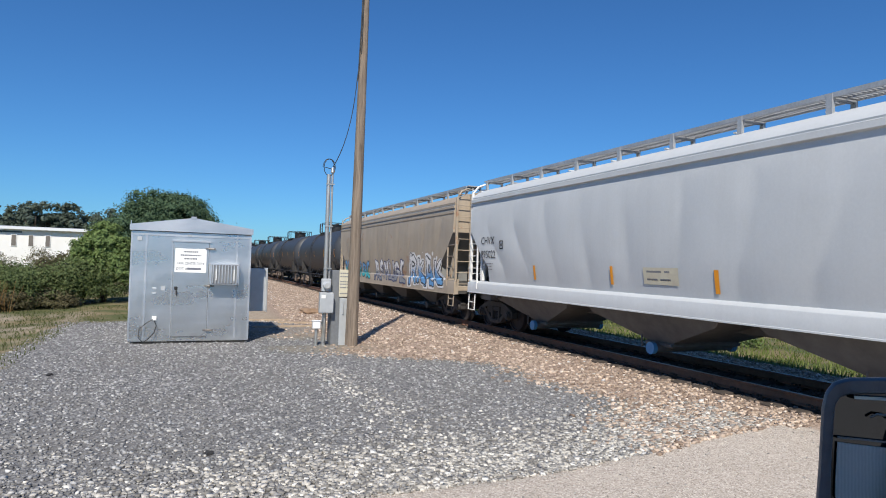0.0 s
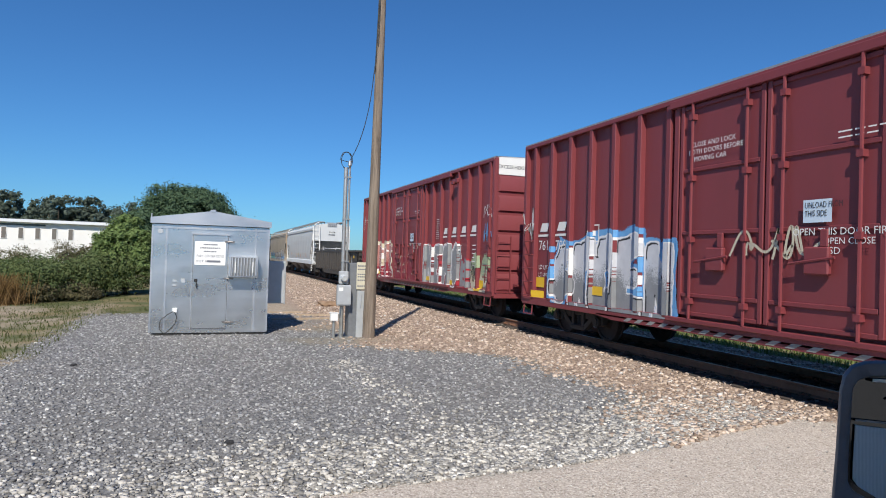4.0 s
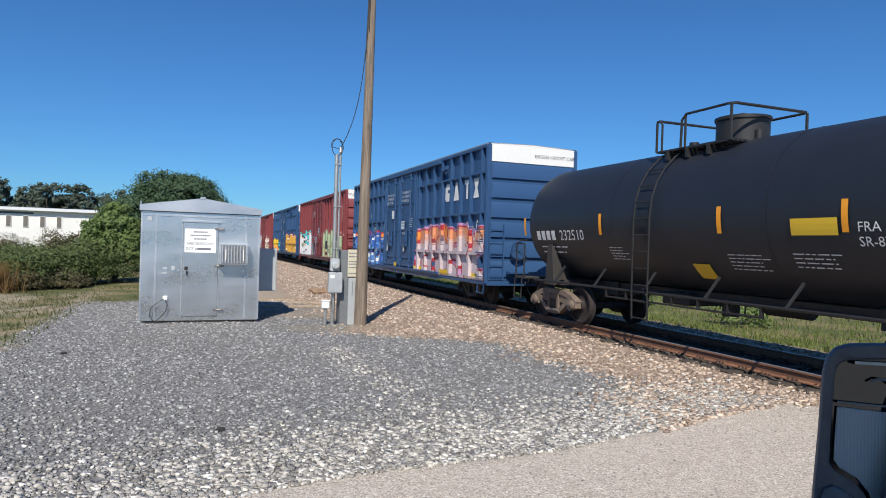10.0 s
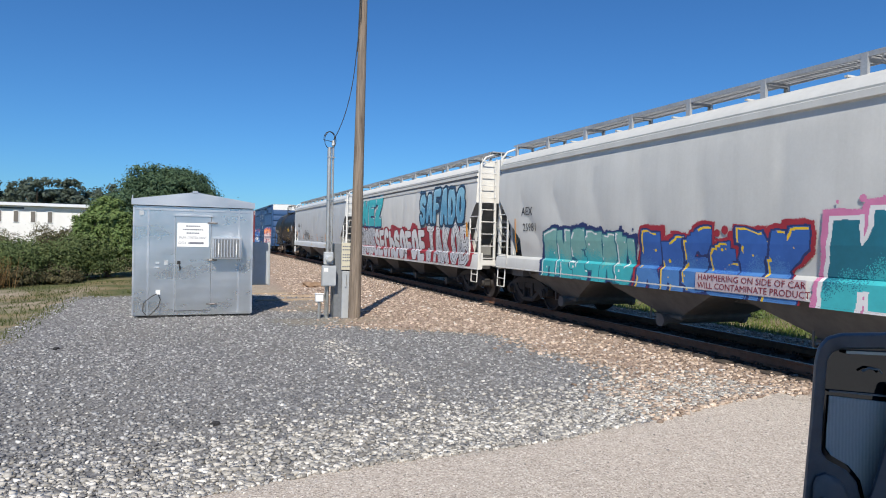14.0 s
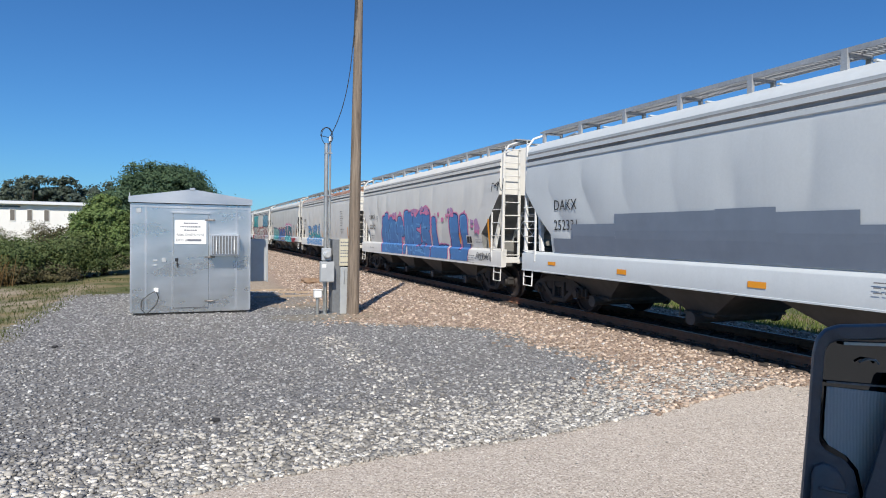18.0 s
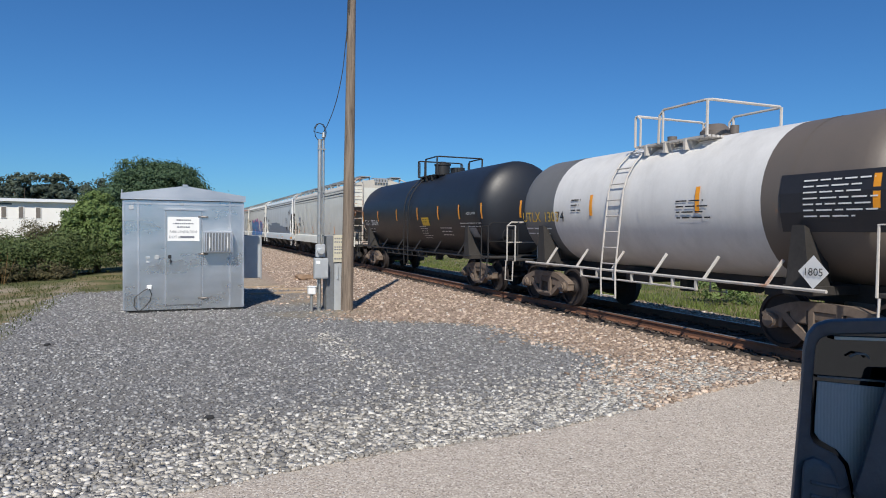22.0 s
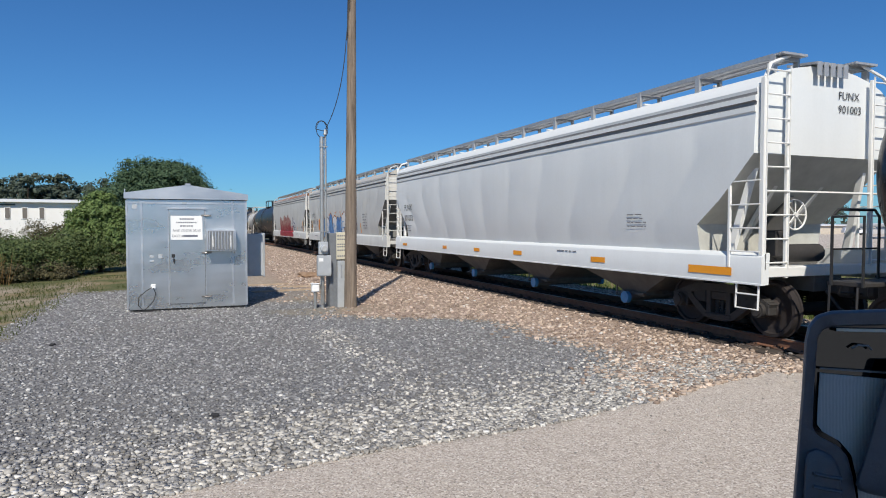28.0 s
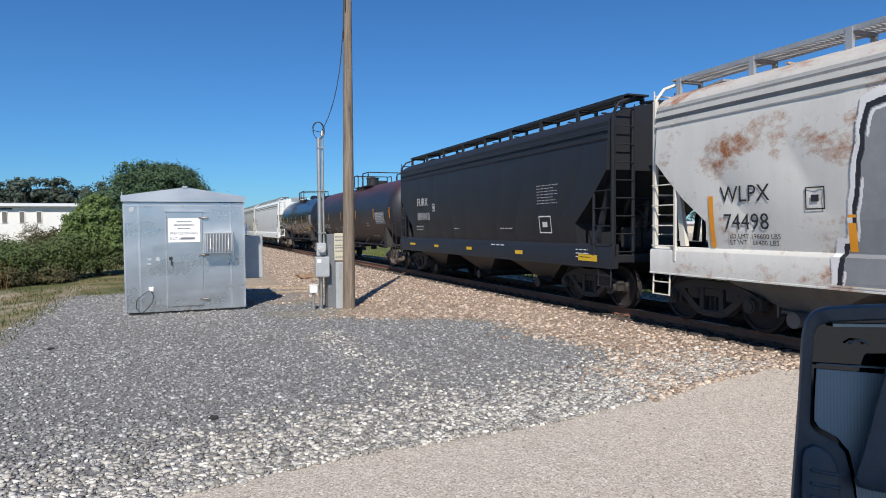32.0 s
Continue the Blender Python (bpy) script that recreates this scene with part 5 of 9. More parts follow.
def lift_to_ground(x, y, dz):
    return np.array([(a, c, ground_z(a, c) + dz) for a, c in zip(x, y)])


def place_lot(rng, n):
    d = 4.9 + 17 * rng.random(n) ** 1.7
    x = rng.uniform(-4.2, 7.0, n)
    keep = [(road_edge(a) - 0.1 + 0.25 * noise.noise((a, c, 2)) < c) and a < lot_edge(c) + 0.3 * rng.normal() and a > -3.0 - 0.3 * rng.random() and c < 21.5 and dust(a, c) < 0.35 + 0.9 * rng.random() for a, c in zip(x, d)]
    x, d = x[keep], d[keep]
    return lift_to_ground(x, d, 0.004)


def place_edge(rng, n):
    x = rng.uniform(-3.5, 7.6, n)
    y = np.array([road_edge(a) for a in x]) + np.abs(rng.normal(0.0, 0.75, n)) - 0.12
    return lift_to_ground(x, y, 0.008)


def place_ballast(rng, n):
    y = 5.5 + 60 * rng.random(n) ** 2.2
    x = rng.uniform(2.1, 12.4, n)
    keep = [(a > lot_edge(c) - 0.25 + 0.25 * rng.normal() or (16.5 < c < 24 and a > 2.2 and rng.random() < 0.6)) and (c > road_edge(a) - 0.3) and (c < 22 or a > 3.2 + (c - 22) * 0.06) and abs(a - XC) > 1.15 and dust(a, c) < 0.3 + 0.9 * rng.random() for a, c in zip(x, y)]
    x, y = x[keep], y[keep]
    return lift_to_ground(x, y, 0.008)


def place_pebbles(rng, n):
    x = rng.uniform(-2.0, 8.2, n)
    y = np.array([road_edge(a) for a in x]) - np.abs(rng.normal(0, 1.0, n)) - 0.05
    return lift_to_ground(x, y, 0.004)


scatter("lot_gravel", 52000, place_lot, 0.012, 0.033, stone_mat("grey_stone", (0.115, 0.115, 0.120), (0.33, 0.328, 0.325), 0.9, 0.55), "loose grey crushed stone on the lot", 1)
scatter("edge_gravel", 11000, place_edge, 0.012, 0.040, stone_mat("pale_stone", (0.17, 0.163, 0.152), (0.52, 0.495, 0.45)), "pale coarse stones along the road edge", 2)
scatter("ballast_stones", 38000, place_ballast, 0.022, 0.054, stone_mat("brown_stone", (0.19, 0.137, 0.103), (0.52, 0.415, 0.33), 0.9, 0.60), "brown track ballast stones", 3)
# stones dark with oil and with the train's shade put into their colour
scatter("track_stones", 9000, lambda r, n: lift_to_ground(XC + r.uniform(-1.2, 1.2, n), 4 + 50 * r.random(n) ** 1.6, 0.006), 0.020, 0.050, stone_mat("oily_shaded_stone", (0.035, 0.03, 0.026), (0.13, 0.105, 0.088), 0.85, 0.20), "oil-stained ballast stones between the rails", 7)
scatter("strip_gravel", 420, lambda r, n: (lambda y: lift_to_ground(2.45 + 0.05 * (11 - y) + r.normal(0, 0.22, n), y, 0.010))(5.6 + 6.5 * r.random(n)), 0.014, 0.040, MATS["pale_stone"], "pale stones in a worn strip across the lot", 6)
scatter("road_pebbles", 500, place_pebbles, 0.006, 0.014, MATS["pale_stone"], "small pebbles lying on the road", 4)

# ---- track ----
rail_side = plain("rail_rust", (0.20, 0.095, 0.055), 0.8, 0.0, 9, 0.4, 0.3)
rail_top = plain("rail_shine", (0.30, 0.285, 0.27), 0.45, 0.6, 30, 0.1, 0)
tie_wood = plain("tie_timber", (0.055, 0.044, 0.036), 0.9, 0.0, 8, 0.5, 0.6)
track = thing("railway_track", pose(XC, 0, 0), "single railway track with rusty rails on timber ties", "railway track")
RAIL = [(-0.036, 0.0), (0.036, 0.0), (0.037, -0.03), (0.010, -0.045), (0.010, -0.135), (0.075, -0.155), (0.075, -0.17), (-0.075, -0.17), (-0.075, -0.155), (-0.010, -0.135), (-0.010, -0.045), (-0.037, -0.03)]
for s in (-1, 1):
    b = Build()
    rings = [[(x, y, z) for x, z in RAIL] for y in (-450, -120, -20, 0, 20, 60, 120, 300, 1000)]
    b.loft(rings)
    n = len(RAIL)
    for i in range(len(rings) - 1):
        b.k[i * n] = 1
    part("rail", b, [rail_side, rail_top], track, "rusty rail with a polished head", pose(s * 0.7535, 0, 0), 30)


def make_tie(q):
    q.m = 0
    q.box(-1.30, 1.30, -0.115, 0.115, -0.36, -0.172, 0.012)
    q.m = 1
    for s in (-1, 1):
        q.box(s * 0.7535 - 0.19, s * 0.7535 + 0.19, -0.09, 0.09, -0.173, -0.160)
        for d in (-0.09, 0.09):
            q.box(s * 0.7535 + d - 0.012, s * 0.7535 + d + 0.012, -0.05, -0.02, -0.16, -0.125)
            q.box(s * 0.7535 + d - 0.012, s * 0.7535 + d + 0.012, 0.02, 0.05, -0.16, -0.125)
        q.box(s * 0.7535 - 0.08, s * 0.7535 + 0.08, 0.118, 0.150, -0.19, -0.13)


tie = shared("tie", make_tie, [tie_wood, rusty])
for i in range(130):
    part("tie", tie, None, track, "", pose(random.uniform(-0.03, 0.03), 4.0 + i * 0.5, random.uniform(-0.012, 0.006), 0, 0, random.uniform(-0.8, 0.8)))
b = Build()
for i in list(range(-250, 0)) + list(range(130, 620)):
    y = 4.0 + i * 0.5
    b.box(-1.30, 1.30, y - 0.115, y + 0.115, -0.36, -0.172)
tagged(part("far_ties", b, tie_wood, track, "timber ties further along", None, 0), kind="stuff")

# ---- signal shed ----
alu = sheet_metal("sheet_aluminium", (0.68, 0.695, 0.69))
alu_trim = sheet_metal("aluminium_trim", (0.62, 0.635, 0.65), 0.36, 0.8)
grey_box = plain("grey_enclosure", (0.48, 0.50, 0.51), 0.45, 0.3, 6, 0.15, 0.05)
white_sign = plain("white_sign", (0.82, 0.82, 0.80), 0.5, 0, 6, 0.05, 0)
sign_ink = plain("sign_ink", (0.16, 0.17, 0.20), 0.6, 0, 6, 0.1, 0)
dark_skid = plain("dark_skid", (0.03, 0.03, 0.03), 0.8)
FY, X0, X1, ZB = 15.95, -1.09, 1.46, -0.10
shed = thing("signal_shed", pose(0, FY, ZB), "aluminium trackside signal shed with a shallow gable roof", "shed")
b = Build()
b.box(X0, X1, 0, 2.45, 0.03, 2.52, 0.01)
part("body", b, alu, shed)
b = Build()
b.box(X0 + 0.10, X1 - 0.10, 0.03, 2.40, -0.03, 0.03)
part("base_skid", b, dark_skid, shed)
b = Build()
mx = (X0 + X1) / 2
for s, e in ((-1, X0 - 0.05), (1, X1 + 0.05)):
    b.loft([[(mx, y, 2.86), (e, y, 2.66), (e, y, 2.53), (mx, y, 2.53)] for y in (-0.06, 2.52)])
b.box(mx - 0.06, mx + 0.06, -0.07, 2.53, 2.83, 2.89, 0.01)
b.tube([(X0 - 0.03, 0, 2.6), (X0 - 0.03, 0, 2.74)], 0.012)
part("roof", b, alu_trim, shed)
b = Build()
for x in (X0, X0 + 0.30, X1 - 0.30, X1):
    b.box(x - 0.02, x + 0.02, -0.012, 0.0, 0.05, 2.50)
b.box(X0, X1, -0.014, 0.0, 2.42, 2.46)
for k in range(7):
    for x in (X0 + 0.14, X1 - 0.14):
        b.cyl((x, -0.012, 0.3 + k * 0.33), (x, 0.0, 0.3 + k * 0.33), 0.012, n=6)
part("corner_trim", b, alu_trim, shed)
b = Build()
b.box(-0.22, 0.54, -0.03, -0.002, 0.14, 2.30, 0.006)
door = part("door", b, alu, shed, "closed sheet metal door")
b = Build()
for x0, x1, z0, z1 in ((-0.228, -0.219, 0.13, 2.30), (0.539, 0.548, 0.13, 2.30), (-0.228, 0.548, 0.125, 0.139)):
    b.box(x0, x1, -0.019, -0.004, z0, z1)
part("door_gap", b, plain("door_seal", (0.16, 0.165, 0.17), 0.7), shed, "dark seal round the door")
b = Build()
b.box(-0.26, 0.58, -0.05, -0.002, 2.30, 2.34)
b.box(-0.25, -0.22, -0.016, 0.0, 0.12, 2.32)
b.box(0.54, 0.57, -0.016, 0.0, 0.12, 2.32)
part("door_frame", b, alu_trim, shed)
for z in (0.28, 1.30, 2.16):
    b = Build()
    b.cyl((0.52, -0.05, z), (0.64, -0.05, z), 0.016, n=8)
    b.box(0.46, 0.68, -0.045, -0.03, z - 0.02, z + 0.02)
    part("hinge", b, steel, door)
b = Build()
b.box(-0.18, -0.11, -0.05, -0.03, 1.20, 1.28, 0.01)
b.tube([(-0.14, -0.05, 1.22), (-0.13, -0.07, 1.16), (-0.12, -0.07, 1.06)], 0.010)
b.box(-0.145, -0.105, -0.08, -0.05, 1.10, 1.17, 0.006)
part("latch", b, black_paint, door, "latch with padlock")


def front_text(b, text, x, z, h, y=-0.045, wide=1.0):
    vs, fs, w = glyphs(text)
    b.add([(x + (u - w / 2) * h * wide, y, z + v * h) for u, v in vs], fs)


b = Build()
b.box(-0.19, 0.49, -0.042, -0.03, 1.60, 2.15, 0.004)
sign = part("sign", b, white_sign, shed, "white emergency notice on the door")
for i, (w, z, h) in enumerate(((0.30, 2.065, 0.030), (0.44, 1.985, 0.030), (0.28, 1.905, 0.030))):
    b, u, rnd = Build(), -w / 2, random.Random(i)
    while u < w / 2:
        k = rnd.uniform(0.02, 0.045)
        b.box(0.15 + u, 0.15 + min(u + k, w / 2), -0.0455, -0.043, z, z + h)
        u += k + 0.012
    tagged(part("sign_line", b, sign_ink, sign, "small dark print"), kind="stuff")
for text, x, z, h, w in (("PARK CENTER DRIVE", 0.15, 1.785, 0.056, 0.78), ("DOT #", -0.04, 1.665, 0.056, 1.0)):
    b = Build()
    front_text(b, text, x, z, h, wide=w)
    part("sign_line", b, sign_ink, sign, "dark capital letters")
b = Build()
b.box(0.08, 0.38, -0.0455, -0.043, 1.668, 1.715)
part("sign_line", b, sign_ink, sign, "dark bar")
b = Build()
b.box(0.56, 1.21, -0.30, -0.01, 1.34, 1.83, 0.012)
ac = part("air_conditioner", b, alu_trim, shed, "louvred wall air conditioner")
for k in range(9):
    b = Build()
    x = 0.62 + k * 0.066
    b.box(x, x + 0.022, -0.325, -0.30, 1.38, 1.79)
    part("louvre", b, alu_trim, ac)
b = Build()
b.box(0.60, 1.17, -0.303, -0.300, 1.37, 1.80)
part("grille_back", b, plain("shaded_grille", (0.17, 0.18, 0.19), 0.6), ac)
for x in (0.70, 1.09):
    b = Build()
    b.box(x - 0.012, x + 0.012, -0.335, -0.325, 1.44, 1.70, 0.003)
    part("grille_bar", b, white_sign, ac)
b = Build()
b.box(-0.62, -0.52, -0.05, 0, 0.50, 0.60, 0.01)
socket = part("inlet_box", b, white_sign, shed, "small white power inlet")
b = Build()
b.tube([(-0.57, -0.06, 0.52), (-0.52, -0.08, 0.40), (-0.56, -0.08, 0.24), (-0.68, -0.10, 0.10), (-0.78, -0.10, 0.02), (-0.88, -0.10, 0.14), (-0.87, -0.09, 0.32), (-0.72, -0.08, 0.46), (-0.60, -0.06, 0.53)], 0.009)
part("power_cable", b, hose_black, socket)
for x, z, w, h in ((-0.64, 1.20, 0.09, 0.05), (-0.64, 1.10, 0.09, 0.04), (-0.46, 1.18, 0.09, 0.10), (0.06, 2.42, 0.10, 0.05), (-0.98, 2.30, 0.10, 0.10)):
    b = Build()
    b.box(x, x + w, -0.016, 0.0, z, z + h, 0.003)
    part("small_plate", b, grey_box, shed)
b = Build()
b.box(X1, X1 + 0.52, 0.9, 1.35, 0.65, 1.72, 0.015)
b.box(X1 + 0.50, X1 + 0.53, 0.85, 1.4, 0.63, 1.74, 0.01)
part("side_cabinet", b, grey_box, shed, "grey steel cabinet on the shed's side wall")

# ---- utility pole, meter post and cabinets ----
pole_wood, nt, p_, n_, l_ = nodes("weathered_pole")
vein = ramp(nt, noise_tex(nt, 1.0, 6, 0.7, (22, 22, 1.1)), [(0.30, 0.0), (0.62, 1.0)])
knot = ramp(nt, noise_tex(nt, 1.6, 4, 0.6), [(0.4, 0.0), (0.7, 0.7)])
wood = mixc(nt, vein, (0.070, 0.053, 0.041), (0.28, 0.224, 0.172))
l_(mixc(nt, knot, wood, (0.21, 0.165, 0.125)), p_.inputs["Base Color"])
p_.inputs["Roughness"].default_value = 0.9
bump(nt, p_, vein, 0.7, 0.012)
pole = thing("utility_pole", pose(3.745, 15.0, -0.14, 0, 0.55, 0), "tall weathered wooden utility pole beside the shed", "utility pole")
b = Build()
b.loft([[((0.150 - 0.0075 * z) * math.cos(2 * math.pi * k / 18), (0.150 - 0.0075 * z) * math.sin(2 * math.pi * k / 18), z) for k in range(18)] for z in (-0.3, 0, 2, 4, 6, 8, 10.5)])
part("shaft", b, pole_wood, pole)
b = Build()
b.tube([(-0.07, -0.05, 10.3), (-0.09, -0.06, 8), (-0.115, -0.06, 6.6), (-0.14, -0.06, 6.3)], 0.014)
b.tube([(-0.05, -0.10, 10.3), (-0.07, -0.10, 8.4), (-0.08, -0.11, 7.0)], 0.012)
part("riser_cable", b, hose_black, pole)
b = Build()
b.tube([(0.10, -0.05, 8.9), (0.30, -0.05, 9.2), (0.22, -0.05, 9.6), (0.0, -0.05, 9.9)], 0.014)
part("drip_loop", b, hose_black, pole)

post = thing("meter_post", pose(3.12, 15.2, -0.13), "galvanised electric service post with a meter and boxes", "meter post")
pipe = plain("galvanised_pipe", (0.46, 0.46, 0.44), 0.42, 0.7, 8, 0.3, 0.1)
b = Build()
b.cyl((0, 0, -0.2), (0, 0, 4.05), 0.048, n=14)
b.cyl((0.09, 0, 1.3), (0.09, 0, 4.15), 0.026, n=10)
b.cyl((0.09, 0, 4.10), (0.09, 0, 4.22), 0.05, 0.03, n=10)
for z in (1.8, 2.8, 3.8):
    b.box(-0.06, 0.13, -0.055, -0.04, z, z + 0.03)
part("pipe", b, pipe, post)
b = Build()
b.box(-0.11, 0.11, -0.17, -0.05, 1.28, 1.58, 0.015)
meter = part("meter_box", b, grey_box, post)
b = Build()
b.cyl((0, -0.17, 1.42), (0, -0.27, 1.42), 0.085, n=18)
b.cyl((0, -0.27, 1.42), (0, -0.29, 1.42), 0.085, 0.06, n=18)
part("meter_glass", b, plain("meter_face", (0.5, 0.52, 0.52), 0.15, 0.2), meter)
b = Build()
b.box(-0.15, 0.17, -0.20, -0.05, 0.77, 1.26, 0.015)
b.box(-0.15, 0.17, -0.21, -0.20, 0.80, 1.23, 0.004)
br = part("breaker_box", b, grey_box, post, "pale grey breaker box")
b = Build()
b.box(-0.12, -0.02, -0.216, -0.211, 1.12, 1.20)
part("breaker_label", b, white_sign, br)
b = Build()
b.tube([(0, -0.06, 0.78), (0, -0.06, 0.1)], 0.02)
b.tube([(-0.05, -0.1, 0.78), (-0.08, -0.1, 0.5), (-0.02, -0.08, 0.3)], 0.012)
part("conduit", b, pipe, post)
b = Build()
pts = [(0.09, 0, 4.18)]
for k in range(22):
    t = 2 * math.pi * k / 12
    pts.append((-0.02 - 0.13 * math.cos(t) + 0.002 * k, -0.02, 4.22 + 0.20 * math.sin(t)))
b.tube(pts, 0.009, 5)
part("cable_loop", b, hose_black, post)
service = thing("service_cable", pose(0, 0, 0), "thin black service cable hanging between pole and post", "cable")
b = Build()
a0, a1, a2 = Vector((3.66, 14.94, 6.18)), Vector((3.58, 15.0, 4.80)), Vector((3.21, 15.2, 4.10))
pts = [a0.lerp(a1, k / 16).lerp(a1.lerp(a2, k / 16), k / 16) for k in range(17)]
b.tube(pts, 0.010, 5)
part("cable", b, hose_black, service)

cab = thing("steel_cabinet", pose(3.45, 15.35, -0.13), "tall narrow grey equipment cabinet beside the pole", "cabinet")
b = Build()
b.box(-0.16, 0.12, -0.15, 0.25, 0.0, 1.78, 0.012)
part("body", b, plain("dark_grey_box", (0.20, 0.21, 0.22), 0.5, 0.3), cab)
b = Build()
b.box(0.02, 0.28, -0.22, -0.16, 0.0, 1.12, 0.01)
b.cyl((0.10, -0.24, 0.75), (0.10, -0.24, 1.05), 0.015, n=6)
part("front_box", b, grey_box, cab)
b = Build()
b.box(0.0, 0.24, -0.20, -0.17, 1.15, 1.80, 0.006)
lab = part("notice", b, plain("notice_board", (0.56, 0.52, 0.40), 0.7), cab, "yellowed notice board")
b = Build()
for k, z in enumerate((1.70, 1.62, 1.50, 1.44, 1.36, 1.22)):
    for j in range(4):
        b.box(0.02 + j * 0.052, 0.02 + j * 0.052 + 0.04, -0.204, -0.2005, z, z + 0.028)
tagged(part("notice_lettering", b, sign_ink, lab), kind="stuff")
small = thing("junction_box", pose(2.93, 15.12, -0.13), "small white junction box at the post's foot", "junction box")
b = Build()
b.cyl((0, 0, -0.1), (0, 0, 0.40), 0.035, n=12)
part("pipe", b, pipe, small)
b = Build()
b.box(-0.09, 0.09, -0.08, 0.08, 0.40, 0.58, 0.02)
b.box(-0.10, 0.10, -0.09, 0.09, 0.58, 0.60, 0.008)
part("cap", b, white_sign, small)

# ---- marker post, debris ----
marker = thing("marker_post", pose(14.6, 24.5, -0.42), "white marker post in the grass beyond the track", "post")
b = Build()
b.box(-0.06, 0.06, -0.05, 0.05, -0.2, 1.35, 0.01)
part("shaft", b, white_sign, marker)
dark_rock = plain("dark_lump", (0.03, 0.03, 0.032), 0.9)


def lump(name, x, y, r, mat, label, seed, flat=0.6):
    rnd = random.Random(seed)
    me = bpy.data.meshes.new(name)
    bm = bmesh.new()
    bmesh.ops.create_icosphere(bm, subdivisions=2, radius=r)
    for v in bm.verts:
        v.co *= rnd.uniform(0.75, 1.2)
        v.co.z *= flat
    bm.to_mesh(me)
    bm.free()
    me.materials.append(mat)
    ob = new(name, me)
    ob.location = (x, y, ground_z(x, y) + r * flat * 0.5)
    return tagged(ob, label, "rock")


lump("rock", 0.3, 6.85, 0.045, dark_rock, "small dark lump lying on the gravel", 3)
lump("rock", -1.95, 12.1, 0.05, dark_rock, "dark clod on the gravel lot", 4)
dirt_mat = plain("dry_earth", (0.27, 0.18, 0.115), 0.95, 0, 6, 0.4, 0.5)
lump("dirt_mound", 4.5, 24.6, 0.42, dirt_mat, "low heap of brown earth beside the ballast", 5, 0.32)
lump("dirt_mound", 5.1, 25.2, 0.34, dirt_mat, "low heap of brown earth beside the ballast", 6, 0.35)
plank_mat = plain("old_timber", (0.36, 0.28, 0.20), 0.9, 0, 6, 0.4, 0.3)
for i, (x, y, l, a) in enumerate(((3.0, 19.5, 2.2, 8), (3.6, 20.6, 1.6, -12), (2.4, 21.6, 1.8, 4))):
    ob = thing("timber_offcut", pose(x, y, ground_z(x, y), 0, 0, a), "old timber offcut lying on the dirt", "timber")
    b = Build()
    b.box(-l / 2, l / 2, -0.06, 0.06, -0.01, 0.05, 0.008)
    part("plank", b, plank_mat, ob)

# ---- plants ----
bark = plain("bark", (0.11, 0.085, 0.065), 0.95, 0, 8, 0.4, 0.5)


def leaves(rng, blobs, count, size, droop=0.3):
    """Leaf quads in clumps on the shells of several rough blobs (x, y, z, rx, ry, rz)."""
    vol = np.array([b[3] * b[5] for b in blobs])
    k = max(count // 40, 20)                               # clumps of about forty leaves
    pick = rng.choice(len(blobs), k, p=vol / vol.sum())
    bl = np.array(blobs)[pick]
    d = rng.normal(size=(k, 3))
    d /= np.linalg.norm(d, axis=1)[:, None]
    d[:, 2] = np.where(d[:, 2] < -0.5, -d[:, 2], d[:, 2])
    rad = 0.60 + 0.46 * rng.random(k) ** 0.6
    c0 = bl[:, :3] + d * bl[:, 3:] * rad[:, None]
    own = rng.integers(0, k, count)
    spread = np.mean(bl[:, 3]) * 0.125 * rng.uniform(0.6, 1.4, (k, 1))
    off = rng.normal(size=(count, 3))
    c = c0[own] + off * spread[own] * np.array([1, 1, 0.7])
    d = d[own] * 0.6 + off * 0.5
    a = rng.normal(size=(count, 3))
    a /= np.linalg.norm(a, axis=1)[:, None]
    nrm = d + rng.normal(size=(count, 3)) * 0.38 + np.array([0, 0, 0.25])
    u = np.cross(nrm, a)
    u /= np.linalg.norm(u, axis=1)[:, None] + 1e-9
    w = np.cross(nrm, u)
    w /= np.linalg.norm(w, axis=1)[:, None] + 1e-9
    s = size * rng.uniform(0.6, 1.4, (count, 1))
    v = np.stack([c - u * s * 0.5, c + w * s * 0.32, c + u * s * 0.6, c - w * s * 0.32], 1)
    return v.reshape(-1, 3)


def quad_mesh(name, v, mat):
    k = len(v) // 4
    me = bpy.data.meshes.new(name)
    me.vertices.add(len(v))
    me.vertices.foreach_set("co", v.ravel())
    me.loops.add(k * 4)
    me.loops.foreach_set("vertex_index", np.arange(k * 4, dtype=np.int32))
    me.polygons.add(k)
    me.polygons.foreach_set("loop_start", (np.arange(k) * 4).astype(np.int32))
    me.update(calc_edges=True)
    me.materials.append(mat)
    return me


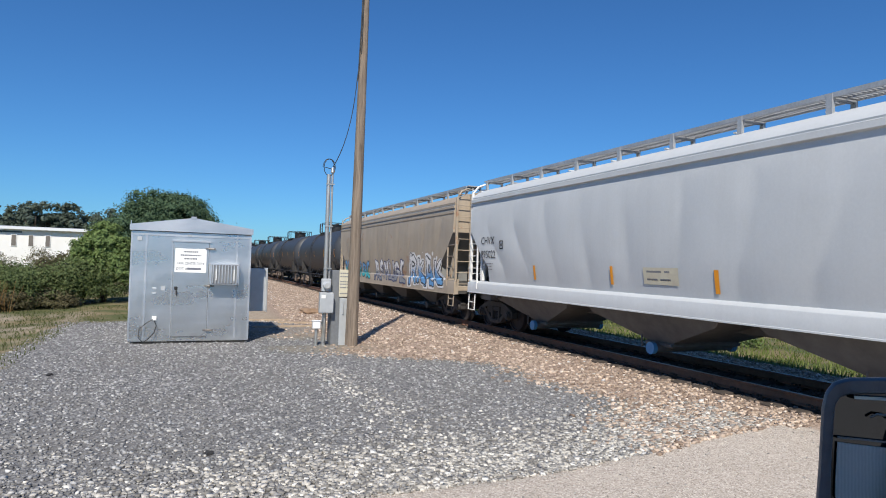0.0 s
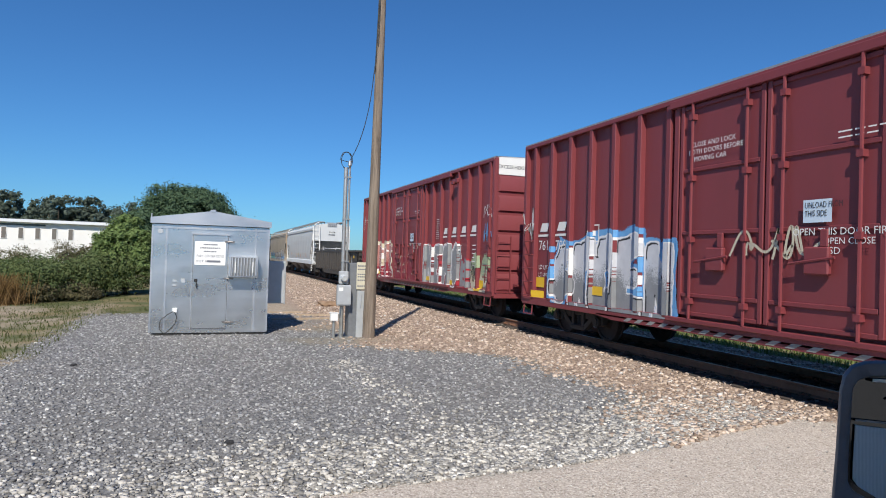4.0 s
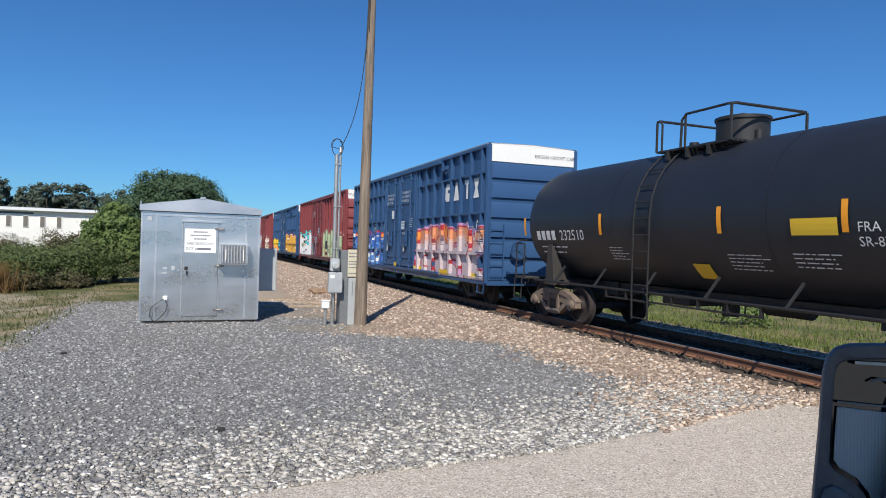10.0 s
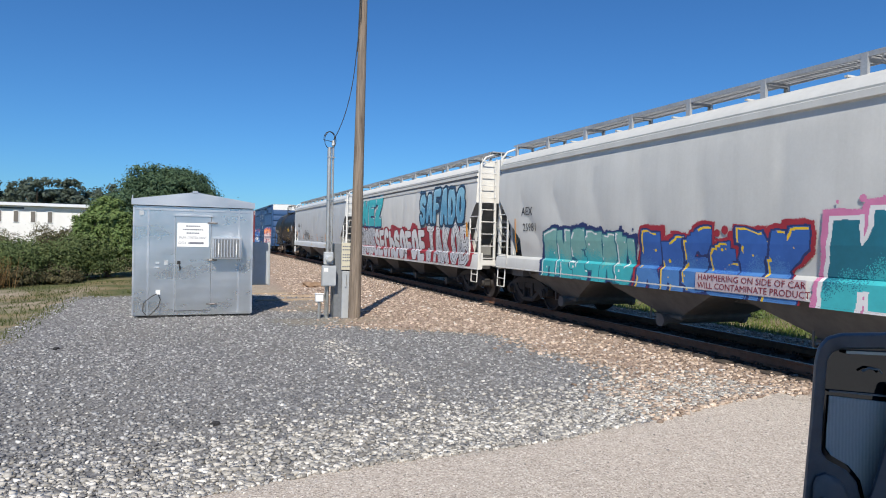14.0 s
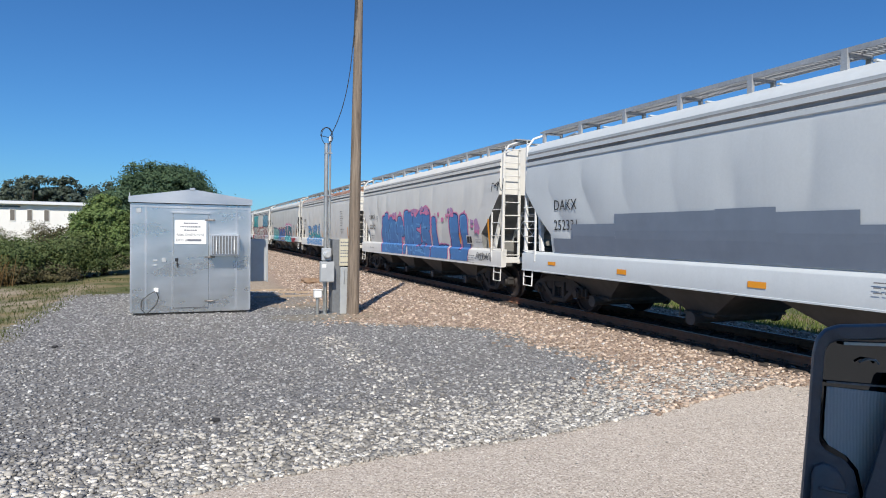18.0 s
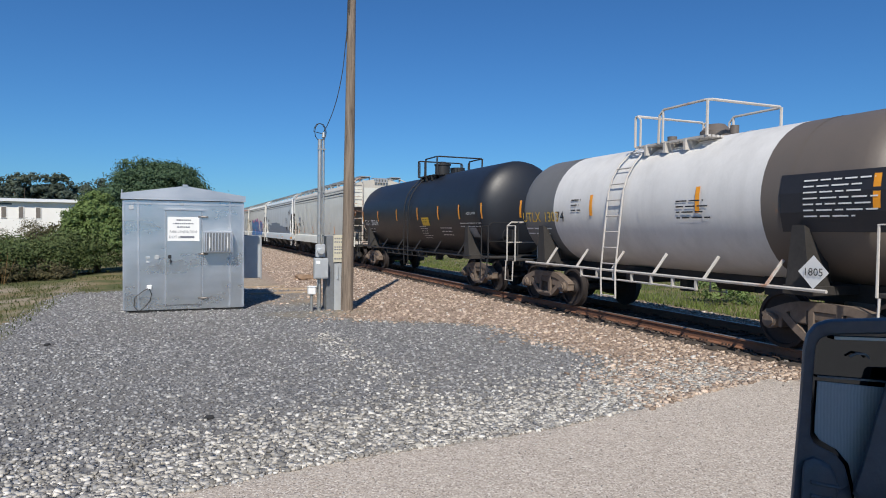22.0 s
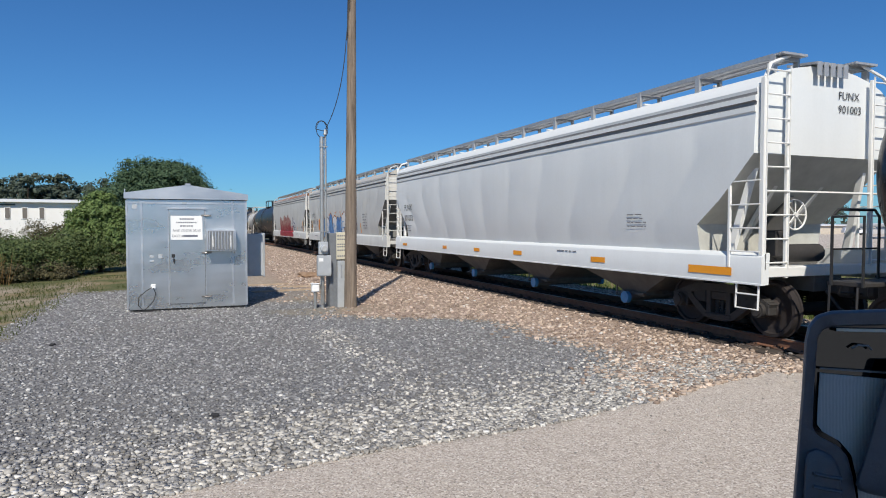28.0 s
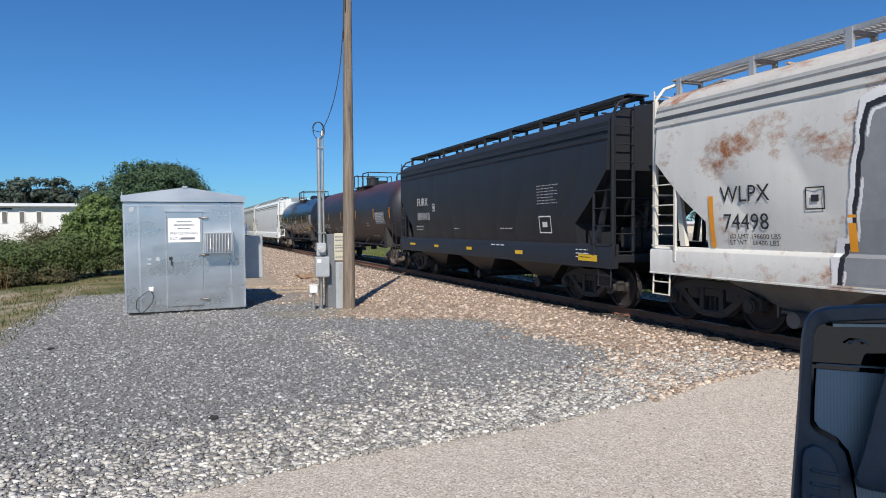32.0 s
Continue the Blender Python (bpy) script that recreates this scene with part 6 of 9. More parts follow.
def tree(x, y, height, wide, mat, label, seed, count=9000, leaf=0.35, trunk=0.35, n=9, category="tree"):
    rng = np.random.default_rng(seed)
    z0 = ground_z(x, y)
    t = thing("tree" if category == "tree" else "bush", pose(x, y, z0), label, category)
    blobs = []
    for i in range(n):
        a = rng.uniform(0, 2 * np.pi)
        q = rng.uniform(0.1, 0.62) * wide
        top = height * (0.80 - 0.38 * (q / wide) ** 1.5) * rng.uniform(0.85, 1.05)
        r = wide * rng.uniform(0.20, 0.42)
        blobs.append((q * np.cos(a), q * np.sin(a), min(top, height - r * 0.7), r, r, r * rng.uniform(0.6, 0.8)))
    blobs.append((0, 0, height - wide * 0.42, wide * 0.44, wide * 0.44, wide * 0.36))
    for i in range(n // 2):
        a = 2 * np.pi * i / (n // 2)
        blobs.append((0.55 * wide * np.cos(a), 0.55 * wide * np.sin(a), height * 0.38, wide * 0.42, wide * 0.42, height * 0.26))
    b = Build()
    b.loft([[(trunk * k * math.cos(2 * math.pi * i / 10), trunk * k * math.sin(2 * math.pi * i / 10), zz) for i in range(10)] for zz, k in ((-0.2, 1.2), (height * 0.15, 0.8), (height * 0.5, 0.55), (height * 0.8, 0.15))])
    for bx, by, bz, *_ in blobs[:7]:
        b.tube([(0, 0, height * 0.25), (bx * 0.4, by * 0.4, bz * 0.6), (bx, by, bz)], trunk * 0.22)
    part("trunk", b, bark, t)
    ob = new("crown", quad_mesh("crown", leaves(rng, blobs, count, leaf), mat))
    ob.parent = t
    return t


green_dark = leaf_mat("leaf_dark", (0.068, 0.122, 0.078), (0.128, 0.190, 0.112))
green_mid = leaf_mat("leaf_mid", (0.085, 0.128, 0.052), (0.190, 0.228, 0.102))
green_light = leaf_mat("leaf_light", (0.140, 0.215, 0.075), (0.260, 0.340, 0.140))
green_far = leaf_mat("leaf_far", (0.095, 0.124, 0.110), (0.155, 0.192, 0.155))
olive = leaf_mat("leaf_olive", (0.10, 0.092, 0.058), (0.21, 0.188, 0.115))
tree(-2.1, 80, 9.6, 7.8, green_dark, "broad dark green tree behind the shed", 11, 100000, 0.25, 0.5, 26)
tree(-3.1, 31, 3.5, 1.5, green_light, "young light green tree in the hedge", 12, 42000, 0.09, 0.12, 14)
tree(-1.3, 36, 3.5, 1.8, green_mid, "mid green shrub tree in the hedge", 13, 30000, 0.11, 0.12, 12)
for i in range(13):
    tree(-52 + 3.5 * i, 110 + (i % 3) * 3, (10.3, 9.6, 10.6, 9.8, 10.1)[i % 5] - 0.16 * max(i - 9, 0) ** 2, (5.4, 4.8, 5.8)[i % 3], green_far, "dark tree in the row behind the white building", 20 + i, 8000, 0.40, 0.3, 9)


def hedge(name, spots, mat, label, seed, count, leaf):
    """A hedge or bush: twiggy stems below, foliage over them."""
    rng = np.random.default_rng(seed)
    x0, y0 = spots[0][:2]
    ob = thing(name, pose(x0, y0, ground_z(x0, y0)), label, name)
    blobs = []
    for x, y, w, h in spots:
        b = Build()
        dz = ground_z(x, y) - ground_z(x0, y0)
        blobs.append((x - x0, y - y0, dz + h * 0.42, w, w, h * 0.55))
        for k in range(4):
            a = rng.uniform(0, 6.28)
            r = w * rng.uniform(0.2, 0.7)
            b.tube([(x - x0, y - y0, dz - 0.05), (x - x0 + r * 0.5 * math.cos(a), y - y0 + r * 0.5 * math.sin(a), dz + h * 0.5), (x - x0 + r * math.cos(a), y - y0 + r * math.sin(a), dz + h * 0.9)], 0.018, 4)
        part("stem", b, bark, ob)
    part("foliage", quad_mesh("foliage", leaves(rng, blobs, count, leaf), mat), None, ob)
    return ob


hedge("hedge", [(-6.6, 28.2, 1.5, 1.40), (-5.2, 29.2, 1.4, 1.60), (-4.1, 30.0, 1.2, 1.85), (-8.4, 27.6, 1.6, 1.35), (-10.3, 27.5, 1.7, 1.40), (-12.5, 28, 1.8, 1.45), (-3.2, 30.6, 1.1, 2.0), (-6.5, 30.5, 1.6, 1.55), (-9, 30.5, 1.8, 1.55), (-7.6, 28.9, 0.9, 1.60), (-5.8, 27.9, 0.8, 1.35)], green_mid, "dense green bramble hedge", 31, 90000, 0.08)
hedge("hedge", [(-5.9, 27.4, 0.9, 0.65), (-7.2, 26.7, 0.9, 0.65), (-8.8, 26.2, 1.0, 0.65), (-4.6, 28.4, 0.8, 0.60)], olive, "olive brown undergrowth along the hedge", 32, 18000, 0.075)
hedge("hedge", [(-4.5, 31.4, 0.9, 2.25), (-5.3, 32.0, 0.9, 1.95), (-3.9, 31.2, 0.7, 2.5), (-7.4, 32.6, 1.3, 1.75), (-9.4, 32.6, 1.4, 1.7), (-5.0, 29.9, 0.6, 1.95)], olive, "tall brown brush behind the hedge", 33, 17000, 0.085)
hedge("bush", [(-15.0, 66, 1.8, 2.0), (-12.0, 67, 1.0, 2.6), (-17.5, 66, 1.5, 1.9), (-20.0, 66.5, 1.6, 2.2)], olive, "thin brush against the white building", 34, 5000, 0.10)


def tufts(name, count, place, h, mat, label, seed, width=0.012):
    rng = np.random.default_rng(seed)
    x, y = place(rng, count)
    k = len(x)
    z = np.array([ground_z(a, c) for a, c in zip(x, y)])
    a = rng.uniform(0, 2 * np.pi, k)
    hh = h * rng.uniform(0.4, 1.3, k)
    lx, ly = rng.normal(0, 0.3, k) * hh, rng.normal(0, 0.3, k) * hh
    dx, dy = np.cos(a) * width, np.sin(a) * width
    v = np.stack([np.stack([x - dx, y - dy, z], 1), np.stack([x + dx, y + dy, z], 1), np.stack([x + dx * 0.3 + lx, y + dy * 0.3 + ly, z + hh], 1), np.stack([x - dx * 0.3 + lx, y - dy * 0.3 + ly, z + hh], 1)], 1)
    return tagged(new(name, quad_mesh(name, v.reshape(-1, 3), mat)), label, "grass", "", "stuff")


grass_green = leaf_mat("grass_blades", (0.110, 0.155, 0.040), (0.255, 0.300, 0.105))
grass_dry = leaf_mat("dry_blades", (0.17, 0.10, 0.045), (0.36, 0.23, 0.11))


def beyond(rng, n):
    y = 3 + 75 * rng.random(n) ** 1.6
    return 12.6 + 14 * rng.random(n) ** 1.4, y


def verge(rng, n):
    y = rng.uniform(13, 28, n)
    x = -1.2 - 8 * rng.random(n) ** 1.1
    k = np.array([0.38 + 0.8 * noise.noise((a * 0.4, c * 0.3, 1)) + 0.6 * noise.noise((a * 1.7, c * 1.3, 4)) < 0.35 + 0.3 * math.sin(a * 37 + c * 53) and (a < -2.7 or c > 21) for a, c in zip(x, y)])
    return x[k], y[k]


tufts("field_grass", 34000, beyond, 0.12, grass_green, "green grass beyond the track", 41, 0.016)
tufts("verge_grass", 11000, verge, 0.06, leaf_mat("verge_blades", (0.070, 0.095, 0.032), (0.165, 0.175, 0.075)), "patchy grass between lot and hedge", 42)
tufts("dry_reeds", 1600, lambda r, n: (r.normal(-6.6, 0.35, n), r.normal(26.0, 0.25, n)), 0.85, grass_dry, "clump of dry russet reeds before the hedge", 43, 0.01)
hedge("bush", [(15.5, 15.0, 0.9, 0.8), (17.0, 22.0, 1.0, 0.9), (16.2, 30.0, 1.1, 0.9), (18.5, 11.0, 1.0, 0.8)], green_light, "low weeds in the grass beyond the track", 44, 5000, 0.10)

# ---- buildings ----
white_wall = plain("white_painted_wall", (0.74, 0.73, 0.70), 0.8, 0, 1.2, 0.2, 0.1)
dark_glass = plain("dark_window", (0.03, 0.035, 0.04), 0.15, 0, 5, 0.1, 0)
roof_white = plain("pale_metal_roof", (0.70, 0.71, 0.72), 0.5, 0.2, 2, 0.1, 0)


def low_building(name, x0, x1, y, z1, mat, label, gap, wx0, wh=(1.5, 3.0), deep=14, roof_mat=None, ww=0.45, pane_mat=None, base=-0.3):
    bl = thing(name, pose(0, y, base), label, "building")
    b = Build()
    b.box(x0, x1, 0, deep, 0, z1)
    part("wall", b, mat, bl)
    b = Build()
    b.loft([[(x, -0.5, z1), (x, -0.5, z1 + 0.25), (x, deep / 2, z1 + 0.55), (x, deep + 0.5, z1 + 0.25), (x, deep + 0.5, z1)] for x in (x0 - 0.4, x1 + 0.4)])
    part("roof", b, roof_mat or roof_white, bl)
    x = wx0
    while x > x0 + 1:
        b = Build()
        b.box(x - ww, x + ww, -0.06, 0.05, wh[0], wh[1])
        w = part("window", b, mat, bl)
        b = Build()
        b.box(x - ww + 0.05, x + ww - 0.05, -0.075, -0.06, wh[0] + 0.05, wh[1] - 0.05)
        part("pane", b, pane_mat or dark_glass, w)
        x -= gap
    return bl


low_building("long_building", -52, -9.0, 70, 4.30, white_wall, "long low white industrial building behind the hedge", 1.36, -11.9, (2.75, 3.85), ww=0.23, pane_mat=plain("dusty_louvre", (0.14, 0.125, 0.11), 0.6))
b = Build()
b.box(-34, -14.0, -0.03, 0.0, 4.00, 4.16)
part("clerestory", b, dark_glass, bpy.data.objects["long_building"], "dark strip under the roof edge")
low_building("warehouse", 96, 147, 106, 4.4, plain("beige_wall", (0.52, 0.46, 0.38), 0.8), "low beige warehouse far beyond the track", 9.0, 138, (1.2, 2.6), base=-2.6)
low_building("warehouse", 152, 215, 98, 4.6, white_wall, "white low warehouse in the distance", 8.0, 205, (1.5, 2.8), base=-2.7)
for i, (x, y, h, w) in enumerate(((100, 260, 6, 7), (140, 200, 9, 8), (165, 165, 10, 9), (185, 140, 10, 9), (230, 120, 10, 9))):
    tree(x, y, h, w, green_far, "dark tree far beyond the track", 60 + i, 3000, 0.6, 0.3, 7)


# ---- billboard and parked car far beyond the track ----
BZ = -0.4 - ground_z(124.4, 228.2)
board = thing("billboard", pose(124.4, 228.2, ground_z(124.4, 228.2), 0, 0, -28), "red and white billboard on a single post", "billboard")
b = Build()
b.box(-4.9, 4.9, -0.3, 0.3, 9.9 + BZ, 13.8 + BZ, 0.02)
panel = part("panel", b, white_sign, board)
b = Build()
b.cyl((0, 0.2, -0.2), (0, 0.2, 10.0 + BZ), 0.35, n=12)
part("post", b, dark_rock, board)
b = Build()
b.box(-4.9, 4.9, -0.34, -0.31, 9.9 + BZ, 10.8 + BZ)
part("red_band", b, plain("billboard_red", (0.45, 0.05, 0.05), 0.6), panel, "red band")
for x, w in ((-3.2, 1.2), (-0.9, 1.1), (0.6, 1.2), (2.2, 1.2)):
    b = Build()
    b.box(x - w / 2, x + w / 2, -0.34, -0.31, 11.6 + BZ, 12.5 + BZ)
    part("bar", b, plain("billboard_mauve", (0.25, 0.12, 0.25), 0.6), panel)
car_white = plain("white_car_paint", (0.72, 0.73, 0.74), 0.3)
suv = thing("parked_car", pose(134.0, 94.5, ground_z(134.0, 94.5), 0, 0, -35), "white parked estate car before the warehouse", "car")
b = Build()
b.loft([[(-2.3, y, 0.45), (2.3, y, 0.45), (2.35, y, 0.95), (1.3, y, 1.05), (-2.3, y, 1.05)] for y in (-0.9, 0.9)])
b.loft([[(-2.25, y, 1.05), (1.3, y, 1.05), (0.5, y, 1.65), (-2.0, y, 1.68)] for y in (-0.8, 0.8)])
part("body", b, car_white, suv)
for y in (-0.81, 0.81):
    b = Build()
    b.loft([[(-2.0, y + d, 1.12), (1.05, y + d, 1.12), (0.4, y + d, 1.56), (-1.85, y + d, 1.58)] for d in (-0.01, 0.01)])
    part("side_glass", b, dark_glass, suv)
for x in (-1.45, 1.45):
    for y in (-0.82, 0.82):
        b = Build()
        b.cyl((x, y - 0.1, 0.34), (x, y + 0.1, 0.34), 0.34, n=18)
        part("wheel", b, hose_black, suv)

# ---- the train, from its head to its tail: y of each leading end at 0 s ----
def ink(name, rgb, rough=0.55):
    return plain("spray_" + name, rgb, rough, 0, 6, 0.22, 0)


DARK, SILVER, RED, WHITE = ink("black", (0.02, 0.02, 0.025)), ink("silver", (0.55, 0.56, 0.59), 0.4), ink("red", (0.34, 0.025, 0.04)), ink("white", (0.72, 0.71, 0.70))
TEAL, SKYBLUE, DEEPBLUE, NAVY = ink("teal", (0.05, 0.42, 0.45)), ink("sky_blue", (0.13, 0.33, 0.60)), ink("deep_blue", (0.035, 0.12, 0.40)), ink("navy", (0.02, 0.035, 0.13))
PINK, ORANGE, YELLOW, OCHRE = ink("pink", (0.60, 0.20, 0.36)), ink("orange", (0.70, 0.25, 0.05)), ink("yellow", (0.78, 0.52, 0.03)), ink("ochre", (0.48, 0.28, 0.07))
GOLD, BROWN = ink("gold", (0.54, 0.30, 0.045)), ink("brown", (0.23, 0.12, 0.04))
SAGE, CREAM = ink("sage", (0.30, 0.37, 0.24)), ink("cream", (0.55, 0.50, 0.38))
MIDBLUE, PALETEAL, DEEPTEAL, MAUVE = ink("mid_blue", (0.07, 0.20, 0.46)), ink("pale_teal", (0.20, 0.42, 0.38)), ink("deep_teal", (0.015, 0.15, 0.21)), ink("mauve", (0.42, 0.24, 0.42))
print_grey = plain("faded_print", (0.20, 0.20, 0.21), 0.6, 0, 10, 0.15, 0)
GREY, ROSE, MAROON = ink("grey", (0.24, 0.25, 0.26)), ink("rose", (0.36, 0.17, 0.15)), ink("maroon", (0.22, 0.02, 0.035))
yellow_ink = plain("yellow_lettering", (0.60, 0.38, 0.05), 0.6, 0, 10, 0.3, 0)
label_yellow = plain("yellow_label", (0.72, 0.46, 0.03), 0.5, 0, 10, 0.1, 0)
band_grey = plain("grey_blue_band", (0.18, 0.22, 0.28), 0.5, 0, 3, 0.15, 0)
# hopper undersides: the shade below the cars is mixed into these dirty greys
under_dark = plain("shaded_grimy_underbody", (0.062, 0.061, 0.060), 0.75, 0, 5, 0.4, 0.2)
under_pale = plain("shaded_dusty_underbody", (0.12, 0.117, 0.112), 0.75, 0, 5, 0.4, 0.2)


def two_tone(name, low, high, z):
    """Tank paint whose upper part has weathered to another colour, with a ragged edge."""
    m, nt, p, n_, l_ = nodes(name)
    tc, sp, ad = n_("ShaderNodeTexCoord"), n_("ShaderNodeSeparateXYZ"), n_("ShaderNodeMath")
    l_(tc.outputs["Object"], sp.inputs[0])
    ad.operation = "MULTIPLY_ADD"
    ad.inputs[1].default_value = 1.6
    l_(noise_tex(nt, 0.7, 6, 0.7), ad.inputs[0])
    l_(sp.outputs[2], ad.inputs[2])
    edge = n_("ShaderNodeMapRange")
    edge.inputs[1].default_value, edge.inputs[2].default_value = z + 0.55, z + 1.15
    l_(ad.outputs[0], edge.inputs[0])
    fine = noise_tex(nt, 20, 4, 0.7)
    c = mixc(nt, edge.outputs[0], low, high)
    l_(mixc(nt, 0.15, c, fine, "OVERLAY"), p.inputs["Base Color"])
    l_(ramp(nt, fine, [(0.0, 0.32), (1.0, 0.6)]), p.inputs["Roughness"])
    return m


class Side:
    """Writing and paint on the near side of one car, by distance d from its leading end."""

    def __init__(self, car, half, skin, cuts=(), off=0.0):
        self.car, self.half, self.skin, self.cuts, self.coats = car, half - off, skin, cuts, 0

    def text(self, items, mat, label="", name="lettering", lift=0.005):
        for d, z, h, t, *w in items:
            b = Build()
            letter(b, t, self.half - d, z, h, self.skin, lift, w[0] if w else 1.0)
            part(name, b, mat, self.car, label, None, 0)

    def bars(self, items, mat, name="small_print", lift=0.005):
        b = Build()
        for i, (d, z, w, h, rows) in enumerate(items):
            bars(b, self.half - d, z, w, h, rows, self.skin, lift, i)
        return tagged(part(name, b, mat, self.car, "", None, 0), kind="stuff")

    def patches(self, items, mat, name, label="", lift=0.005, skin=None):
        for d, z, w, h in items:
            b = Build()
            patch(b, self.half - d, self.half - d - w, z, z + h, skin or self.skin, lift, 1, 3)
            part(name, b, mat, self.car, label, None, 0)

    def outline(self, d, z, w, h, t, mat):
        """A small outlined panel."""
        b = Build()
        y = self.half - d
        for y0, y1, z0, z1 in ((y, y - w, z, z + t), (y, y - w, z + h - t, z + h), (y, y - t, z + t, z + h - t), (y - w + t, y - w, z + t, z + h - t)):
            patch(b, y0, y1, z0, z1, self.skin, 0.006)
        patch(b, y - w * 0.3, y - w * 0.7, z + h * 0.35, z + h * 0.65, self.skin, 0.006)
        part("plate_mark", b, mat, self.car, "", None, 0)

    def spray(self, d, z, w, h, cells, seed, mats, label, **k):
        b = Build()
        k["lift"] = 0.003 + 0.0025 * self.coats             # each coat lies on the one before
        self.coats += 1
        spray(b, self.half - d, z, w, h, cells, self.skin, seed, [i if m else None for i, m in enumerate(mats)], cuts=self.cuts, floor=0.80 if self.cuts else 0.965, **k)
        return part("graffiti", b, [m or DARK for m in mats], self.car, label, None, 0)

    def scrawl(self, d, z, w, h, seed, mat, thick=0.02, n=3):
        """A thin tag: one looping line."""
        rnd = random.Random(seed)
        for s in range(n):
            b = Build()
            u0, pts = w * s / n, []
            ph, fr = rnd.uniform(0, 6), rnd.uniform(5, 8)
            for k in range(26):
                t = k / 25
                u = u0 + w / n * t + 0.10 * w * math.sin(fr * t + ph)
                v = h * (0.5 + 0.45 * math.sin(fr * 1.6 * t + ph) * math.cos(2.3 * t + s))
                yy, zz = self.half - d - u, z + v
                pts.append((-(self.skin(yy, zz) + 0.018 + 0.0005 * s), yy, zz))
            for a, c in zip(pts[:-1], pts[1:]):
                dy, dz = c[1] - a[1], c[2] - a[2]
                q = math.hypot(dy, dz) + 1e-6
                ny, nz = -dz / q * thick, dy / q * thick
                b.add([(a[0], a[1] - ny, a[2] - nz), (a[0], a[1] + ny, a[2] + nz), (c[0], c[1] + ny, c[2] + nz), (c[0], c[1] - ny, c[2] - nz)], [(0, 1, 2, 3)])
            part("scrawl", b, mat, self.car, "thin sprayed scrawl", None, 0)


def hskin(y, z):
    return 1.552 if z < 0.99 else hopper_skin(y, z) + (0.006 if z < 1.40 else 0.009)


pale_grey = paint("pale_grey_paint", (0.55, 0.57, 0.58), 0.16)
blk = paint("black_tank_paint", (0.013, 0.016, 0.023), 0.2, 0, 0.45, (0.028, 0.031, 0.038))
# black of the head tanks, greyed to put distance haze into the paint
head_black = paint("hazed_black_tank", (0.038, 0.042, 0.050), 0.3, 0, 0.5, (0.075, 0.078, 0.085))
for i in range(7):
    tank_car(51.6 + 15.3 * i, 14.0, 1.45, [head_black], "black tank car coupled in the freight train", seed=i)

tan = paint("tan_hopper_paint", (0.40, 0.33, 0.25), 0.5, 0.18)
car, hf = covered_hopper(36.3, 16.8, tan, "weathered tan covered hopper with scrawled graffiti", seed=2, under=under_dark)
s = Side(car, hf, hskin)
s.spray(7.2, 1.15, 4.4, 0.85, 6, 31, [None, NAVY, GREY, WHITE, None], "dark blue and grey graffiti", fat=0.07, line=0.04)
s.spray(12.2, 1.15, 3.4, 1.0, 4, 32, [WHITE, DARK, SKYBLUE, WHITE, None], "blue and white graffiti", fat=0.08, line=0.05)
s.spray(1.2, 1.2, 5.2, 0.7, 7, 33, [None, DARK, TEAL, SKYBLUE, None], "teal graffiti", fat=0.06, line=0.03)

blue_cap = plain("blue_cap", (0.06, 0.24, 0.48), 0.5)
car, hf = covered_hopper(18.4, 16.95, pale_grey, "pale grey covered hopper with amber strips and blue outlet caps", False, seed=3, pockets=3, cap=blue_cap, under=under_pale, cage=white_ink)
s = Side(car, hf, hskin, (), 0.2)
s.text([(0.75, 2.50, 0.22, "CHVX"), (0.75, 2.10, 0.22, "895022")], black_ink)
s.bars([(0.85, 1.95, 0.7, 0.25, 3), (8.15, 1.86, 0.85, 0.3, 2)], print_grey)
s.patches([(3.82, 1.55, 0.09, 0.36), (7.0, 1.55, 0.09, 0.38), (9.85, 1.50, 0.10, 0.40), (13.2, 1.5, 0.10, 0.4)], amber, "reflector", "amber reflector strip")
s.patches([(8.05, 1.60, 0.95, 0.32)], CREAM, "notice")
s.outline(1.95, 2.35, 0.22, 0.24, 0.03, black_ink)

for i, t in enumerate(("CHVX", "895022")):
    b = Build()
    vs, fs, w = glyphs(t)
    b.add([(-0.20 - 0.04 * i + u * 0.125, -hf + 0.145, 3.62 - 0.21 * i + v * 0.115) for u, v in vs], fs)
    part("end_lettering", b, black_ink, car, "", None, 0)
gon = paint("black_gondola_paint", (0.040, 0.036, 0.034), 0.45, 0.12)
car, hf, gs, gy = gondola(0.30, 14.75, gon, "black gondola car with worn yellow lettering and white scrawls")
s = Side(car, hf, gs)
s.text([(1.38, 1.14, 0.22, "48"), (2.15, 1.14, 0.22, "22"), (2.84, 1.14, 0.22, "38")], yellow_ink)
s.patches([(1.34, 1.60, 0.19, 0.21), (1.57, 1.60, 0.17, 0.21), (2.07, 1.60, 0.19, 0.21), (2.30, 1.60, 0.13, 0.21)], yellow_ink, "owner_mark", "worn yellow block", 0.012)
s.bars([(3.72, 1.42, 0.5, 0.36, 2), (4.57, 1.42, 0.5, 0.36, 2), (4.6, 0.95, 0.4, 0.1, 1), (8.1, 1.1, 0.6, 0.14, 1), (9.2, 1.08, 0.8, 0.16, 2)], yellow_ink)
s.patches([(0.57, 1.66, 0.26, 0.22), (0.40, 1.06, 0.28, 0.20), (3.72, 0.98, 0.48, 0.14), (7.05, 1.0, 0.45, 0.16)], label_yellow, "reflector", "worn yellow patch", 0.012)
s = Side(car, hf, gs, (), 0.8)
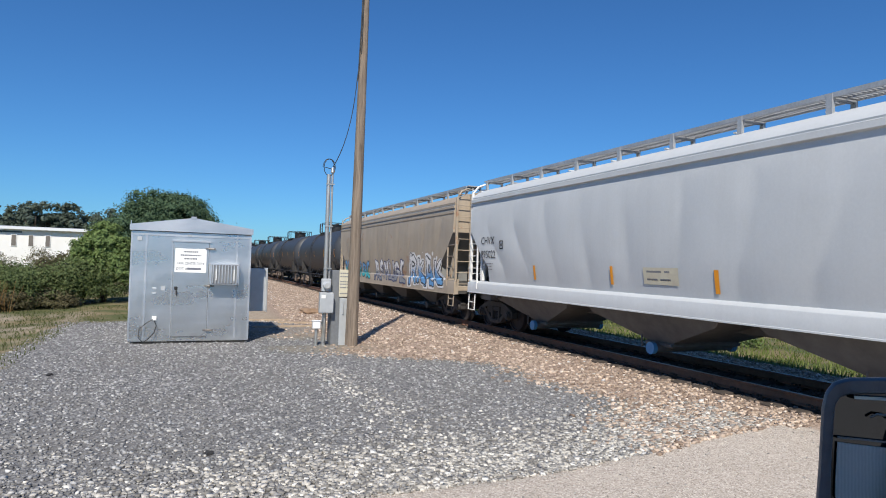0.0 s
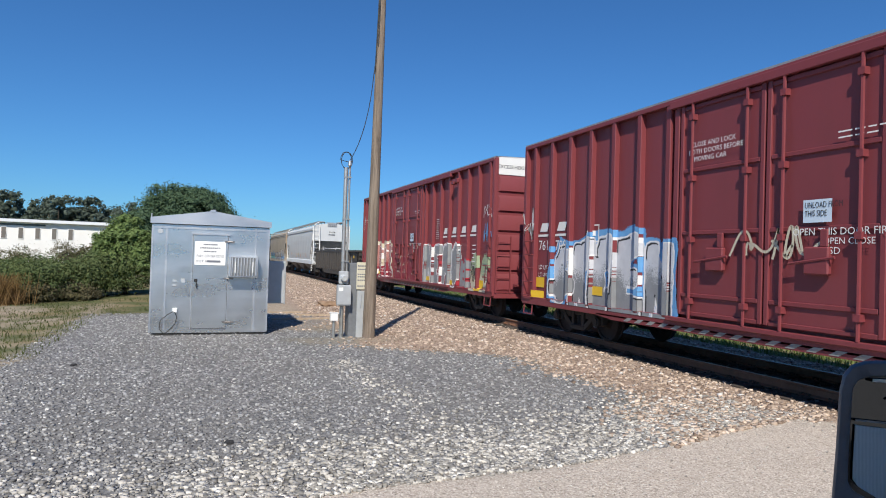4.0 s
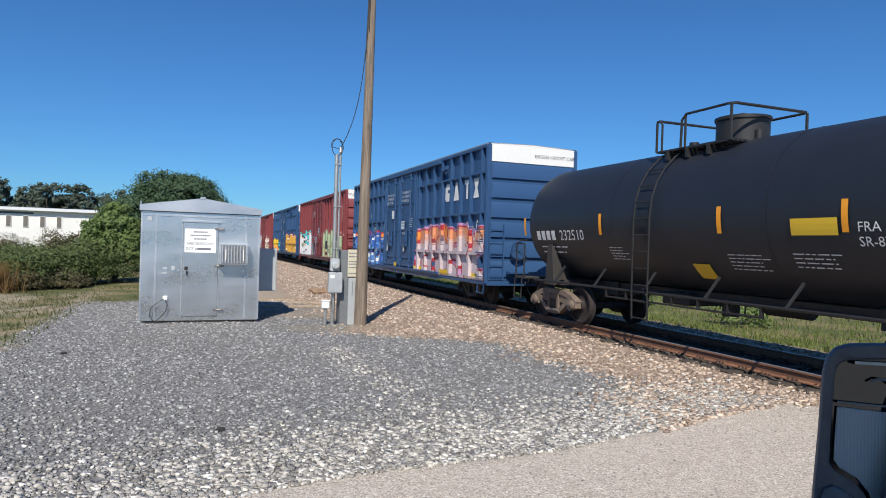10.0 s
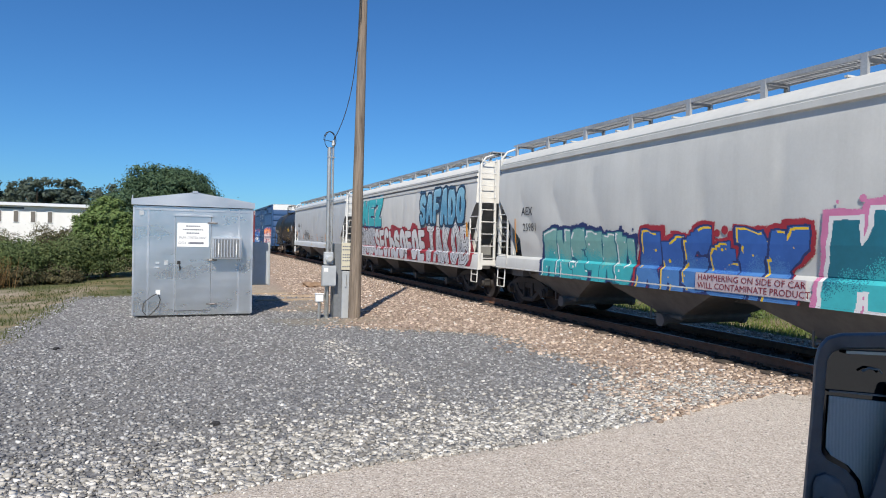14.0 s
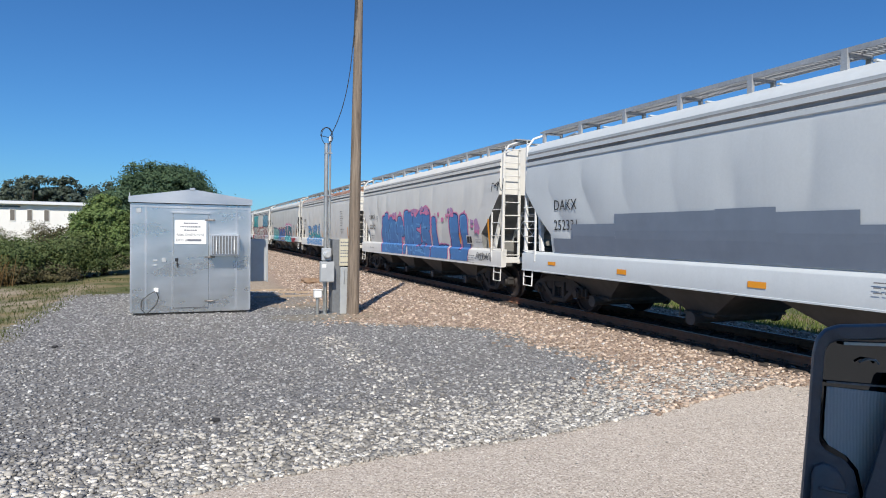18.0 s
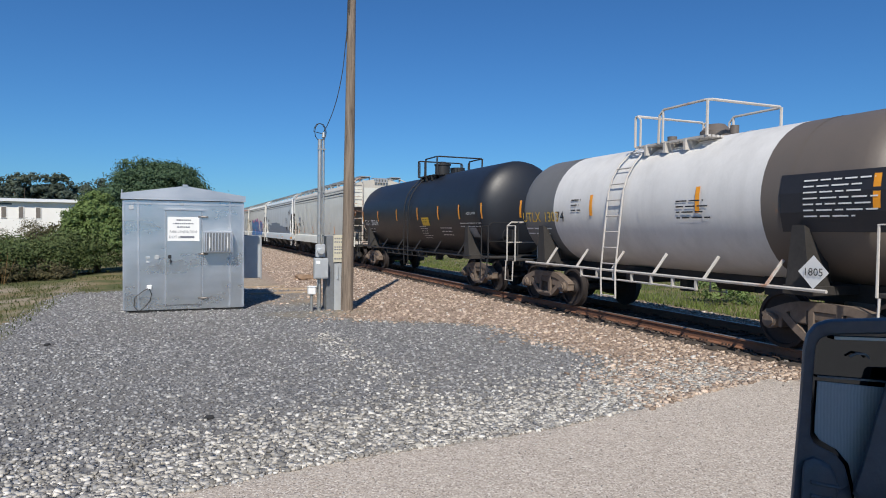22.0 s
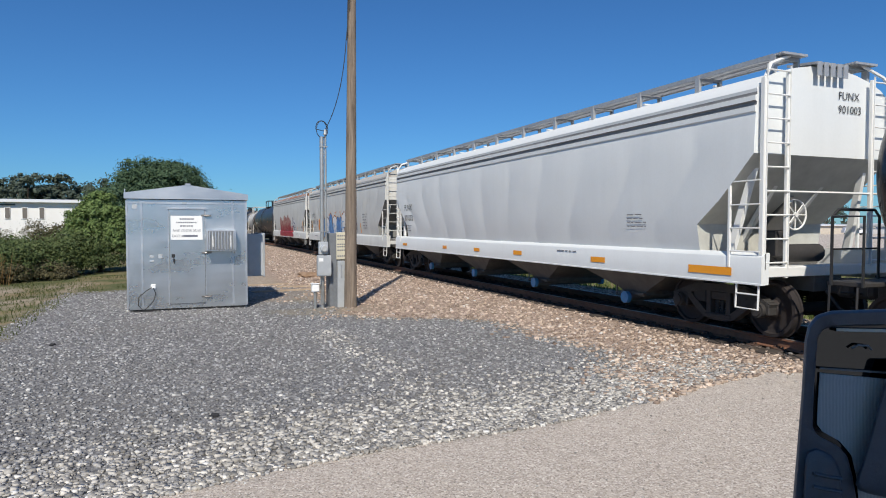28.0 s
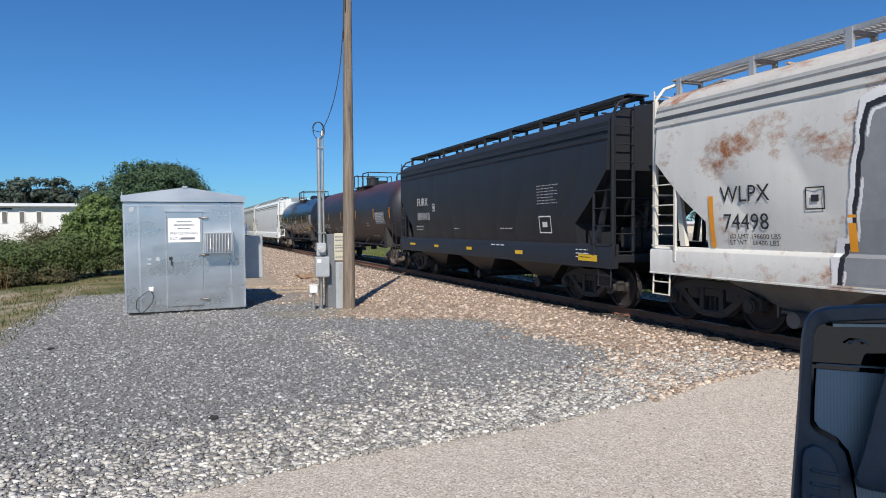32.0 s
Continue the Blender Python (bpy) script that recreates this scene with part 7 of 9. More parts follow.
for d in (8.95, 10.15, 11.3):                              # large worn mark: blocks with bars below
    b = Build()
    y = s.half - d
    for y0, y1, z0, z1 in ((0, 0.72, 1.40, 1.86), (0.0, 0.78, 1.28, 1.36)):
        p = [(y - y0, z0), (y - y1, z0), (y - y1 * 0.93, z1 - 0.06), (y - y1 * 0.85, z1), (y - y0 - 0.06, z1), (y - y0 + 0.0, z1 - 0.08)]
        b.add([(-(gs(0, 0) + 0.012), a, c) for a, c in p], [tuple(range(6))])
    part("emblem", b, yellow_ink, car, "worn yellow block of the owner's mark", None, 0)
s.patches([(12.81, 1.67, 0.32, 0.20), (12.78, 1.10, 0.38, 0.22)], label_yellow, "reflector", "yellow patch", 0.012)
s.outline(10.97, 1.22, 0.42, 0.32, 0.025, white_ink)
s.scrawl(12.32, 0.95, 0.25, 0.9, 78, WHITE, 0.014, 3)
for i, d in enumerate((4.6, 5.4, 6.1, 6.7)):
    s.scrawl(d, 0.85, 0.6, 1.05, 70 + i, WHITE, 0.022, 1)

red = paint("boxcar_red_paint", (0.200, 0.039, 0.046), 0.30, 0.0, 0.5, (0.10, 0.035, 0.028))
blue = paint("boxcar_blue_paint", (0.025, 0.074, 0.180), 0.22, 0.0, 0.42, (0.03, 0.04, 0.055))
blue_rails = (1.61, 2.885, 4.12)


def slanted(s, d, z, n, h, w, gap, mat):
    """The owner's mark as slanted plain blocks with bars below them."""
    for i in range(n):
        b = Build()
        y = s.half - d - i * gap
        for u0, u1, z0, z1 in ((0, w, z, z + h), (-0.1, w + 0.05, z - 0.13, z - 0.07)):
            k = 0.10
            pts = [(y - u0, z0), (y - u1, z0), (y - u1 - k * (z1 - z0) / h, z1), (y - u0 - k * (z1 - z0) / h, z1)]
            b.add([(-(BOX_X + 0.012), a, c) for a, c in pts], [(0, 1, 2, 3)])
        part("emblem", b, mat, s.car, "slanted block of the owner's mark", None, 0)


pale_notice = plain("pale_blue_notice", (0.55, 0.66, 0.76), 0.6, 0, 10, 0.1, 0)


def notice(s, d, z):
    """Pale blue notice plate on a door."""
    b = Build()
    patch(b, s.half - d, s.half - d - 0.46, z, z + 0.33, s.skin, 0.018)
    pl = part("notice", b, pale_notice, s.car, "pale blue notice plate", None, 0)
    for i, t in enumerate(("UNLOAD FROM", "THIS SIDE")):
        b = Build()
        letter(b, t, s.half - d - 0.03, z + 0.21 - 0.12 * i, 0.085, s.skin, 0.024, 0.68)
        part("notice_lettering", b, black_ink, pl, "", None, 0)


def red_boxcar(front, seed, label, length=17.35):
    car, hf, sk, cuts = boxcar(front, length, red, label, seed=seed)
    door = hf - 8.15
    s = Side(car, hf, sk, cuts)
    s.bars([(9.4, 3.75, 0.7, 0.16, 2), (11.75, 3.3, 0.4, 0.8, 10), (13.9, 2.3, 0.5, 0.6, 4), (15.3, 2.3, 0.5, 0.8, 6)], white_ink, lift=0.016)
    k = hf + door
    s.text([(hf - door + 0.55, 2.32, 0.10, "OPEN THIS DOOR FIRST"), (hf - door + 1.05, 2.19, 0.09, "OPEN CLOSE"), (hf - door + 1.05, 2.05, 0.10, "ASD"), (hf - door - 1.62, 3.95, 0.085, "CLOSE AND LOCK"), (hf - door - 1.68, 3.82, 0.085, "BOTH DOORS BEFORE"), (hf - door - 1.55, 3.69, 0.085, "MOVING CAR")], white_ink, lift=0.02)
    notice(s, hf - door + 0.72, 2.50)
    return car, hf, s


def head_words(car, hf, x=-0.75):
    """The notice on the white panel of the trailing end."""
    b = Build()
    vs, fs, w = glyphs("EXCESS HEIGHT CAR")
    h = 0.105
    b.add([(x + (u - w / 2) * h, -hf - 0.0, BOX_TOP - 0.42 + v * h) for u, v in vs], fs)
    part("head_lettering", b, black_ink, car, "", pose(0, 0.014, 0), 0)


car, hf, s = red_boxcar(-16.12, 4, "oxide red boxcar with pale pink and grey graffiti", 17.12)
head_words(car, hf)
slanted(s, 12.55, 2.72, 4, 0.22, 0.42, 0.87, white_ink)
s.patches([(0.80, 2.62, 0.17, 0.23), (1.01, 2.62, 0.19, 0.23), (1.63, 2.62, 0.17, 0.23), (1.84, 2.62, 0.15, 0.23)], white_ink, "owner_mark", "", 0.014)
s.text([(0.76, 2.15, 0.24, "761"), (1.58, 2.15, 0.24, "671"), (0.78, 1.68, 0.10, "LD LMT"), (0.78, 1.53, 0.10, "LT WT")], white_ink, lift=0.014)
s.outline(2.38, 2.38, 0.28, 0.26, 0.025, white_ink)
s.spray(1.35, 0.90, 4.5, 1.40, 5, 41, [CREAM, WHITE, MAROON, ROSE, None], "maroon graffiti letters with white lines on a cream cloud", fat=0.22, line=0.022, halo=0.14, inline=True, blobs=6, square=0.2, shapes="CSRSE")
s.spray(6.3, 0.90, 3.0, 0.95, 3, 46, [None, ROSE, MAROON, MAROON, CREAM], "faded maroon graffiti letters on the doors", fat=0.16, line=0.02, square=0.3)
s.spray(10.45, 0.86, 3.8, 1.40, 4, 42, [RED, WHITE, GREY, GREY, SILVER], "grey graffiti letters with white outlines and a red edge", fat=0.20, line=0.045, halo=0.05, word="NEMO", square=0.3, deep=0.04)
s.spray(14.3, 0.88, 0.9, 0.85, 2, 49, [None, RED, GREY, GREY, None], "short grey graffiti bars", fat=0.12, line=0.05, shapes="EE")
s.spray(15.2, 0.88, 1.5, 0.95, 2, 43, [None, None, CREAM, SAGE, None], "chalky graffiti patches", fat=0.24, line=0.02)
s.scrawl(15.25, 1.05, 0.55, 0.75, 143, DARK, 0.014, 5)
s.scrawl(0.58, 3.25, 0.5, 0.95, 44, WHITE, 0.014, 5)
s.scrawl(-0.02, 3.05, 0.30, 0.45, 47, WHITE, 0.012, 3)
s.scrawl(16.2, 3.1, 0.8, 0.6, 48, WHITE, 0.016, 5)
s.scrawl(16.2, 2.3, 0.8, 0.7, 45, SKYBLUE, 0.02, 4)
s.patches([(0.54, 1.03, 0.42, 0.22), (0.66, 0.83, 0.40, 0.15), (3.15, 0.97, 0.45, 0.14), (5.72, 0.95, 0.46, 0.15), (15.7, 0.92, 0.55, 0.24), (15.7, 0.82, 0.5, 0.09), (10.7, 0.95, 0.4, 0.15), (13.1, 0.9, 0.45, 0.15)], label_yellow, "reflector", "yellow reflective patch", 0.016)

car, hf, s = red_boxcar(-35.15, 5, "oxide red boxcar with cream and blue graffiti")
head_words(car, hf)
slanted(s, 12.50, 2.72, 4, 0.22, 0.42, 0.87, white_ink)
slanted(s, 0.80, 2.60, 2, 0.22, 0.38, 0.86, white_ink)
s.text([(0.76, 2.12, 0.25, "761"), (1.60, 2.12, 0.25, "709"), (0.78, 1.62, 0.11, "LD LMT"), (0.78, 1.42, 0.11, "LT WT")], white_ink, lift=0.014)
s.outline(3.05, 2.3, 0.45, 0.4, 0.03, white_ink)
s.spray(1.5, 0.85, 4.4, 1.35, 5, 51, [SKYBLUE, WHITE, GREY, SILVER, DARK], "grey graffiti letters under a sky blue cloud", fat=0.22, line=0.03, halo=0.14, deep=0.04, shapes="SKCEN", blobs=10)
s.spray(10.4, 0.85, 3.9, 1.3, 5, 52, [None, DARK, CREAM, WHITE, OCHRE], "cream graffiti letters", fat=0.16, line=0.02, inline=True, shapes="SNAKE", square=0.3)
s.scrawl(0.0, 2.2, 0.7, 1.1, 53, WHITE, 0.022, 3)
s.scrawl(7.6, 1.9, 1.6, 0.6, 54, CREAM, 0.022, 4)
s.patches([(0.5, 1.15, 0.6, 0.26), (0.6, 0.88, 0.5, 0.18), (3.0, 1.1, 0.7, 0.2)], label_yellow, "reflector", "yellow reflective patch", 0.016)


def owner_blocks(s, z, h, mat):
    """The owner's large mark as four plain white shapes."""
    shapes = ([(0.14, 0), (0.62, 0), (0.76, 0.16), (0.76, 0.48), (0.40, 0.48), (0.40, 0.66), (0.76, 0.66), (0.76, 0.84), (0.62, 1), (0.14, 1), (0, 0.84), (0, 0.16)], [(0, 0), (0.80, 0), (0.54, 1), (0.26, 1)],
              [(0.28, 0), (0.52, 0), (0.52, 0.78), (0.78, 0.78), (0.78, 1), (0, 1), (0, 0.78), (0.28, 0.78)], [(0, 0), (0.8, 0), (0.54, 0.5), (0.8, 1), (0, 1), (0.26, 0.5)])
    for d, sh in zip((13.70, 14.50, 15.42, 16.15), shapes):
        b = Build()
        y = s.half - d
        out = [(-(BOX_X + 0.016), y - u * h * 0.92, z + v * h) for u, v in sh]
        b.add(out, [tuple(range(len(out)))])
        part("emblem", b, mat, s.car, "white block of the owner's large mark", None, 0)


def blue_boxcar(front, seed, label, number):
    car, hf, sk, cuts = boxcar(front, 17.4, blue, label, blue_rails, (6.35, 10.60), (0.71, 7), (11.03, 8), 0.84, seed)
    s = Side(car, hf, sk, cuts)
    head_words(car, hf, 0.75)
    s.text([(1.79, 3.53, 0.24, "LR"), (2.65, 3.53, 0.24, "S")] + [(1.80 + 0.83 * i, 3.08, 0.24, n) for i, n in enumerate(number)], white_ink, lift=0.014)
    s.text([(6.75, 3.95 - 0.17 * i, 0.10, t) for i, t in enumerate(("CLOSE AND LOCK", "DOORS BEFORE", "MOVING CAR"))] + [(9.0, 3.95 - 0.17 * i, 0.10, t) for i, t in enumerate(("CLOSE AND LOCK", "DOORS BEFORE", "MOVING CAR"))] +
           [(6.75, 2.25, 0.11, "OPEN"), (6.75, 1.85, 0.11, "ASD"), (9.15, 2.25, 0.11, "OPEN"), (9.15, 1.85, 0.11, "ASD")], white_ink, lift=0.016)
    s.bars([(1.4, 4.65, 0.35, 0.25, 4), (5.9, 2.75, 0.6, 0.3, 4), (10.0, 2.9, 0.5, 0.4, 5), (1.5, 2.3, 0.9, 0.2, 2)], white_ink, lift=0.016)
    s.patches([(6.9, 1.55, 0.16, 0.26), (9.3, 1.55, 0.16, 0.26), (7.6, 2.95, 0.35, 0.35)], white_ink, "placard", "small white placard", 0.03)
    s.outline(4.15, 2.45, 0.3, 0.34, 0.03, white_ink)
    s.text([(5.23, 2.52, 0.10, "70K")], white_ink, lift=0.014)
    notice(s, 8.96, 2.48)
    owner_blocks(s, 3.38, 0.62, white_ink)
    return s


s = blue_boxcar(-54.0, 6, "blue boxcar with yellow and orange graffiti", ("13", "01", "79"))
s.spray(0.45, 0.86, 4.4, 1.05, 5, 61, [None, DARK, ORANGE, YELLOW, WHITE], "yellow and orange graffiti letters", fat=0.24, line=0.022, halo=0.06, deep=0.03, two=0.42, square=0.5)
s.spray(5.0, 0.86, 0.9, 0.7, 1, 68, [None, None, TEAL, TEAL, None], "teal graffiti ground", fat=0.22, shapes="I")
s.spray(10.5, 0.80, 6.4, 1.42, 6, 62, [MAROON, WHITE, GOLD, GOLD, BROWN], "large gold graffiti letters with white outline", fat=0.26, line=0.030, halo=0.12, deep=0.07, shapes="MUSTAR", lean=0.2, square=0.85, two=0.4)
s.scrawl(10.1, 1.0, 0.6, 1.1, 63, RED, 0.03, 2)
s = blue_boxcar(-92.45, 8, "blue boxcar with red, white and blue graffiti", ("13", "02", "17"))
s.spray(0.3, 1.55, 5.3, 0.80, 6, 67, [RED, None, RED, ORANGE, None], "red mist of the graffiti", fat=0.05, halo=0.10, lean=0.5)
s.spray(0.1, 0.85, 5.6, 1.30, 6, 64, [DEEPBLUE, NAVY, MIDBLUE, DEEPBLUE, WHITE], "blue graffiti letters with white points and red flames", fat=0.15, line=0.05, halo=0.08, lean=0.45, square=0.7, deep=0.05, wild=0.4)
s.spray(0.5, 0.95, 5.0, 1.0, 7, 69, [None, None, WHITE, SKYBLUE, None], "white strokes within the blue letters", fat=0.035, lean=0.6, square=0.5, wild=0.25)
s.spray(10.65, 0.74, 6.2, 1.50, 6, 65, [MAUVE, RED, ink("pale_pink", (0.52, 0.44, 0.46)), ink("peach", (0.60, 0.25, 0.13)), ROSE], "white and crimson graffiti letters with orange tops", fat=0.235, line=0.045, halo=0.10, lean=0.30, square=0.35, wild=0.0, deep=0.05, two=0.86, shapes="RUSERK")
for d, h in ((10.9, 0.35), (12.4, 0.4), (13.75, 0.55), (14.9, 0.4), (15.9, 0.45)):
    s.spray(d, 1.95, 0.30, h, 1, int(d * 10), [None, RED, ORANGE, ORANGE, None], "orange flame with a red edge over the letters", fat=0.04, line=0.04, lean=-0.2, square=0.1, shapes="V")
s.scrawl(15.7, 1.9, 0.8, 0.8, 66, WHITE, 0.02, 2)
s.patches([(0.6, 1.25, 0.3, 0.24), (2.8, 0.9, 0.4, 0.16), (10.7, 0.85, 0.6, 0.16), (13.6, 0.84, 0.8, 0.16), (15.8, 0.84, 1.0, 0.14), (8.0, 0.9, 0.4, 0.16)], label_yellow, "reflector", "yellow reflective patch", 0.02)

car, hf, s = red_boxcar(-73.05, 7, "oxide red boxcar with pale green graffiti")
head_words(car, hf)
slanted(s, 0.8, 2.60, 2, 0.22, 0.40, 0.95, ROSE)
s.text([(0.76, 2.12, 0.25, "761"), (1.60, 2.12, 0.25, "373")], ROSE, lift=0.014)
s.spray(0.35, 0.82, 5.8, 1.50, 6, 71, [TEAL, DARK, SILVER, SILVER, OCHRE], "grey and ochre graffiti letters with a sky blue edge", fat=0.20, line=0.022, halo=0.14, square=0.6, blobs=20, deep=0.05, wild=0.2)
s.spray(6.3, 0.85, 1.9, 1.35, 2, 73, [SKYBLUE, DARK, SAGE, PALETEAL, WHITE], "pale teal graffiti shapes", fat=0.18, line=0.02, halo=0.12, square=0.6)
s.spray(10.4, 0.80, 6.5, 1.45, 5, 72, [ROSE, DARK, SAGE, SAGE, CREAM], "large pale green graffiti letters", fat=0.33, line=0.022, halo=0.06, blobs=60, square=0.75, deep=0.10, shapes="COENL", lean=0.05)
s.patches([(10.73, 1.12, 0.09, 0.38), (12.75, 1.05, 0.10, 0.40), (14.72, 0.98, 0.11, 0.45)], amber, "reflector", "amber reflector strip", 0.026)
b = Build()
b.add([(-(BOX_X + 0.014), hf - 15.9 + 0.55 * math.cos(t), 3.6 + 0.55 * math.sin(t)) for t in np.linspace(0, 2 * math.pi, 29)[:-1]], [tuple(range(28))])
part("round_emblem", b, ROSE, car, "faded round emblem", None, 0)


def tank_words(car, hf, sk, first, second, d=0.85, z=2.05, mat=white_ink, extra=()):
    s = Side(car, hf, sk)
    if first:
        s.text([(d, z, 0.24, first), (d + 0.24 * 4.3, z, 0.24, second)], mat, lift=0.016)
    else:
        s.patches([(d + 0.24 * i, z, 0.17, 0.23) for i in range(4)], mat, "emblem", "", 0.016)
        s.text([(d + 1.1, z, 0.24, second)], mat, lift=0.016)
    s.bars([(d + 0.1, z - 0.15, 1.3, 0.26, 2)] + list(extra), white_ink, lift=0.016)
    return s


car, hf, sk, zc = tank_car(-111.5, 12.7, 1.45, [blk], "black tank car with yellow reflector strips", seed=9, deck_y=0.27, ladder_y=0.85, strip_at=(0.59, 4.01, 7.45, 9.73, 12.0))
s = tank_words(car, hf, sk, "", "232510", 1.2, 2.05, white_ink, [(7.5, 1.82, 0.95, 0.30, 5), (8.8, 1.86, 0.85, 0.26, 4), (4.2, 1.9, 0.6, 0.3, 5)])
s.patches([(6.55, 1.36, 0.42, 0.27), (8.86, 2.13, 0.76, 0.25)], label_yellow, "label", "yellow label plate", 0.018)
s.patches([(10.9, 2.15, 0.8, 0.5)], GREY, "data_panel", "grey data panel", 0.018)
s.bars([(10.95, 2.62, 0.7, 0.44, 6)], white_ink, "panel_print", 0.022)
s.text([(9.9, 2.18, 0.13, "FRA AIP"), (9.9, 1.98, 0.13, "SR-8754")], white_ink, lift=0.018)

car, hf = covered_hopper(-124.95, 18.2, pale_grey, "pale grey covered hopper with a black scrawl", False, seed=10, pockets=3, under=under_pale, cage=white_ink)
s = Side(car, hf, hskin, (), 0.25)
s.text([(1.65, 2.48, 0.24, "HCBX"), (1.70, 2.02, 0.24, "1751"), (13.9, 2.32, 0.12, "LINING"), (13.9, 1.95, 0.12, "PAINT")], black_ink)
s.bars([(1.75, 1.72, 0.9, 0.26, 2), (7.2, 1.80, 0.9, 0.4, 3), (10.6, 1.75, 0.9, 0.4, 3), (13.9, 2.28, 0.9, 0.3, 2), (13.9, 1.9, 0.9, 0.3, 2)], print_grey)
s.scrawl(4.3, 1.42, 2.2, 0.85, 101, DARK, 0.016, 6)
s.patches([(1.25, 1.8, 0.09, 0.42), (3.9, 1.55, 0.09, 0.34), (6.55, 1.5, 0.10, 0.40), (9.35, 1.5, 0.10, 0.45), (12.2, 1.5, 0.1, 0.45)], amber, "reflector", "amber reflector strip")
s.patches([(4.0, 1.16, 0.10, 0.10), (7.6, 1.16, 0.10, 0.10), (12.3, 1.16, 0.12, 0.12)], label_yellow, "label", "", 0.012)
s.outline(2.95, 2.35, 0.26, 0.30, 0.03, black_ink)

white_h = paint("off_white_paint", (0.69, 0.68, 0.64), 0.20)
white_warm = paint("warm_white_paint", (0.66, 0.63, 0.56), 0.25)
dull_white = paint("dull_white_paint", (0.60, 0.60, 0.57), 0.25)
car, hf = covered_hopper(-144.45, 16.25, white_h, "off-white covered hopper covered in silver, red and blue graffiti", seed=11, under=under_dark)
s = Side(car, hf, hskin, (), 0.15)
s.spray(0.2, 1.0, 15.2, 0.95, 15, 111, [RED, None, None, None, None], "red ground of the graffiti", fat=0.42, line=0.08, halo=0.12, blobs=60, cell=0.022)
s.patches([(-0.1, 0.92, 1.55, 0.40)], RED, "graffiti", "red painted sill end", 0.010)
s.spray(1.0, 1.0, 3.4, 1.28, 4, 112, [None, DARK, SILVER, SILVER, WHITE], "silver graffiti letters", fat=0.20, line=0.02, inline=True, square=0.2, shapes="CRMS")
s.spray(4.5, 0.95, 3.0, 1.20, 4, 118, [None, DARK, SILVER, WHITE, None], "silver graffiti word with black outline", fat=0.20, line=0.022, square=0.25, word="SECH", deep=0.03, lean=0.05)
s.spray(7.5, 0.95, 3.9, 1.12, 5, 120, [None, DARK, SILVER, WHITE, None], "silver graffiti word with black outline", fat=0.21, line=0.022, square=0.25, word="SOFOE", deep=0.03, lean=0.0)
s.spray(11.5, 0.93, 3.9, 1.33, 5, 119, [None, DARK, SILVER, WHITE, None], "silver graffiti word with black outline", fat=0.22, line=0.024, inline=True, square=0.3, word="JAKOB", lean=0.08)
s.spray(1.05, 2.42, 4.7, 1.12, 4, 115, [None, NAVY, TEAL, TEAL, WHITE], "turquoise graffiti word with violet outline", fat=0.26, line=0.04, square=0.95, word="INEZ", deep=0.05)
s.spray(10.85, 2.33, 4.25, 1.12, 6, 117, [ink("dusk_blue", (0.02, 0.06, 0.12)), ink("ink_blue", (0.02, 0.04, 0.07)), ink("steel_blue", (0.12, 0.33, 0.49)), ink("pale_blue", (0.22, 0.45, 0.58)), ink("ice_blue", (0.38, 0.58, 0.68))], "large blue sprayed word with a dark edge", fat=0.165, line=0.055, halo=0.06, word="SAFADO", square=0.15, lean=0.02, two=0.6)
s.text([(1.87, 2.27, 0.19, "WFRX", 1.1), (1.82, 1.90, 0.20, "877902", 1.05)], black_ink, lift=0.03)
s.bars([(1.85, 1.72, 1.2, 0.22, 2)], print_grey, lift=0.03)
s.patches([(15.25, 1.9, 0.12, 0.45)], amber, "reflector", "amber reflector strip", 0.03)
s.scrawl(9.0, 1.1, 0.8, 0.25, 116, DARK, 0.012, 3)

car, hf = covered_hopper(-161.95, 17.35, dull_white, "dull white covered hopper with teal and pink graffiti", False, seed=12, under=under_pale)
s = Side(car, hf, hskin, (), 0.35)
s.text([(1.13, 2.48, 0.21, "AEX"), (1.2, 2.07, 0.20, "25981")], black_ink)
s.spray(2.2, 1.0, 3.5, 0.98, 6, 121, [NAVY, DEEPTEAL, TEAL, PALETEAL, WHITE], "pale teal graffiti letters under dark blue bubbles", fat=0.13, line=0.02, halo=0.09, blobs=8, square=0.8, deep=0.03)
s.spray(5.85, 1.0, 3.6, 0.92, 6, 122, [RED, NAVY, MIDBLUE, DEEPBLUE, YELLOW], "deep blue graffiti letters under red bubbles", fat=0.14, line=0.025, halo=0.08, blobs=6, square=0.9, deep=0.04)
s.spray(9.75, 0.98, 3.6, 1.25, 3, 123, [PINK, WHITE, TEAL, DEEPTEAL, None], "large deep teal graffiti letters with a white rim among pink bubbles", fat=0.21, line=0.06, halo=0.12, blobs=14, square=0.9, two=0.35)
s.spray(13.5, 1.04, 2.0, 0.20, 3, 124, [RED, None, None, None, None], "crimson graffiti dots", fat=0.03, line=0.02, halo=0.06, blobs=16)
s.text([(14.2, 1.14, 0.19, "GTV")], RED, lift=0.014, name="graffiti")
s.patches([(7.44, 1.05, 2.15, 0.29)], ink("pale_rose", (0.50, 0.42, 0.44)), "warning_plate", "pale warning plate", 0.020)
s.text([(7.50, 1.215, 0.10, "HAMMERING ON SIDE OF CAR", 1.05), (7.50, 1.08, 0.10, "WILL CONTAMINATE PRODUCT", 1.02)], MAROON, lift=0.026)
s.patches([(14.26, 2.04, 0.76, 0.30)], SILVER, "data_panel", "grey data panel")
s.bars([(14.3, 2.32, 0.68, 0.26, 3), (13.0, 2.17, 0.8, 0.16, 2), (14.28, 1.98, 0.6, 0.28, 3)], print_grey, lift=0.016)
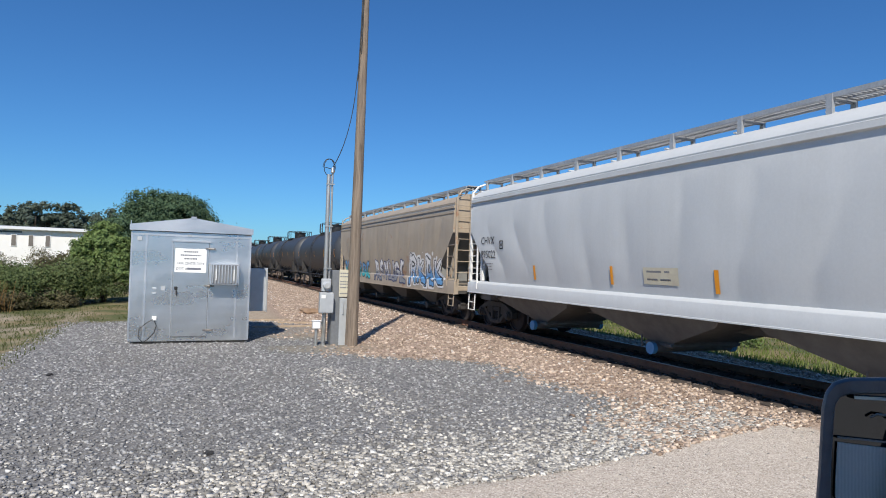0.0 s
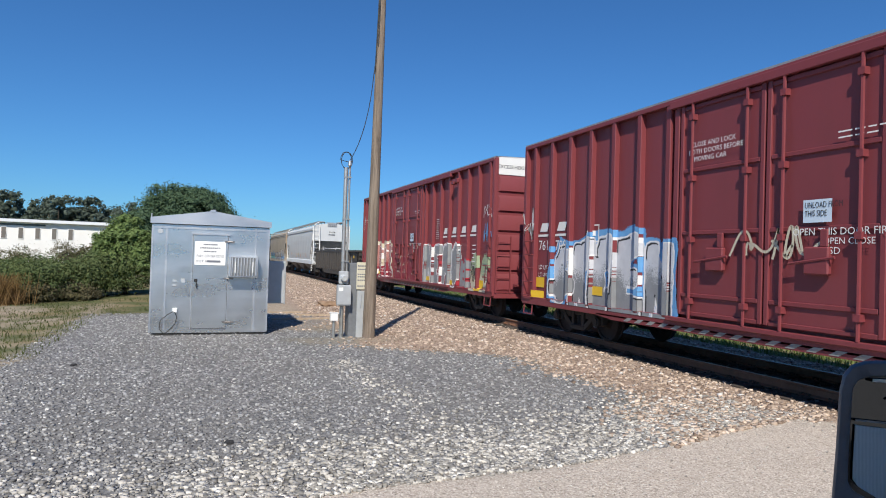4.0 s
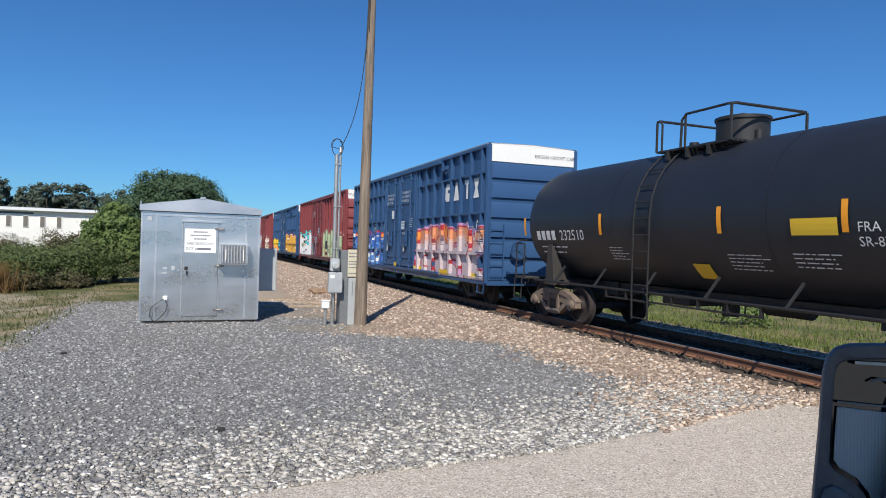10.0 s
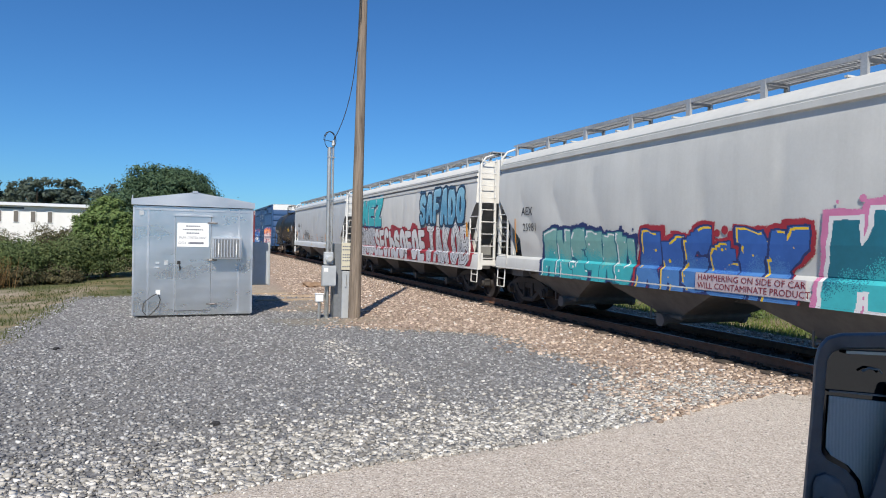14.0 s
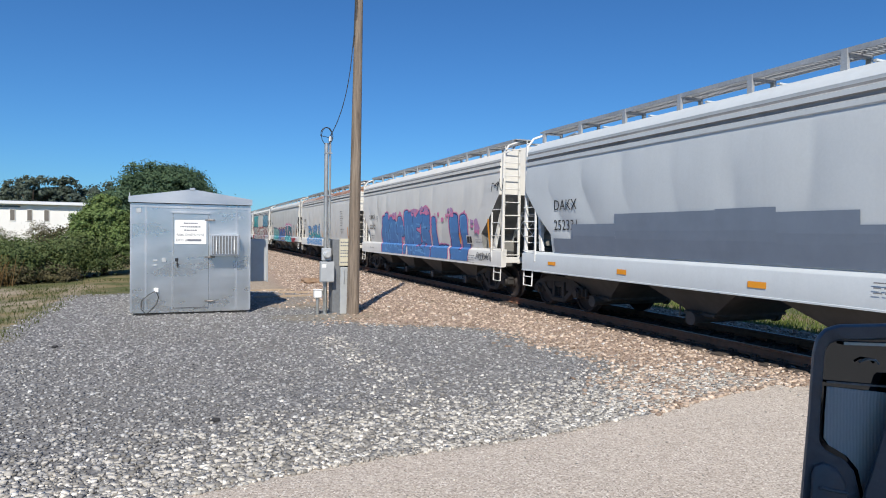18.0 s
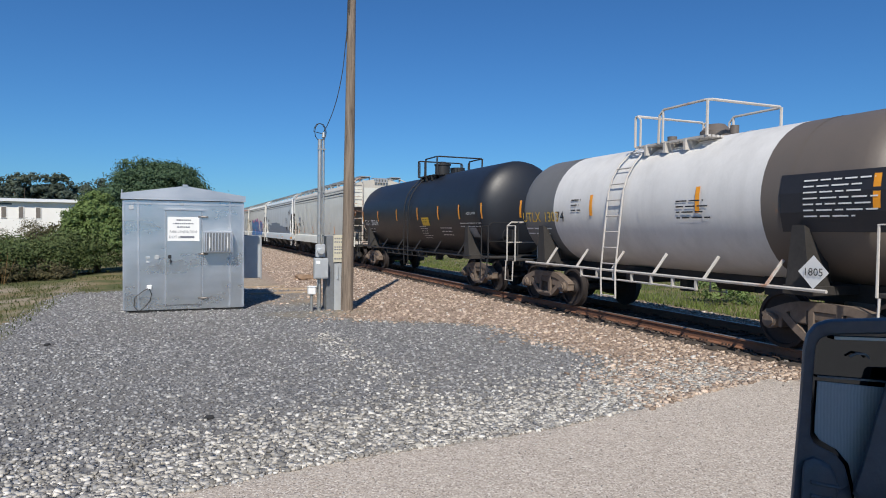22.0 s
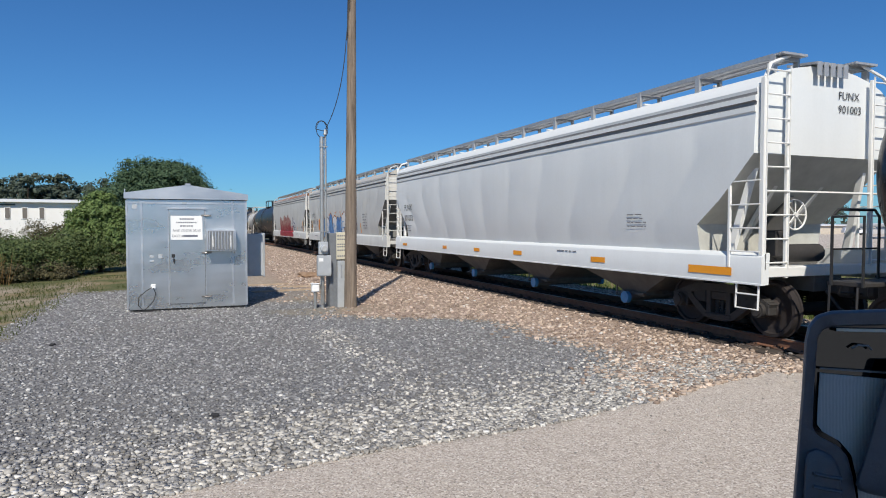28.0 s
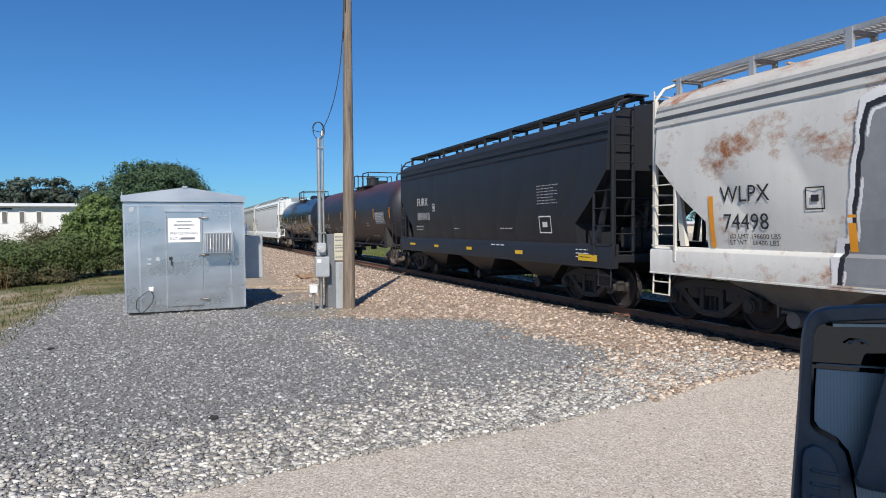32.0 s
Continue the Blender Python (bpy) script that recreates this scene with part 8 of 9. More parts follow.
s.patches([(10.75, 1.52, 0.08, 0.42), (12.57, 1.48, 0.08, 0.42), (14.17, 1.50, 0.09, 0.42), (15.7, 1.42, 0.10, 0.95), (0.78, 1.5, 0.05, 0.9)], amber, "reflector", "amber reflector strip", 0.02)
s.patches([(15.18, 1.62, 0.2, 0.2)], CREAM, "label", "", 0.016)

rust_roof = paint("rusted_roof_paint", (0.50, 0.46, 0.41), 0.3, 0.75)
car, hf = covered_hopper(-180.55, 16.5, white_h, "off-white covered hopper with rust along the roof edge", seed=13, under=under_dark, roof=rust_roof, cage=white_warm)
s = Side(car, hf, hskin, (), 0.35)
s.text([(0.95, 2.55, 0.2, "DAKX"), (0.95, 2.15, 0.2, "251824")][:1], black_ink)
s.bars([(1.0, 2.35, 0.8, 0.35, 2), (12.6, 3.0, 0.7, 0.9, 7), (12.6, 2.0, 0.8, 0.3, 3)], print_grey)
s.spray(2.4, 1.45, 4.3, 0.75, 5, 131, [None, NAVY, TEAL, SKYBLUE, None], "blue graffiti letters", fat=0.09, line=0.03)
s.spray(2.0, 1.02, 5.4, 0.3, 7, 132, [SKYBLUE, WHITE, SKYBLUE, None, None], "pale blue graffiti on the sill", fat=0.07, line=0.03)
s.scrawl(8.4, 1.6, 1.3, 0.7, 133, DEEPBLUE, 0.018, 4)
s.scrawl(10.2, 1.05, 1.7, 0.3, 134, DARK, 0.03, 5)
s.patches([(7.2, 1.5, 0.09, 0.4), (14.2, 1.5, 0.1, 0.6)], amber, "reflector", "amber reflector strip")

car, hf = covered_hopper(-198.3, 15.1, white_h, "off-white covered hopper with large blue and pink graffiti", seed=14, under=under_dark)
s = Side(car, hf, hskin, (), 0.4)
s.text([(1.0, 2.45, 0.20, "DAKX", 1.15), (1.0, 2.0, 0.20, "252022", 1.1)], black_ink)
s.bars([(1.2, 1.7, 0.5, 0.22, 2), (1.1, 1.15, 0.8, 0.08, 1), (12.9, 1.66, 0.55, 0.14, 2), (12.45, 1.18, 0.6, 0.28, 4)], print_grey)
s.outline(2.2, 2.35, 0.18, 0.24, 0.02, print_grey)
s.spray(3.0, 0.95, 6.0, 1.45, 6, 141, [PINK, NAVY, MIDBLUE, MIDBLUE, SKYBLUE], "large blue graffiti letters with pink clouds", fat=0.27, line=0.03, halo=0.10, blobs=10, square=0.35, shapes="GOCMES")
s.spray(3.3, 1.05, 5.4, 1.2, 8, 145, [None, None, SKYBLUE, SKYBLUE, None], "pale blue strokes within the letters", fat=0.030, square=0.1)
s.spray(9.2, 0.95, 3.4, 1.35, 2, 142, [PINK, NAVY, MIDBLUE, MIDBLUE, SKYBLUE], "large blue graffiti letters", fat=0.34, line=0.035, halo=0.07, blobs=6, square=0.5, shapes="LU", lean=-0.1)
for d, z, w in ((7.0, 2.50, 0.7), (8.0, 2.55, 0.9), (10.7, 2.42, 0.5), (12.6, 2.02, 0.55), (12.9, 1.86, 0.35), (4.6, 2.42, 0.6)):
    s.spray(d, z, w, 0.22, 2, int(d * 10), [None, None, PINK, MAUVE, None], "pink sprayed cloud", fat=0.10, shapes="CO", square=0.1)
s.patches([(11.72, 1.5, 0.09, 0.35), (13.84, 1.42, 0.11, 0.85)], amber, "reflector", "amber reflector strip", 0.02)
s.patches([(12.26, 1.52, 0.42, 0.26)], WHITE, "data_plate", "", 0.014)
s.patches([(12.29, 1.55, 0.20, 0.20), (12.51, 1.55, 0.14, 0.20)], DARK, "data_panel", "black data panel", 0.018)
s.scrawl(13.1, 1.02, 0.95, 0.28, 143, DARK, 0.012, 6)
s.scrawl(14.1, 3.02, 0.75, 0.40, 144, DARK, 0.014, 3)

bluish = paint("bluish_white_paint", (0.55, 0.59, 0.61), 0.14)
car, hf = covered_hopper(-214.6, 15.3, bluish, "bluish white covered hopper with a stepped grey painted band", seed=15, under=under_dark, cage=white_ink)
s = Side(car, hf, hskin, (), 0.4)
s.text([(1.15, 2.42, 0.24, "DAKX"), (1.15, 1.95, 0.24, "252331")], black_ink)
b = Build()
steps = [(1.1, 1.75), (1.9, 2.08), (3.5, 2.28), (6.2, 2.30), (7.4, 2.22), (8.7, 2.02), (10.3, 1.92), (12.0, 1.90), (13.0, 1.70), (13.5, 1.45), (13.9, 1.45)]
for (d0, z0), (d1, z1) in zip(steps[:-1], steps[1:]):
    patch(b, s.half - d0, s.half - d1, 1.42, z0, hskin, 0.010, 1, 5)
part("grey_band", b, band_grey, car, "stepped grey-blue paint band", None, 0)
s.bars([(11.9, 2.62, 1.2, 0.55, 6), (12.9, 1.85, 0.8, 0.2, 2), (8.9, 1.28, 0.8, 0.2, 3)], print_grey, lift=0.016)
s.patches([(12.15, 1.62, 0.42, 0.3)], DARK, "data_panel", "black data panel", 0.016)
s.patches([(0.9, 1.1, 0.35, 0.08), (3.6, 1.05, 0.3, 0.10), (6.9, 1.05, 0.35, 0.10), (9.9, 1.03, 0.4, 0.11), (14.0, 1.0, 1.1, 0.14)], amber, "reflector", "amber reflector strip")
s.scrawl(13.4, 2.75, 0.9, 0.55, 151, DARK, 0.012, 4)

car, hf = covered_hopper(-231.15, 17.28, paint("greenish_white_paint", (0.66, 0.665, 0.61), 0.24, 0.10), "greenish white covered hopper with amber strips and rust stains", seed=16, under=under_dark, cage=paint("stained_white_paint", (0.58, 0.55, 0.50), 0.3, 0.55), roof=paint("stained_roof_paint", (0.55, 0.52, 0.46), 0.35, 0.25))
s = Side(car, hf, hskin, (), 0.35)
s.patches([(1.55, 2.30, 0.95, 0.34)], SILVER, "plate", "pale blue lettering plate")
s.text([(1.68, 2.37, 0.20, "ITFX", 1.2), (1.60, 1.95, 0.23, "39089", 1.15)], black_ink, lift=0.016)
s.bars([(1.65, 1.78, 1.0, 0.24, 2), (5.7, 1.52, 0.6, 0.1, 1), (12.3, 1.5, 0.6, 0.4, 4)], print_grey)
s.outline(3.1, 2.05, 0.26, 0.32, 0.025, black_ink)
s.patches([(1.46, 1.42, 0.10, 0.8), (3.5, 1.5, 0.10, 0.42), (6.6, 1.5, 0.10, 0.42), (9.8, 1.5, 0.11, 0.45), (12.8, 1.5, 0.11, 0.45)], amber, "reflector", "amber reflector strip")

car, hf, sk, zc = tank_car(-249.2, 14.6, 1.45, [blk], "black tank car with yellow labels and reflector strips", seed=17, deck_y=-0.88, ladder_y=-0.23, dome_y=0.65, dome_r=0.30, strip_at=(1.05, 3.51, 6.14, 8.61, 10.67, 12.45, 14.1))
s = tank_words(car, hf, sk, "TILX", "200246", 1.3, 2.0, white_ink, [(8.6, 1.95, 0.9, 0.5, 6), (10.6, 1.9, 1.0, 0.35, 3), (12.4, 2.05, 2.0, 0.2, 2)])
s.patches([(9.0, 1.97, 0.72, 0.29)], label_yellow, "label", "yellow label plate", 0.018)
s.bars([(9.06, 2.21, 0.60, 0.19, 2)], DARK, lift=0.024)
s.patches([(12.9, 1.6, 0.6, 0.3)], GREY, "data_panel", "", 0.018)
s.text([(13.0, 2.30, 0.075, "ACETIC ACID")], white_ink, lift=0.018)

grey_t, white_t, brown_t = paint("grey_tank_paint", (0.15, 0.15, 0.15), 0.4, 0.08), paint("white_tank_paint", (0.70, 0.69, 0.67), 0.32, 0.04), paint("brown_tank_paint", (0.13, 0.108, 0.092), 0.5, 0.12)
car, hf, sk, zc = tank_car(-264.8, 10.7, 1.32, [grey_t, white_t, brown_t], "grey and white tank car with a white railing", [(0.20, 0), (0.775, 1), (1.0, 2)], seed=19, deck_y=-0.3, ladder_y=0.67, zc=2.36, ladder_mat=paint("dirty_white_rail", (0.55, 0.52, 0.48), 0.4, 0.2), dome=False, strips=4)
s = tank_words(car, hf, sk, "UTLX", "1303", 0.75, 2.05, yellow_ink)
s.text([(2.35, 2.05, 0.24, "74")], black_ink, lift=0.016)
s.bars([(3.0, 2.55, 0.4, 0.35, 3), (6.4, 2.4, 0.9, 0.4, 4)], black_ink, "side_print", 0.016)
s.patches([(8.6, 1.85, 1.6, 0.85)], DARK, "data_panel", "black data panel", 0.018)
s.bars([(9.0, 2.6, 1.1, 0.6, 7)], white_ink, "panel_print", 0.022)
b = Build()
y, z = hf - 9.3, 1.28
b.add([(-(1.47), y, z - 0.24), (-(1.47), y - 0.24, z), (-(1.47), y, z + 0.24), (-(1.47), y + 0.24, z)], [(0, 1, 2, 3)])
pl = part("placard", b, white_ink, car, "white diamond hazard placard", None, 0)
b = Build()
letter(b, "1805", y + 0.15, z - 0.05, 0.11, lambda a, c: 1.476)
part("placard_number", b, black_ink, pl, "", None, 0)

car, hf, sk, zc = tank_car(-276.4, 16.9, 1.45, [paint("grey_black_tank", (0.020, 0.023, 0.030), 0.7, 0, 0.4, (0.085, 0.095, 0.11))], "dark grey-black tank car with spilled streaks", seed=18, deck_y=0.26, ladder_y=0.91, strip_at=(0.95, 3.74, 6.52, 9.78, 12.6, 15.6))
s = tank_words(car, hf, sk, "", "214831", 1.7, 2.0, white_ink)
s.bars([(9.9, 1.75, 1.1, 0.35, 5)], print_grey, "side_print", 0.016)
s.patches([(8.47, 1.52, 0.40, 0.28)], CREAM, "label", "cream label plate", 0.018)

car, hf = covered_hopper(-294.15, 17.05, dull_white, "dull white covered hopper with crimson graffiti and rusty roof", seed=20, under=under_dark, roof=rust_roof, rear=1.9)
s = Side(car, hf, hskin, (), 0.35)
s.text([(0.85, 2.10, 0.2, "UTCX"), (0.85, 1.78, 0.2, "49766")], black_ink)
s.bars([(0.9, 1.65, 0.6, 0.2, 2), (12.0, 1.7, 0.4, 0.24, 3), (13.5, 1.72, 0.7, 0.12, 2), (12.7, 1.26, 0.8, 0.14, 2)], print_grey)
s.patches([(14.86, 1.58, 0.40, 0.24)], WHITE, "data_plate", "", 0.014)
s.patches([(14.89, 1.61, 0.18, 0.18), (15.09, 1.61, 0.14, 0.18)], NAVY, "data_panel", "", 0.018)
s.patches([(13.96, 1.02, 0.45, 0.14)], WHITE, "plate", "white plate on the sill", 0.016)
s.spray(4.15, 0.95, 5.9, 1.30, 5, 203, [ROSE, DARK, RED, ROSE, CREAM], "crimson graffiti letters with pale edges", fat=0.27, line=0.018, halo=0.09, square=0.15, lean=0.1, shapes="RNUSE", two=0.65)
s.spray(9.0, 0.95, 1.9, 0.62, 1, 205, [None, None, RED, RED, MAROON], "crimson tail of the last letter", fat=0.24, shapes="L", square=0.1)
s.spray(4.4, 1.0, 5.4, 1.1, 7, 204, [None, None, MAROON, MAROON, None], "dark crimson inner strokes", fat=0.03, square=0.1, lean=0.2)
s.spray(10.85, 1.5, 1.2, 0.65, 3, 202, [WHITE, None, NAVY, NAVY, None], "dark blue sprayed shapes on white", fat=0.035, line=0.05, halo=0.06)
b = Build()
b.add([(-(hopper_skin(0, 2.35) + 0.03), s.half - 11.3 + 0.13 * math.cos(t), 2.33 + 0.17 * math.sin(t)) for t in np.linspace(0, 2 * math.pi, 19)[:-1]], [tuple(range(18))])
part("spot", b, NAVY, car, "dark sprayed spot", None, 0)
s.patches([(3.3, 1.45, 0.08, 0.3), (10.42, 1.40, 0.08, 0.38), (12.92, 1.40, 0.09, 0.36), (15.35, 1.40, 0.10, 0.80)], amber, "reflector", "amber reflector strip")

car, hf = covered_hopper(-312.4, 18.0, dull_white, "dull white covered hopper with big blue bubble graffiti", seed=21, under=under_dark, roof=paint("brown_stained_roof", (0.50, 0.47, 0.42), 0.45, 0.3))
s = Side(car, hf, hskin, (), 0.1)
s.text([(1.3, 2.38, 0.24, "UTCX"), (1.3, 1.97, 0.24, "54555", 1.1)], black_ink)
s.bars([(1.4, 1.75, 1.0, 0.26, 2), (2.0, 1.2, 1.3, 0.14, 1), (14.0, 2.4, 0.8, 0.8, 6)], print_grey)
s.outline(2.75, 1.95, 0.26, 0.30, 0.03, black_ink)
s.patches([(1.03, 1.42, 0.09, 0.75), (13.5, 1.45, 0.1, 0.5)], amber, "reflector", "amber reflector strip")
s.spray(3.95, 0.94, 6.6, 1.40, 6, 211, [ORANGE, DARK, MIDBLUE, WHITE, None], "blue and white bubble graffiti letters", fat=0.40, line=0.035, halo=0.03, square=0.05, shapes="USAONC", alt=True)
s.spray(4.2, 1.2, 6.0, 0.9, 8, 215, [None, None, SKYBLUE, SKYBLUE, None], "pale blue sprayed dots and stars", fat=0.04, square=0.2, wild=0.2)
s.scrawl(4.1, 1.05, 0.5, 0.3, 212, DARK, 0.014, 3)
s.spray(3.3, 1.75, 0.5, 0.45, 1, 213, [ORANGE, None, ORANGE, None, None], "orange splash", fat=0.09, halo=0.10, shapes="X", square=0.1)
s.scrawl(11.8, 1.6, 1.2, 0.5, 214, NAVY, 0.018, 4)

clean = paint("clean_white_paint", (0.72, 0.74, 0.73), 0.10)
clean_white = paint("bright_white_paint", (0.74, 0.74, 0.71), 0.06)
# paler slope sheets, with some shade still put into their grey
car, hf = covered_hopper(-331.65, 18.07, clean, "clean pale covered hopper with amber sill strips", seed=22, rear=1.3, slope=plain("pale_slope_sheet", (0.46, 0.46, 0.42), 0.6, 0, 3, 0.3, 0.1), under=under_pale, cap=blue_cap, cage=clean_white, pockets=4)
s = Side(car, hf, hskin, (), 0.25)
s.text([(0.95, 2.42, 0.22, "FUNX"), (0.95, 2.02, 0.22, "901003")], black_ink)
s.bars([(1.0, 1.85, 0.7, 0.3, 3), (14.6, 2.05, 0.6, 0.3, 4), (12.05, 1.26, 0.8, 0.1, 1)], print_grey)
s.patches([(0.7, 1.05, 0.5, 0.09), (4.9, 1.06, 0.35, 0.10), (7.4, 1.06, 0.4, 0.10), (9.9, 1.06, 0.45, 0.11), (13.4, 1.05, 0.5, 0.11), (16.3, 1.02, 0.95, 0.13)], amber, "reflector", "amber reflector strip")
b = Build()
for i, t in enumerate(("FUNX", "901003")):
    vs, fs, w = glyphs(t)
    b.add([(0.28 + u * 0.13, -hf + 0.145, 3.90 - 0.22 * i + v * 0.13) for u, v in vs], fs)
part("end_lettering", b, black_ink, car, "", pose(0, 0, 0), 0)

blk2 = paint("gloss_black_paint", (0.014, 0.016, 0.024), 0.15, 0, 0.22)
car, hf, sk, zc = tank_car(-350.7, 14.9, 1.5, [blk2], "glossy black tank car with amber strips", seed=23, deck_y=0.13, ladder_y=1.05, zc=2.48, strip_at=(2.0, 4.12, 6.03, 7.89, 10.47, 12.64), dome=False)
s = tank_words(car, hf, sk, "AZXX", "20168", 1.4, 1.95, white_ink, [(2.3, 1.75, 1.2, 0.12, 1), (7.2, 2.3, 1.6, 0.25, 3), (6.4, 2.1, 0.5, 0.5, 5), (9.8, 1.75, 1.0, 0.3, 3)])
s.patches([(12.0, 1.52, 0.80, 0.30)], label_yellow, "label", "yellow label plate", 0.018)
s.patches([(13.2, 2.0, 0.8, 0.65)], GREY, "data_panel", "grey data panel", 0.018)
s.bars([(13.25, 2.6, 0.7, 0.55, 6)], white_ink, "panel_print", 0.022)
car, hf, sk, zc = tank_car(-366.2, 16.5, 1.5, [two_tone("maroon_topped_black", (0.020, 0.020, 0.026), (0.088, 0.034, 0.035), 3.35)], "brown-black tank car with rust-red top and a scrawl", seed=24, deck_y=-0.76, ladder_y=-1.04, zc=2.48, strip_at=(0.9, 3.97, 7.03, 10.24, 13.4, 15.8), dome_y=0.81, dome_r=0.32, rails=(1.12, 0.75, -0.48, -1.6))
s = tank_words(car, hf, sk, "AZXX", "25000", 2.0, 1.75, white_ink, [(11.9, 2.0, 0.6, 0.2, 2), (11.9, 1.4, 1.0, 0.1, 1)])
s.patches([(13.6, 1.95, 1.4, 0.5)], GREY, "data_panel", "grey data panel", 0.018)
s.bars([(13.65, 2.42, 1.3, 0.44, 6)], white_ink, "panel_print", 0.022)
s.scrawl(5.0, 1.38, 2.8, 0.45, 241, ink("pale_grey_line", (0.34, 0.34, 0.36)), 0.012, 8)

bh = paint("black_hopper_paint", (0.016, 0.017, 0.021), 0.25, 0, 0.5, (0.03, 0.03, 0.033))
car, hf = covered_hopper(-383.5, 13.6, bh, "black covered hopper with white lettering", seed=25, slope=bh, pockets=3, under=black_paint, deck=black_paint)
s = Side(car, hf, hskin, (), 0.4)
s.text([(1.68, 2.55, 0.27, "FURX", 1.1), (1.68, 2.03, 0.27, "899410", 1.05)], white_ink)
s.bars([(1.5, 1.82, 0.8, 0.2, 2), (5.0, 1.75, 0.5, 0.08, 1), (8.2, 1.75, 0.7, 0.08, 1), (7.7, 1.30, 1.0, 0.12, 1), (11.9, 1.28, 0.6, 0.24, 3)], white_ink)
s.bars([(10.25, 2.78, 1.0, 0.5, 7)], ink("grey_print", (0.40, 0.40, 0.41)), "paint_record")
s.outline(10.3, 1.62, 0.55, 0.42, 0.03, white_ink)
s.outline(3.22, 2.33, 0.2, 0.26, 0.025, white_ink)
s.patches([(0.8, 1.12, 0.6, 0.08), (3.3, 1.1, 0.4, 0.08), (6.0, 1.09, 0.4, 0.09), (9.1, 1.07, 0.4, 0.1), (12.0, 1.03, 0.7, 0.14)], label_yellow, "reflector", "yellow reflector strip")

rusty_h = paint("rust_streaked_paint", (0.66, 0.645, 0.60), 0.22, 0.40)
car, hf = covered_hopper(-398.25, 16.95, rusty_h, "pale covered hopper with rust streaks and dark graffiti edge", seed=26, under=under_pale, roof=paint("heavy_rust_roof", (0.55, 0.52, 0.48), 0.3, 0.6), cage=white_warm)
s = Side(car, hf, hskin, (), 0.25)
s.text([(1.45, 2.16, 0.25, "WLPX", 0.95), (1.50, 1.72, 0.25, "74498", 0.98), (1.6, 1.575, 0.075, "LD LMT 196600 LBS", 1.05), (1.6, 1.475, 0.075, "LT WT   66400 LBS", 1.05)], black_ink)
s.outline(3.0, 2.0, 0.30, 0.32, 0.02, black_ink)
s.patches([(1.2, 1.42, 0.10, 0.85), (3.62, 1.42, 0.11, 0.5)], amber, "reflector", "amber reflector strip")
s.spray(3.7, 1.0, 6.0, 2.3, 4, 261, [WHITE, DARK, GREY, GREY, WHITE], "dark grey graffiti letters", fat=0.34, line=0.06, halo=0.10, shapes="EBSO")

# ---- pickup that carries the camera: door mirror outside, dark cab round the eye ----
cab_black = plain("black_textured_plastic", (0.085, 0.095, 0.115), 0.42, 0, 60, 0.3, 0.3)
cab_cloth = plain("dark_cab_trim", (0.10, 0.105, 0.115), 0.8, 0, 40, 0.4, 0.3)
mirror_m, mnt, mp, mn_, ml_ = nodes("mirror_glass")
mp.inputs["Base Color"].default_value = (0.055, 0.062, 0.070, 1)
mp.inputs["Metallic"].default_value = 1.0
ml_(ramp(mnt, noise_tex(mnt, 30, 3), [(0.0, 0.03), (1.0, 0.10)]), mp.inputs["Roughness"])
# greys of the reflections that are built as shapes on the mirror glass
reflected_grey = plain("grey_reflection", (0.16, 0.17, 0.18), 0.45)
reflect_m, mnt, mp, mn_, ml_ = nodes("painted_reflection")
wave = mn_("ShaderNodeTexWave")
wave.inputs["Scale"].default_value, wave.inputs["Distortion"].default_value = 70, 1.5
mc = mn_("ShaderNodeTexCoord")
ml_(mc.outputs["Object"], wave.inputs["Vector"])
ml_(mixc(mnt, noise_tex(mnt, 25, 4), mixc(mnt, wave.outputs["Fac"], (0.36, 0.375, 0.38), (0.52, 0.53, 0.53)), (0.43, 0.44, 0.445)), mp.inputs["Base Color"])
mp.inputs["Roughness"].default_value = 0.6
bump(mnt, mp, wave.outputs["Fac"], 0.3, 0.001)
truck = thing("pickup_truck", pose(0, 0, -0.13), "dark pickup truck waiting at the crossing", "pickup truck")


MIRROR = eye_pose(22.22, -2.06, 0, 0, 0, 0) @ pose(0, 0, 0)


def resample(pts, n):
    """n points evenly along a closed outline, from its first corner."""
    pts = [Vector(p) for p in pts]
    seg = [(pts[(i + 1) % len(pts)] - pts[i]).length for i in range(len(pts))]
    total, out = sum(seg), []
    for k in range(n):
        t, i = total * k / n, 0
        while t > seg[i]:
            t -= seg[i]
            i += 1
        out.append(pts[i].lerp(pts[(i + 1) % len(pts)], t / seg[i]))
    return out


def spokes(pts, n, c):
    """Points where n even spokes from c meet a closed outline."""
    out = []
    for k in range(n):
        d = Vector((math.cos(2 * math.pi * k / n), math.sin(2 * math.pi * k / n)))
        best = 0.0
        for p, q in zip(pts, pts[1:] + pts[:1]):
            p, e = Vector(p) - c, Vector(q) - Vector(p)
            det = d.x * -e.y + d.y * e.x
            if abs(det) < 1e-12:
                continue
            s, u = (p.x * -e.y + p.y * e.x) / det, (d.x * p.y - d.y * p.x) / det
            if s > 0 and -1e-9 <= u <= 1 + 1e-9:
                best = max(best, s)
        out.append(c + d * best)
    return out


def at_depth(pts, z, c=None, shrink=1.0):
    """The outline, drawn at 0.85 m, carried along the line of sight to depth z and drawn in round c."""
    c, k = c or Vector((0.62, -0.26)), -z / 0.85
    return [((c.x + (p[0] - c.x) * shrink) * k, (c.y + (p[1] - c.y) * shrink) * k, z) for p in pts]


